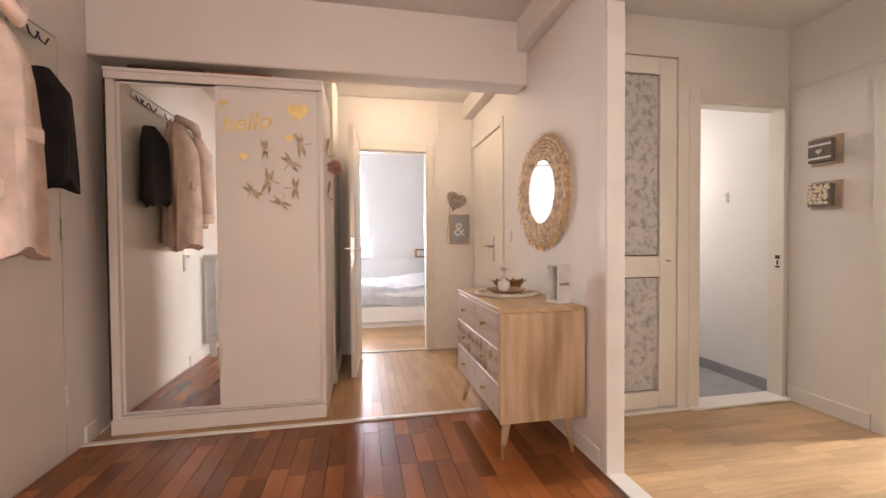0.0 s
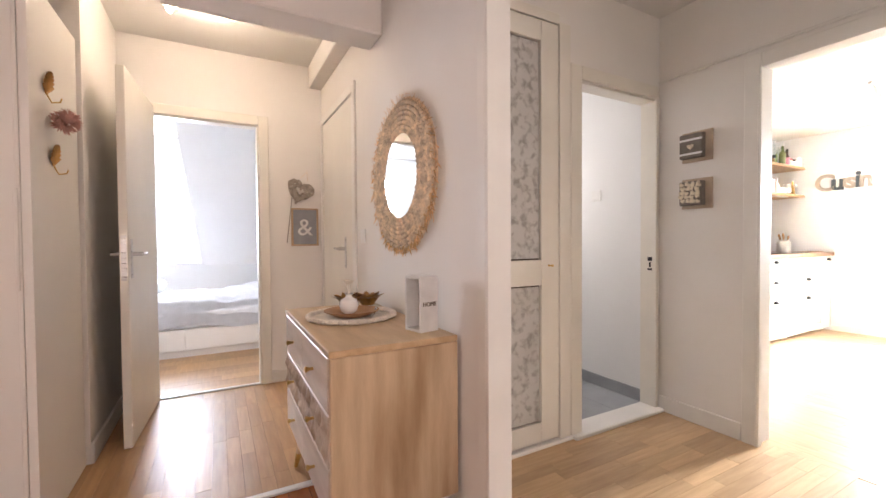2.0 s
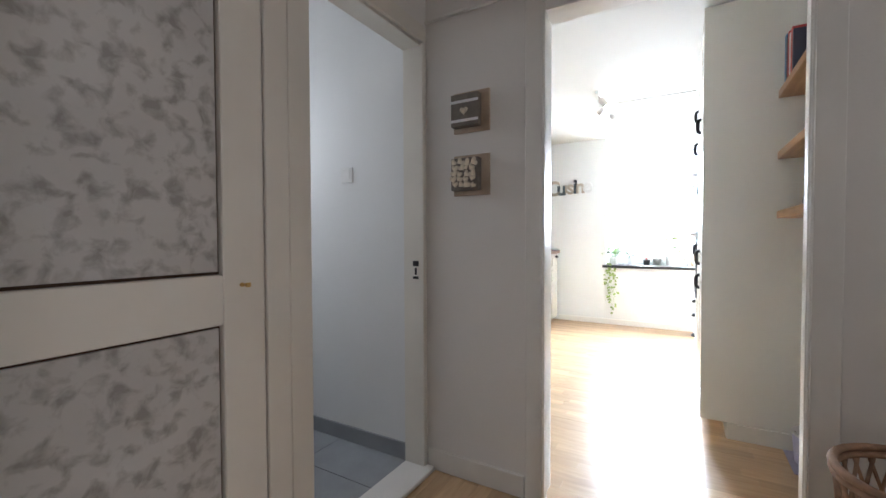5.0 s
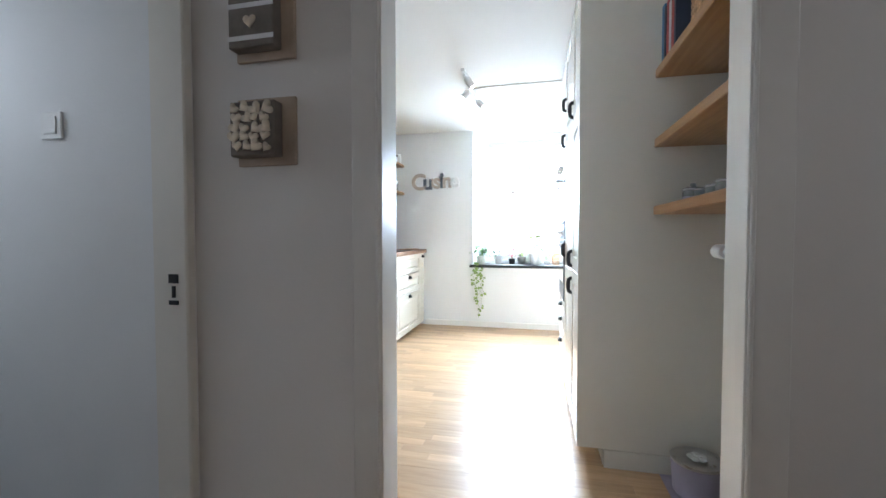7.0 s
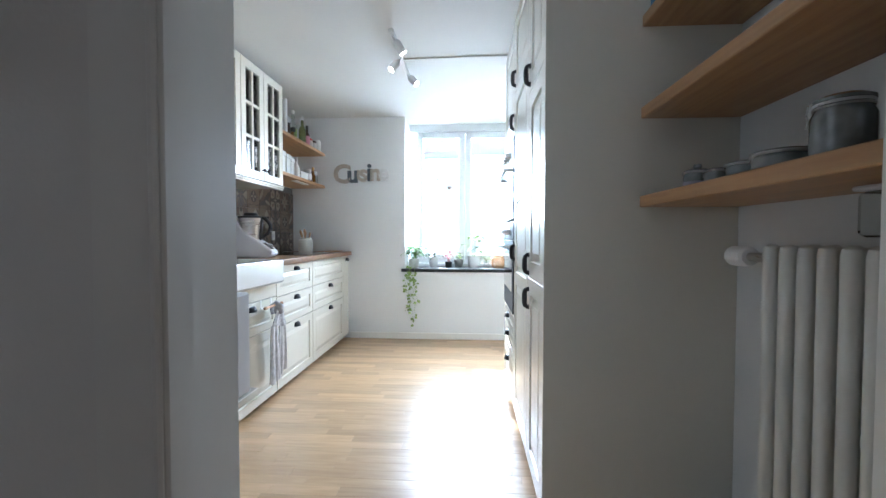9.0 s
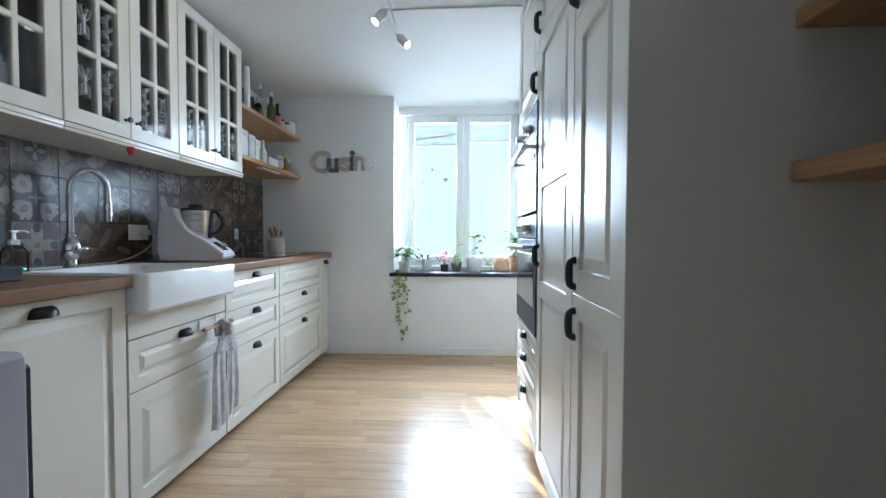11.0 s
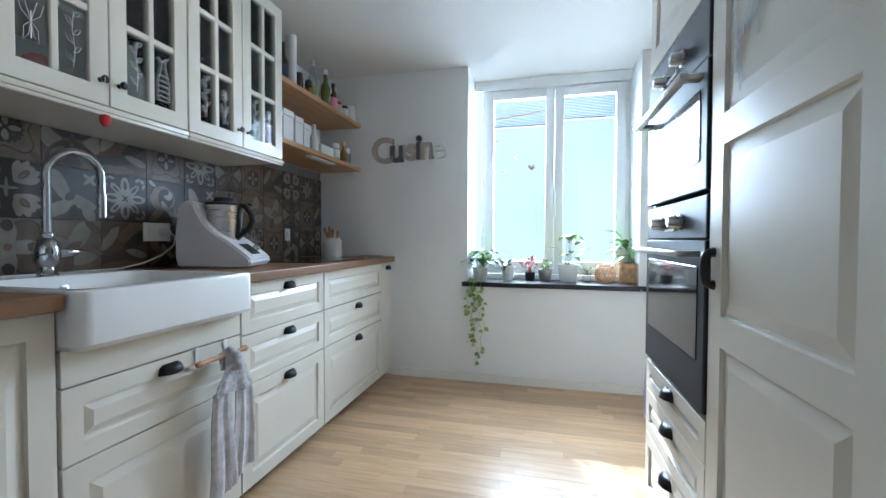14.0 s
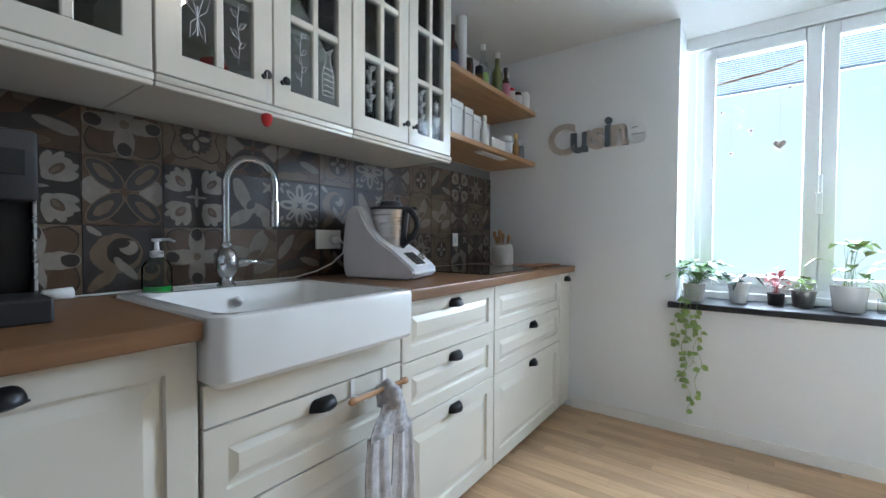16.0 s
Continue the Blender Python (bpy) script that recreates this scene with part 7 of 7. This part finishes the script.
def switch(x, y, z, rz, label="white plastic light switch on the wall"):
    s = thing("light_switch", label, "switch", "light switches", pose(x, y, z, 0, 0, rz))
    part("plate", boxes((-0.04, 0.04, -0.008, 0, -0.04, 0.04), bev=0.002), M["plastic_white"], s)
    part("rocker", boxes((-0.024, 0.024, -0.012, -0.0082, -0.026, 0.026), bev=0.0015), M["plastic_white"], s)


switch(1.2295, 3.3, 1.13, -90)
switch(2.9295, 3.06, 1.42, -90)
st = thing("strike_plate", "black metal strike plate on the door jamb", "strike plate")
part("upper_plate", boxes((2.9115, 2.9148, 2.605, 2.635, 0.96, 0.985)), M["black"], st)
part("lower_plate", boxes((2.9115, 2.9148, 2.605, 2.635, 0.9, 0.912), (2.9115, 2.9148, 2.615, 2.625, 0.92, 0.952)), M["black"], st)

# entry pictures
for k, zc in enumerate((1.645, 1.368)):
    p = thing("heart_picture", "small square canvas on a pale wooden board, decorated with hearts", "picture", "entry wall pictures", pose(2.9585, 2.342, zc, 0, 0, -90))
    part("board", boxes((-0.092, 0.082, -0.012, 0, -0.09, 0.088), bev=0.002), M["boardwood"], p)
    part("canvas", boxes((-0.066, 0.066, -0.05, -0.0125, -0.07, 0.07), bev=0.003), M["picgrey"], p).location = (-0.02, 0, 0)
    if k == 0:
        for zr in (0.03, -0.052):
            part("ribbon", boxes((-0.067, 0.067, -0.0512, -0.0502, zr, zr + 0.012)), M["paper"], p, "pale ribbon").location = (-0.02, 0, 0)
        bm = bmesh.new()
        heart(bm, (-0.02, -0.053, -0.005), 0.03, 0.005, "y")
        part("heart", bm, M["cutheart"], p, smooth=True)
    else:
        rng = random.Random(6)
        for i in range(4):
            for j in range(5):
                bm = bmesh.new()
                heart(bm, (0, 0, 0), 0.027, 0.008, "y")
                o = part("heart", bm, M["cutheart"], p, smooth=True)
                o.matrix_basis = pose(-0.066 + 0.0295 * i + rng.uniform(-0.006, 0.006), -0.0535, -0.046 + 0.0245 * j + rng.uniform(-0.004, 0.004), 0, rng.uniform(-70, 70), 0)
                o.scale = [rng.uniform(0.75, 1.15)] * 3


# wardrobe ornaments
def dragonfly(x, z, a, s):
    d = thing("dragonfly_ornament", "carved beige dragonfly stuck on the wardrobe door", "wall ornament", "dragonflies on the wardrobe", pose(x, 2.9685, z, 0, a, 0))
    d.scale = (s, s, s)
    bm = bmesh.new()
    tube(bm, [(0, -0.006, 0.03), (0, -0.007, 0.02), (0, -0.006, 0.0), (0, -0.005, -0.05)], [0.003, 0.005, 0.0035, 0.002], 8)
    part("body", bm, M["driedwood"], d, smooth=True)
    for sgn in (1, -1):
        for ang, l in ((0.3, 0.07), (-0.16, 0.066)):
            bm = bmesh.new()
            vec = Vector((sgn * math.cos(ang), -0.12, math.sin(ang)))
            leaf(bm, Vector((0, -0.005, 0.014 if ang > 0 else 0.006)), vec, Vector((0, -1, 0)), l * 1.1, 0.019)
            bmesh.ops.solidify(bm, geom=bm.faces[:], thickness=0.0015)
            part("wing", bm, M["driedwood"], d, smooth=False)


for x, z, a, s in ((-0.45, 1.66, -92, 0.85), (-0.24, 1.70, -98, 1.05), (-0.32, 1.58, 42, 1.0), (-0.43, 1.47, -80, 1.1), (-0.30, 1.43, 92, 1.0), (-0.54, 1.40, 38, 0.9), (-0.37, 1.35, -150, 0.9)):
    dragonfly(x, z, a, s)
text_mesh("lettering", "hello", 0.145, 0.001, M["gold"], pose(-0.565, 2.9678, 1.775, 0, -8, 0), slant=0.35, bold=0.001).name = "hello_lettering"
tagged(bpy.data.objects["hello_lettering"], "gold foil word hello on the wardrobe door", "lettering")
for x, z, s in ((-0.27, 1.9, 0.1), (-0.32, 1.74, 0.045), (-0.69, 1.93, 0.04), (-0.58, 1.62, 0.045)):
    bm = bmesh.new()
    heart(bm, (x, 2.968, z), s, 0.0008, "y")
    tagged(part("foil_heart", bm, M["gold"], smooth=False), "gold foil heart on the wardrobe door", "sticker", "gold foil hearts")
# shell hooks on the wardrobe side
for y, z in ((3.13, 1.735), (3.19, 1.46)):
    h = thing("shell_hook", "ribbed golden fan-shaped coat hook on the wardrobe side", "hook", "shell hooks", pose(-0.1175, y, z, 0, 0, 90))
    bm = bmesh.new()
    n = 22
    hub = [bm.verts.new((0, yy, -0.045)) for yy in (-0.004, -0.001)]
    rim = []
    for k in range(n + 1):
        a = math.pi * (0.1 + 0.8 * k / n)
        d = 0.006 if k % 2 else 0.0
        rim.append([bm.verts.new((0.05 * math.cos(a), yy - d - 0.012 * math.sin(a), -0.045 + 0.092 * math.sin(a))) for yy in (-0.006, -0.002)])
    for p, q in zip(rim, rim[1:]):
        bm.faces.new((hub[0], p[0], q[0]))
        bm.faces.new((hub[1], q[1], p[1]))
        bm.faces.new((p[0], p[1], q[1], q[0]))
    bmesh.ops.recalc_face_normals(bm, faces=bm.faces)
    part("shell", bm, M["shell"], h, smooth=False)
    bm = bmesh.new()
    tube(bm, [(0, -0.003, -0.03), (0, -0.008, -0.05), (0, -0.02, -0.075), (0, -0.045, -0.07), (0, -0.05, -0.055)], 0.0028, 8)
    part("hook", bm, M["brass"], h, smooth=True)
pp = thing("pompom", "fluffy pink pompom hanging from a hook", "pompom", m=pose(-0.066, 3.17, 1.60))
bm = bmesh.new()
rng = random.Random(3)
for i in range(420):
    v = Vector((rng.gauss(0, 1), rng.gauss(0, 1), rng.gauss(0, 1))).normalized()
    leaf(bm, v * 0.015, v, v.orthogonal(), rng.uniform(0.03, 0.042), 0.008)
part("fur", bm, M["fluff"], pp, smooth=False)


# coats on the hall door
def coat(name, label, y, zt, zb, w, depth, material, seed, sleeve=True):
    """A hanging coat: a closed, folded body with shoulders, collar and sleeve."""
    t = thing(name, label, "coat", "", pose(-1.35, y, 0))
    rng = random.Random(seed)
    ph = rng.uniform(0, 6)
    n, rows = 36, []
    bm = bmesh.new()
    for j in range(15):
        v = j / 14
        wd = w * (0.25 + 0.75 * min(1, v * 5)) * (0.9 + 0.2 * v)
        dp = depth * (0.5 + 0.5 * min(1, v * 4))
        z = zt + (zb - zt) * v - 0.03 * (1 - min(1, v * 4))
        ring = []
        for i in range(n):
            a = 2 * math.pi * i / n
            f = 1 + 0.15 * math.sin(a * 5 + ph + v * 1.5) * min(1, v * 2) + 0.08 * math.sin(a * 9 + ph + v * 3)
            ring.append(bm.verts.new((max(0.0, dp / 2 + dp / 2 * math.cos(a) * f), wd / 2 * math.sin(a) * f, z + 0.03 * v * v * math.sin(a * 3 + ph))))
        rows.append(ring)
    for a, b in zip(rows, rows[1:]):
        for i in range(n):
            k = (i + 1) % n
            bm.faces.new((a[i], a[k], b[k], b[i]))
    bm.faces.new(rows[0])
    bm.faces.new(rows[-1][::-1])
    bmesh.ops.recalc_face_normals(bm, faces=bm.faces)
    part("body", bm, material, t, smooth=True)
    if sleeve:
        bm = bmesh.new()
        s = -1
        tube(bm, [(depth * 0.7, s * w * 0.3, zt - 0.12), (depth * 0.95, s * w * 0.46, zt - 0.25), (depth * 1.0, s * w * 0.5, zt - 0.5), (depth * 1.0, s * w * 0.46, zt - 0.78)], [0.05, 0.065, 0.06, 0.055], 14)
        tube(bm, [(depth * 1.0, s * w * 0.46, zt - 0.74), (depth * 1.0, s * w * 0.455, zt - 0.8)], [0.062, 0.06], 14)
        part("sleeve", bm, material, t, smooth=True)
        bm = bmesh.new()
        tube(bm, [(depth * 0.4, -w * 0.15, zt - 0.02), (depth * 0.9, -w * 0.1, zt - 0.05), (depth * 1.05, 0.0, zt - 0.12), (depth * 0.9, w * 0.12, zt - 0.05), (depth * 0.4, w * 0.15, zt - 0.01)], 0.03, 10)
        part("collar", bm, material, t, smooth=True)
        part("pocket_flap", boxes((depth * 1.0, depth * 1.03, -0.02, w * 0.32, zt - 0.56, zt - 0.5), bev=0.006), material, t)
    return t


coat("pink_coat", "dusty pink wool coat hanging on the door hooks", 2.13, 2.06, 1.06, 0.38, 0.2, M["coat"], 1)
coat("beige_coat", "beige wool coat hanging on the door hooks", 1.98, 2.02, 1.1, 0.34, 0.11, M["coat2"], 2)
coat("black_bag", "black cloth bag hanging on the door hooks", 2.5, 1.93, 1.37, 0.21, 0.14, M["blackcloth"], 3, False)
hr = thing("hook_rack", "white over-door rack with black hooks", "coat rack")
part("rail", boxes((-1.372, -1.362, 1.78, 2.6, 2.06, 2.1), bev=0.002), M["plastic_white"], hr)
for y in (1.9, 2.15, 2.38, 2.5, 2.56):
    bm = bmesh.new()
    tube(bm, [(-1.362, y, 2.09), (-1.35, y, 2.05), (-1.33, y, 2.03), (-1.315, y, 2.06)], 0.004, 8)
    part("hook", bm, M["black"], hr, "black wire hook", True)
r2 = column_radiator("hall_radiator", 9, 0.055, 0.85, pose(-1.3, 0.95, 0.13, 0, 0, -90), "white enamelled column radiator in the hall")
# crate behind the chest
cr = thing("wooden_crate", "small whitewashed crate beside the chest", "crate", m=pose(0.92, 3.13, 0.0))
for z in (0.02, 0.14, 0.26):
    part("slat", boxes((-0.01, 0.0, 0.0, 0.24, z, z + 0.09), bev=0.002), M["mango_front"], cr)
    part("slat", boxes((0.0, 0.26, 0.0, 0.01, z, z + 0.09), bev=0.002), M["mango_front"], cr)
    part("slat", boxes((0.0, 0.26, 0.23, 0.24, z, z + 0.09), bev=0.002), M["mango_front"], cr)
part("bottom", boxes((0.0, 0.26, 0.01, 0.23, 0.0, 0.02)), M["mango_front"], cr)
# back hall spots on a short bar
bs = thing("ceiling_spot_bar", "white ceiling bar with two swivelling spots in the back hall", "ceiling light", m=pose(0.42, 3.74, 2.5, 0, 0, -28))
part("bar", boxes((-0.24, 0.24, -0.014, 0.014, -0.018, 0.0), bev=0.003), M["plastic_white"], bs)
hall_lens = mat("lit_hall_spot_lens", (1, 1, 1), 0.4, emit=((1.0, 0.75, 0.45), 6.0))
for hx, ax, az in ((-0.14, 50, 150), (0.17, 35, 30)):
    bm = bmesh.new()
    lathe(bm, [(0.005, -0.05), (0.005, 0.0)], 8)
    lathe(bm, [(0.022, -0.075), (0.026, -0.07), (0.024, -0.03), (0.014, -0.015)], 18)
    head = part("spot_head", bm, M["steel"], bs, smooth=True)
    head.matrix_basis = pose(hx, 0, -0.018, ax, 0, az)
    bm = bmesh.new()
    lathe(bm, [(0.02, -0.0765), (0.02, -0.0758)], 16)
    part("lens", bm, hall_lens, head, "lit lens")

# cane basket in the entry
cb = thing("cane_basket", "tall open-weave brown cane basket on the entry floor", "basket", m=pose(2.70, 1.035, 0.0))
cb.scale = (1.0, 1.0, 0.9)
bm = bmesh.new()
for i in range(26):
    a = i * 0.24166
    for s in (1, -1):
        tube(bm, [((0.125 + 0.045 * f) * math.cos(a + s * f * 0.9), (0.125 + 0.045 * f) * math.sin(a + s * f * 0.9), 0.01 + 0.55 * f) for f in (0, 0.2, 0.4, 0.6, 0.8, 1)], 0.005, 5)
part("weave", bm, M["cane"], cb, smooth=True)
for zz, r in ((0.01, 0.125), (0.2, 0.141), (0.4, 0.157), (0.555, 0.17), (0.575, 0.172)):
    bm = bmesh.new()
    tube(bm, [(r * math.cos(k * 0.1963), r * math.sin(k * 0.1963), zz) for k in range(33)], 0.011 if zz > 0.5 else 0.007, 8)
    part("hoop", bm, M["cane"], cb, smooth=True)
bm = bmesh.new()
lathe(bm, [(0.12, 0.005), (0.12, 0.015)], 24)
part("base", bm, M["cane"], cb)


# added windows with closed blinds, unseen behind the camera, where the fill lamps stand
def blind_window(name, x0, x1, z0, z1, y, label):
    w = tagged(thing(name, label, "window"), kind="structure")
    part("window_frame", boxes((x0, x0 + 0.05, y, y + 0.05, z0, z1), (x1 - 0.05, x1, y, y + 0.05, z0, z1), (x0 + 0.05, x1 - 0.05, y, y + 0.05, z0, z0 + 0.05), (x0 + 0.05, x1 - 0.05, y, y + 0.05, z1 - 0.05, z1), bev=0.003), M["pvc"], w)
    part("roller_blind", boxes((x0 + 0.05, x1 - 0.05, y + 0.01, y + 0.014, z0 + 0.05, z1 - 0.05)), M["linen"], w)


blind_window("window_2", -0.85, 1.05, 0.9, 2.3, -1.78, "added unseen hall window with a lowered roller blind")
# This entry window is added too.
blind_window("window_3", 1.7, 2.62, 1.0, 2.1, 0.12, "added unseen entry window with a lowered roller blind")

# ---- bedroom ----
bw_ = tagged(thing("window_4", "white bedroom casement window", "window"), kind="structure")
for a, b in ((-0.64, -0.211), (-0.209, 0.225)):
    part("sash", boxes((a, a + 0.06, 7.31, 7.35, 0.84, 2.06), (b - 0.06, b, 7.31, 7.35, 0.84, 2.06), (a + 0.06, b - 0.06, 7.31, 7.35, 0.84, 0.9), (a + 0.06, b - 0.06, 7.31, 7.35, 1.985, 2.06), bev=0.004), M["pvc"], bw_)
    part("pane", boxes((a + 0.055, b - 0.055, 7.33, 7.334, 0.895, 1.99)), M["glass"], bw_).visible_shadow = False
part("window_sill", boxes((-0.68, 0.27, 7.2, 7.31, 0.81, 0.84), bev=0.004), M["pvc"], bw_)
# sloped ceiling to the right of the dormer
bm = bmesh.new()
pts = [(0.29, 7.3, 0.79), (0.07, 6.4, 2.45), (0.07, 7.3, 2.45)]
A = [bm.verts.new(p) for p in pts]
B = [bm.verts.new((3.2, p[1], p[2])) for p in pts]
bm.faces.new(A)
bm.faces.new(B[::-1])
for i in range(3):
    j = (i + 1) % 3
    bm.faces.new((A[i], B[i], B[j], A[j]))
bmesh.ops.recalc_face_normals(bm, faces=bm.faces)
structure("wall_bedroom_slope", bm, M["kwall"], "sloping attic wall beside the bedroom window")
bed = thing("bed", "white bed with drawers in its base", "bed")
part("base", boxes((-1.0, 1.4, 5.53, 6.95, 0.06, 0.27), bev=0.006), M["ward"], bed)
part("foot_rail", boxes((-1.0, 1.4, 5.56, 6.93, 0.0, 0.06)), M["ward"], bed)
for a, b in ((-0.99, 0.18), (0.19, 1.39)):
    part("drawer", boxes((a, b, 5.522, 5.5295, 0.075, 0.26), bev=0.002), M["ward"], bed)
part("mattress", boxes((-0.98, 1.38, 5.55, 6.93, 0.27, 0.44), bev=0.03, seg=3), M["linen"], bed)
rng = random.Random(12)
bm = bmesh.new()
nx, ny = 44, 34
grid = []
for j in range(ny + 1):
    row = []
    for i in range(nx + 1):
        u, v = i / nx, j / ny
        x, y = -1.0 + 2.44 * u, 5.5 + 1.3 * v
        z = 0.52 + 0.05 * noise.noise((x * 2.2, y * 2.2, 0.3)) + 0.03 * noise.noise((x * 6, y * 6, 1.0)) + 0.09 * max(0, x - 0.5)
        if v < 0.12:
            z = 0.29 + (z - 0.29) * math.sin(v / 0.12 * math.pi / 2) + 0.03 * math.sin(x * 7) * (1 - v / 0.12)
            y += 0.03 * noise.noise((x * 4, 0, 2.0))
        row.append(bm.verts.new((x, y, z)))
    grid.append(row)
for a, b in zip(grid, grid[1:]):
    for i in range(nx):
        bm.faces.new((a[i], a[i + 1], b[i + 1], b[i]))
bmesh.ops.solidify(bm, geom=bm.faces[:], thickness=0.03)
dv = tagged(part("duvet", bm, M["linen"], smooth=True), "rumpled white duvet spread over the bed", "duvet")
pw = tagged(part("pillow", boxes((-0.55, -0.05, 6.2, 6.62, 0.55, 0.68), bev=0.055, seg=4), M["linen"], smooth=True), "white pillow lying on the bed", "pillow")
wsh = thing("bedside_shelf", "small wooden bedside box shelf on the wall", "shelf", m=pose(1.06, 6.62, 0.84))
part("box_shelf", boxes((-0.13, 0.13, 0, 0.16, 0, 0.02), (-0.13, -0.11, 0, 0.16, 0.02, 0.13), (0.11, 0.13, 0, 0.16, 0.02, 0.13), (-0.11, 0.11, 0, 0.16, 0.11, 0.13), bev=0.002), M["dish"], wsh)
part("clock", boxes((-0.05, 0.02, 0.03, 0.09, 0.0205, 0.08), bev=0.004), M["plastic_white"], wsh)

# ---- bathroom ----
vn = thing("vanity", "grey bathroom vanity with a white basin", "vanity", m=pose(2.15, 3.75, 0.02))
part("cabinet_body", boxes((0, 0.9, 0.05, 0.5, 0.1, 0.72), bev=0.004), M["slateboard"], vn)
part("basin", boxes((-0.01, 0.91, 0.03, 0.51, 0.721, 0.83), bev=0.015, seg=2), M["ceramic"], vn)
part("foot", boxes((0.02, 0.88, 0.1, 0.48, 0.0, 0.1)), M["soft_black"], vn)
bmr = thing("bathroom_mirror", "bathroom mirror with a dark lower shelf", "mirror", m=pose(2.15, 4.278, 1.1))
part("glass", boxes((0, 0.9, -0.012, -0.002, 0.12, 0.9)), M["mirror"], bmr)
part("shelf", boxes((0, 0.9, -0.1, -0.002, 0.0, 0.1), bev=0.003), M["soft_black"], bmr)


# ---- floors and ground, with their boards ----
def board_floor(name, label, x0, x1, y0, y1, w, lo, hi, along, board, rest, joint, near=None, gap=0.0012, seed=1):
    """Boards laid in staggered rows; those in the stretch `near` are parts, the others one joined mesh."""
    rng = random.Random(seed)
    base = structure(name, boxes((x0, x1, y0, y1, -0.1, -0.012)), joint, label, "floor")
    cache = {}
    rest_bm, count = bmesh.new(), 0
    a0, a1, b0, b1 = (x0, x1, y0, y1) if along == "x" else (y0, y1, x0, x1)
    row = b0
    while row < b1 - 0.005:
        rw = min(w, b1 - row)
        at = a0 - rng.uniform(0, hi)
        while at < a1:
            ln = rng.choice((lo, (lo + hi) / 2, hi, lo * 1.25))
            s, e = max(at, a0), min(at + ln, a1)
            at += ln
            if e - s < 0.01:
                continue
            u, v = (s + e) / 2, row + rw / 2
            cx, cy = (u, v) if along == "x" else (v, u)
            dims = (e - s - gap, rw - gap) if along == "x" else (rw - gap, e - s - gap)
            if near and near[0] <= cx <= near[1] and near[2] <= cy <= near[3] and count < 300:
                key = (round(dims[0], 3), round(dims[1], 3))
                if key not in cache:
                    bm = boxes((-dims[0] / 2, dims[0] / 2, -dims[1] / 2, dims[1] / 2, -0.012, 0.0))
                    top = [e2 for e2 in bm.edges if all(v2.co.z > -0.001 for v2 in e2.verts)]
                    bmesh.ops.bevel(bm, geom=top, offset=min(0.0008, gap * 0.6), segments=1, affect="EDGES")
                    cache[key] = mesh_of("board", bm, board, False)
                ob = new("board", cache[key])
                ob.parent = base
                ob.location = (cx, cy, rng.uniform(-0.0006, 0.0))
                count += 1
            else:
                z = rng.uniform(-0.0006, 0.0)
                vs = [rest_bm.verts.new((cx + sx * dims[0] / 2, cy + sy * dims[1] / 2, zz)) for zz in (-0.012, z) for sx, sy in ((-1, -1), (1, -1), (1, 1), (-1, 1))]
                for q in ((4, 5, 6, 7), (0, 1, 5, 4), (1, 2, 6, 5), (2, 3, 7, 6), (3, 0, 4, 7)):
                    rest_bm.faces.new([vs[k] for k in q])
        row += rw
    if rest_bm.faces:
        ob = part("boards_rest", rest_bm, rest, base, smooth=False)
        ob["kind"] = "stuff"
    return base


board_floor("floor_hall", "glossy reddish-brown wooden strip floor", -1.39, 1.23, -1.7, 2.84, 0.088, 0.3, 0.6, "y", M["darkwood"], M["dark_rest"], M["joint"], (-1.4, 1.3, 0.6, 2.84), gap=0.0018, seed=3)
board_floor("floor_back_hall", "glossy oak strip laminate floor, its colour holding the warm dim light", -1.39, 1.23, 2.84, 4.38, 0.065, 0.3, 0.62, "y", M["lam_h"], M["lam_h_rest"], M["lamjoint"], (-0.2, 1.23, 2.84, 4.38), seed=4, gap=0.0006)
board_floor("floor_entry", "pale oak strip laminate floor", 1.23, 3.03, 0.1, 2.59, 0.065, 0.3, 0.62, "x", M["lam"], M["lam_rest"], M["lamjoint"], (1.3, 3.03, 1.3, 2.6), seed=5, gap=0.0006)
board_floor("floor_kitchen", "pale oak strip laminate floor", 3.03, 6.866, 0.8, 3.61, 0.065, 0.3, 0.62, "y", M["lam_y"], M["lam_y_rest"], M["lamjoint"], (3.9, 6.9, 1.4, 3.02), seed=6, gap=0.0006)
board_floor("floor_bedroom", "pale oak laminate bedroom floor", -1.7, 3.2, 4.38, 7.4, 0.13, 0.6, 1.2, "x", M["lam_h"], M["lam_h_rest"], M["lamjoint"], seed=7, gap=0.0006)
fb = structure("floor_bath", boxes((1.36, 4.0, 2.59, 4.38, -0.1, 0.012)), M["grout"], "grey tiled bathroom floor", "floor")
for i in range(4):
    for j in range(4):
        ob = part("tile", boxes((-0.219, 0.219, -0.219, 0.219, 0, 0.006), bev=0.001), M["gtile"], fb)
        ob.location = (2.0 + i * 0.442, 2.9 + j * 0.442, 0.0125)
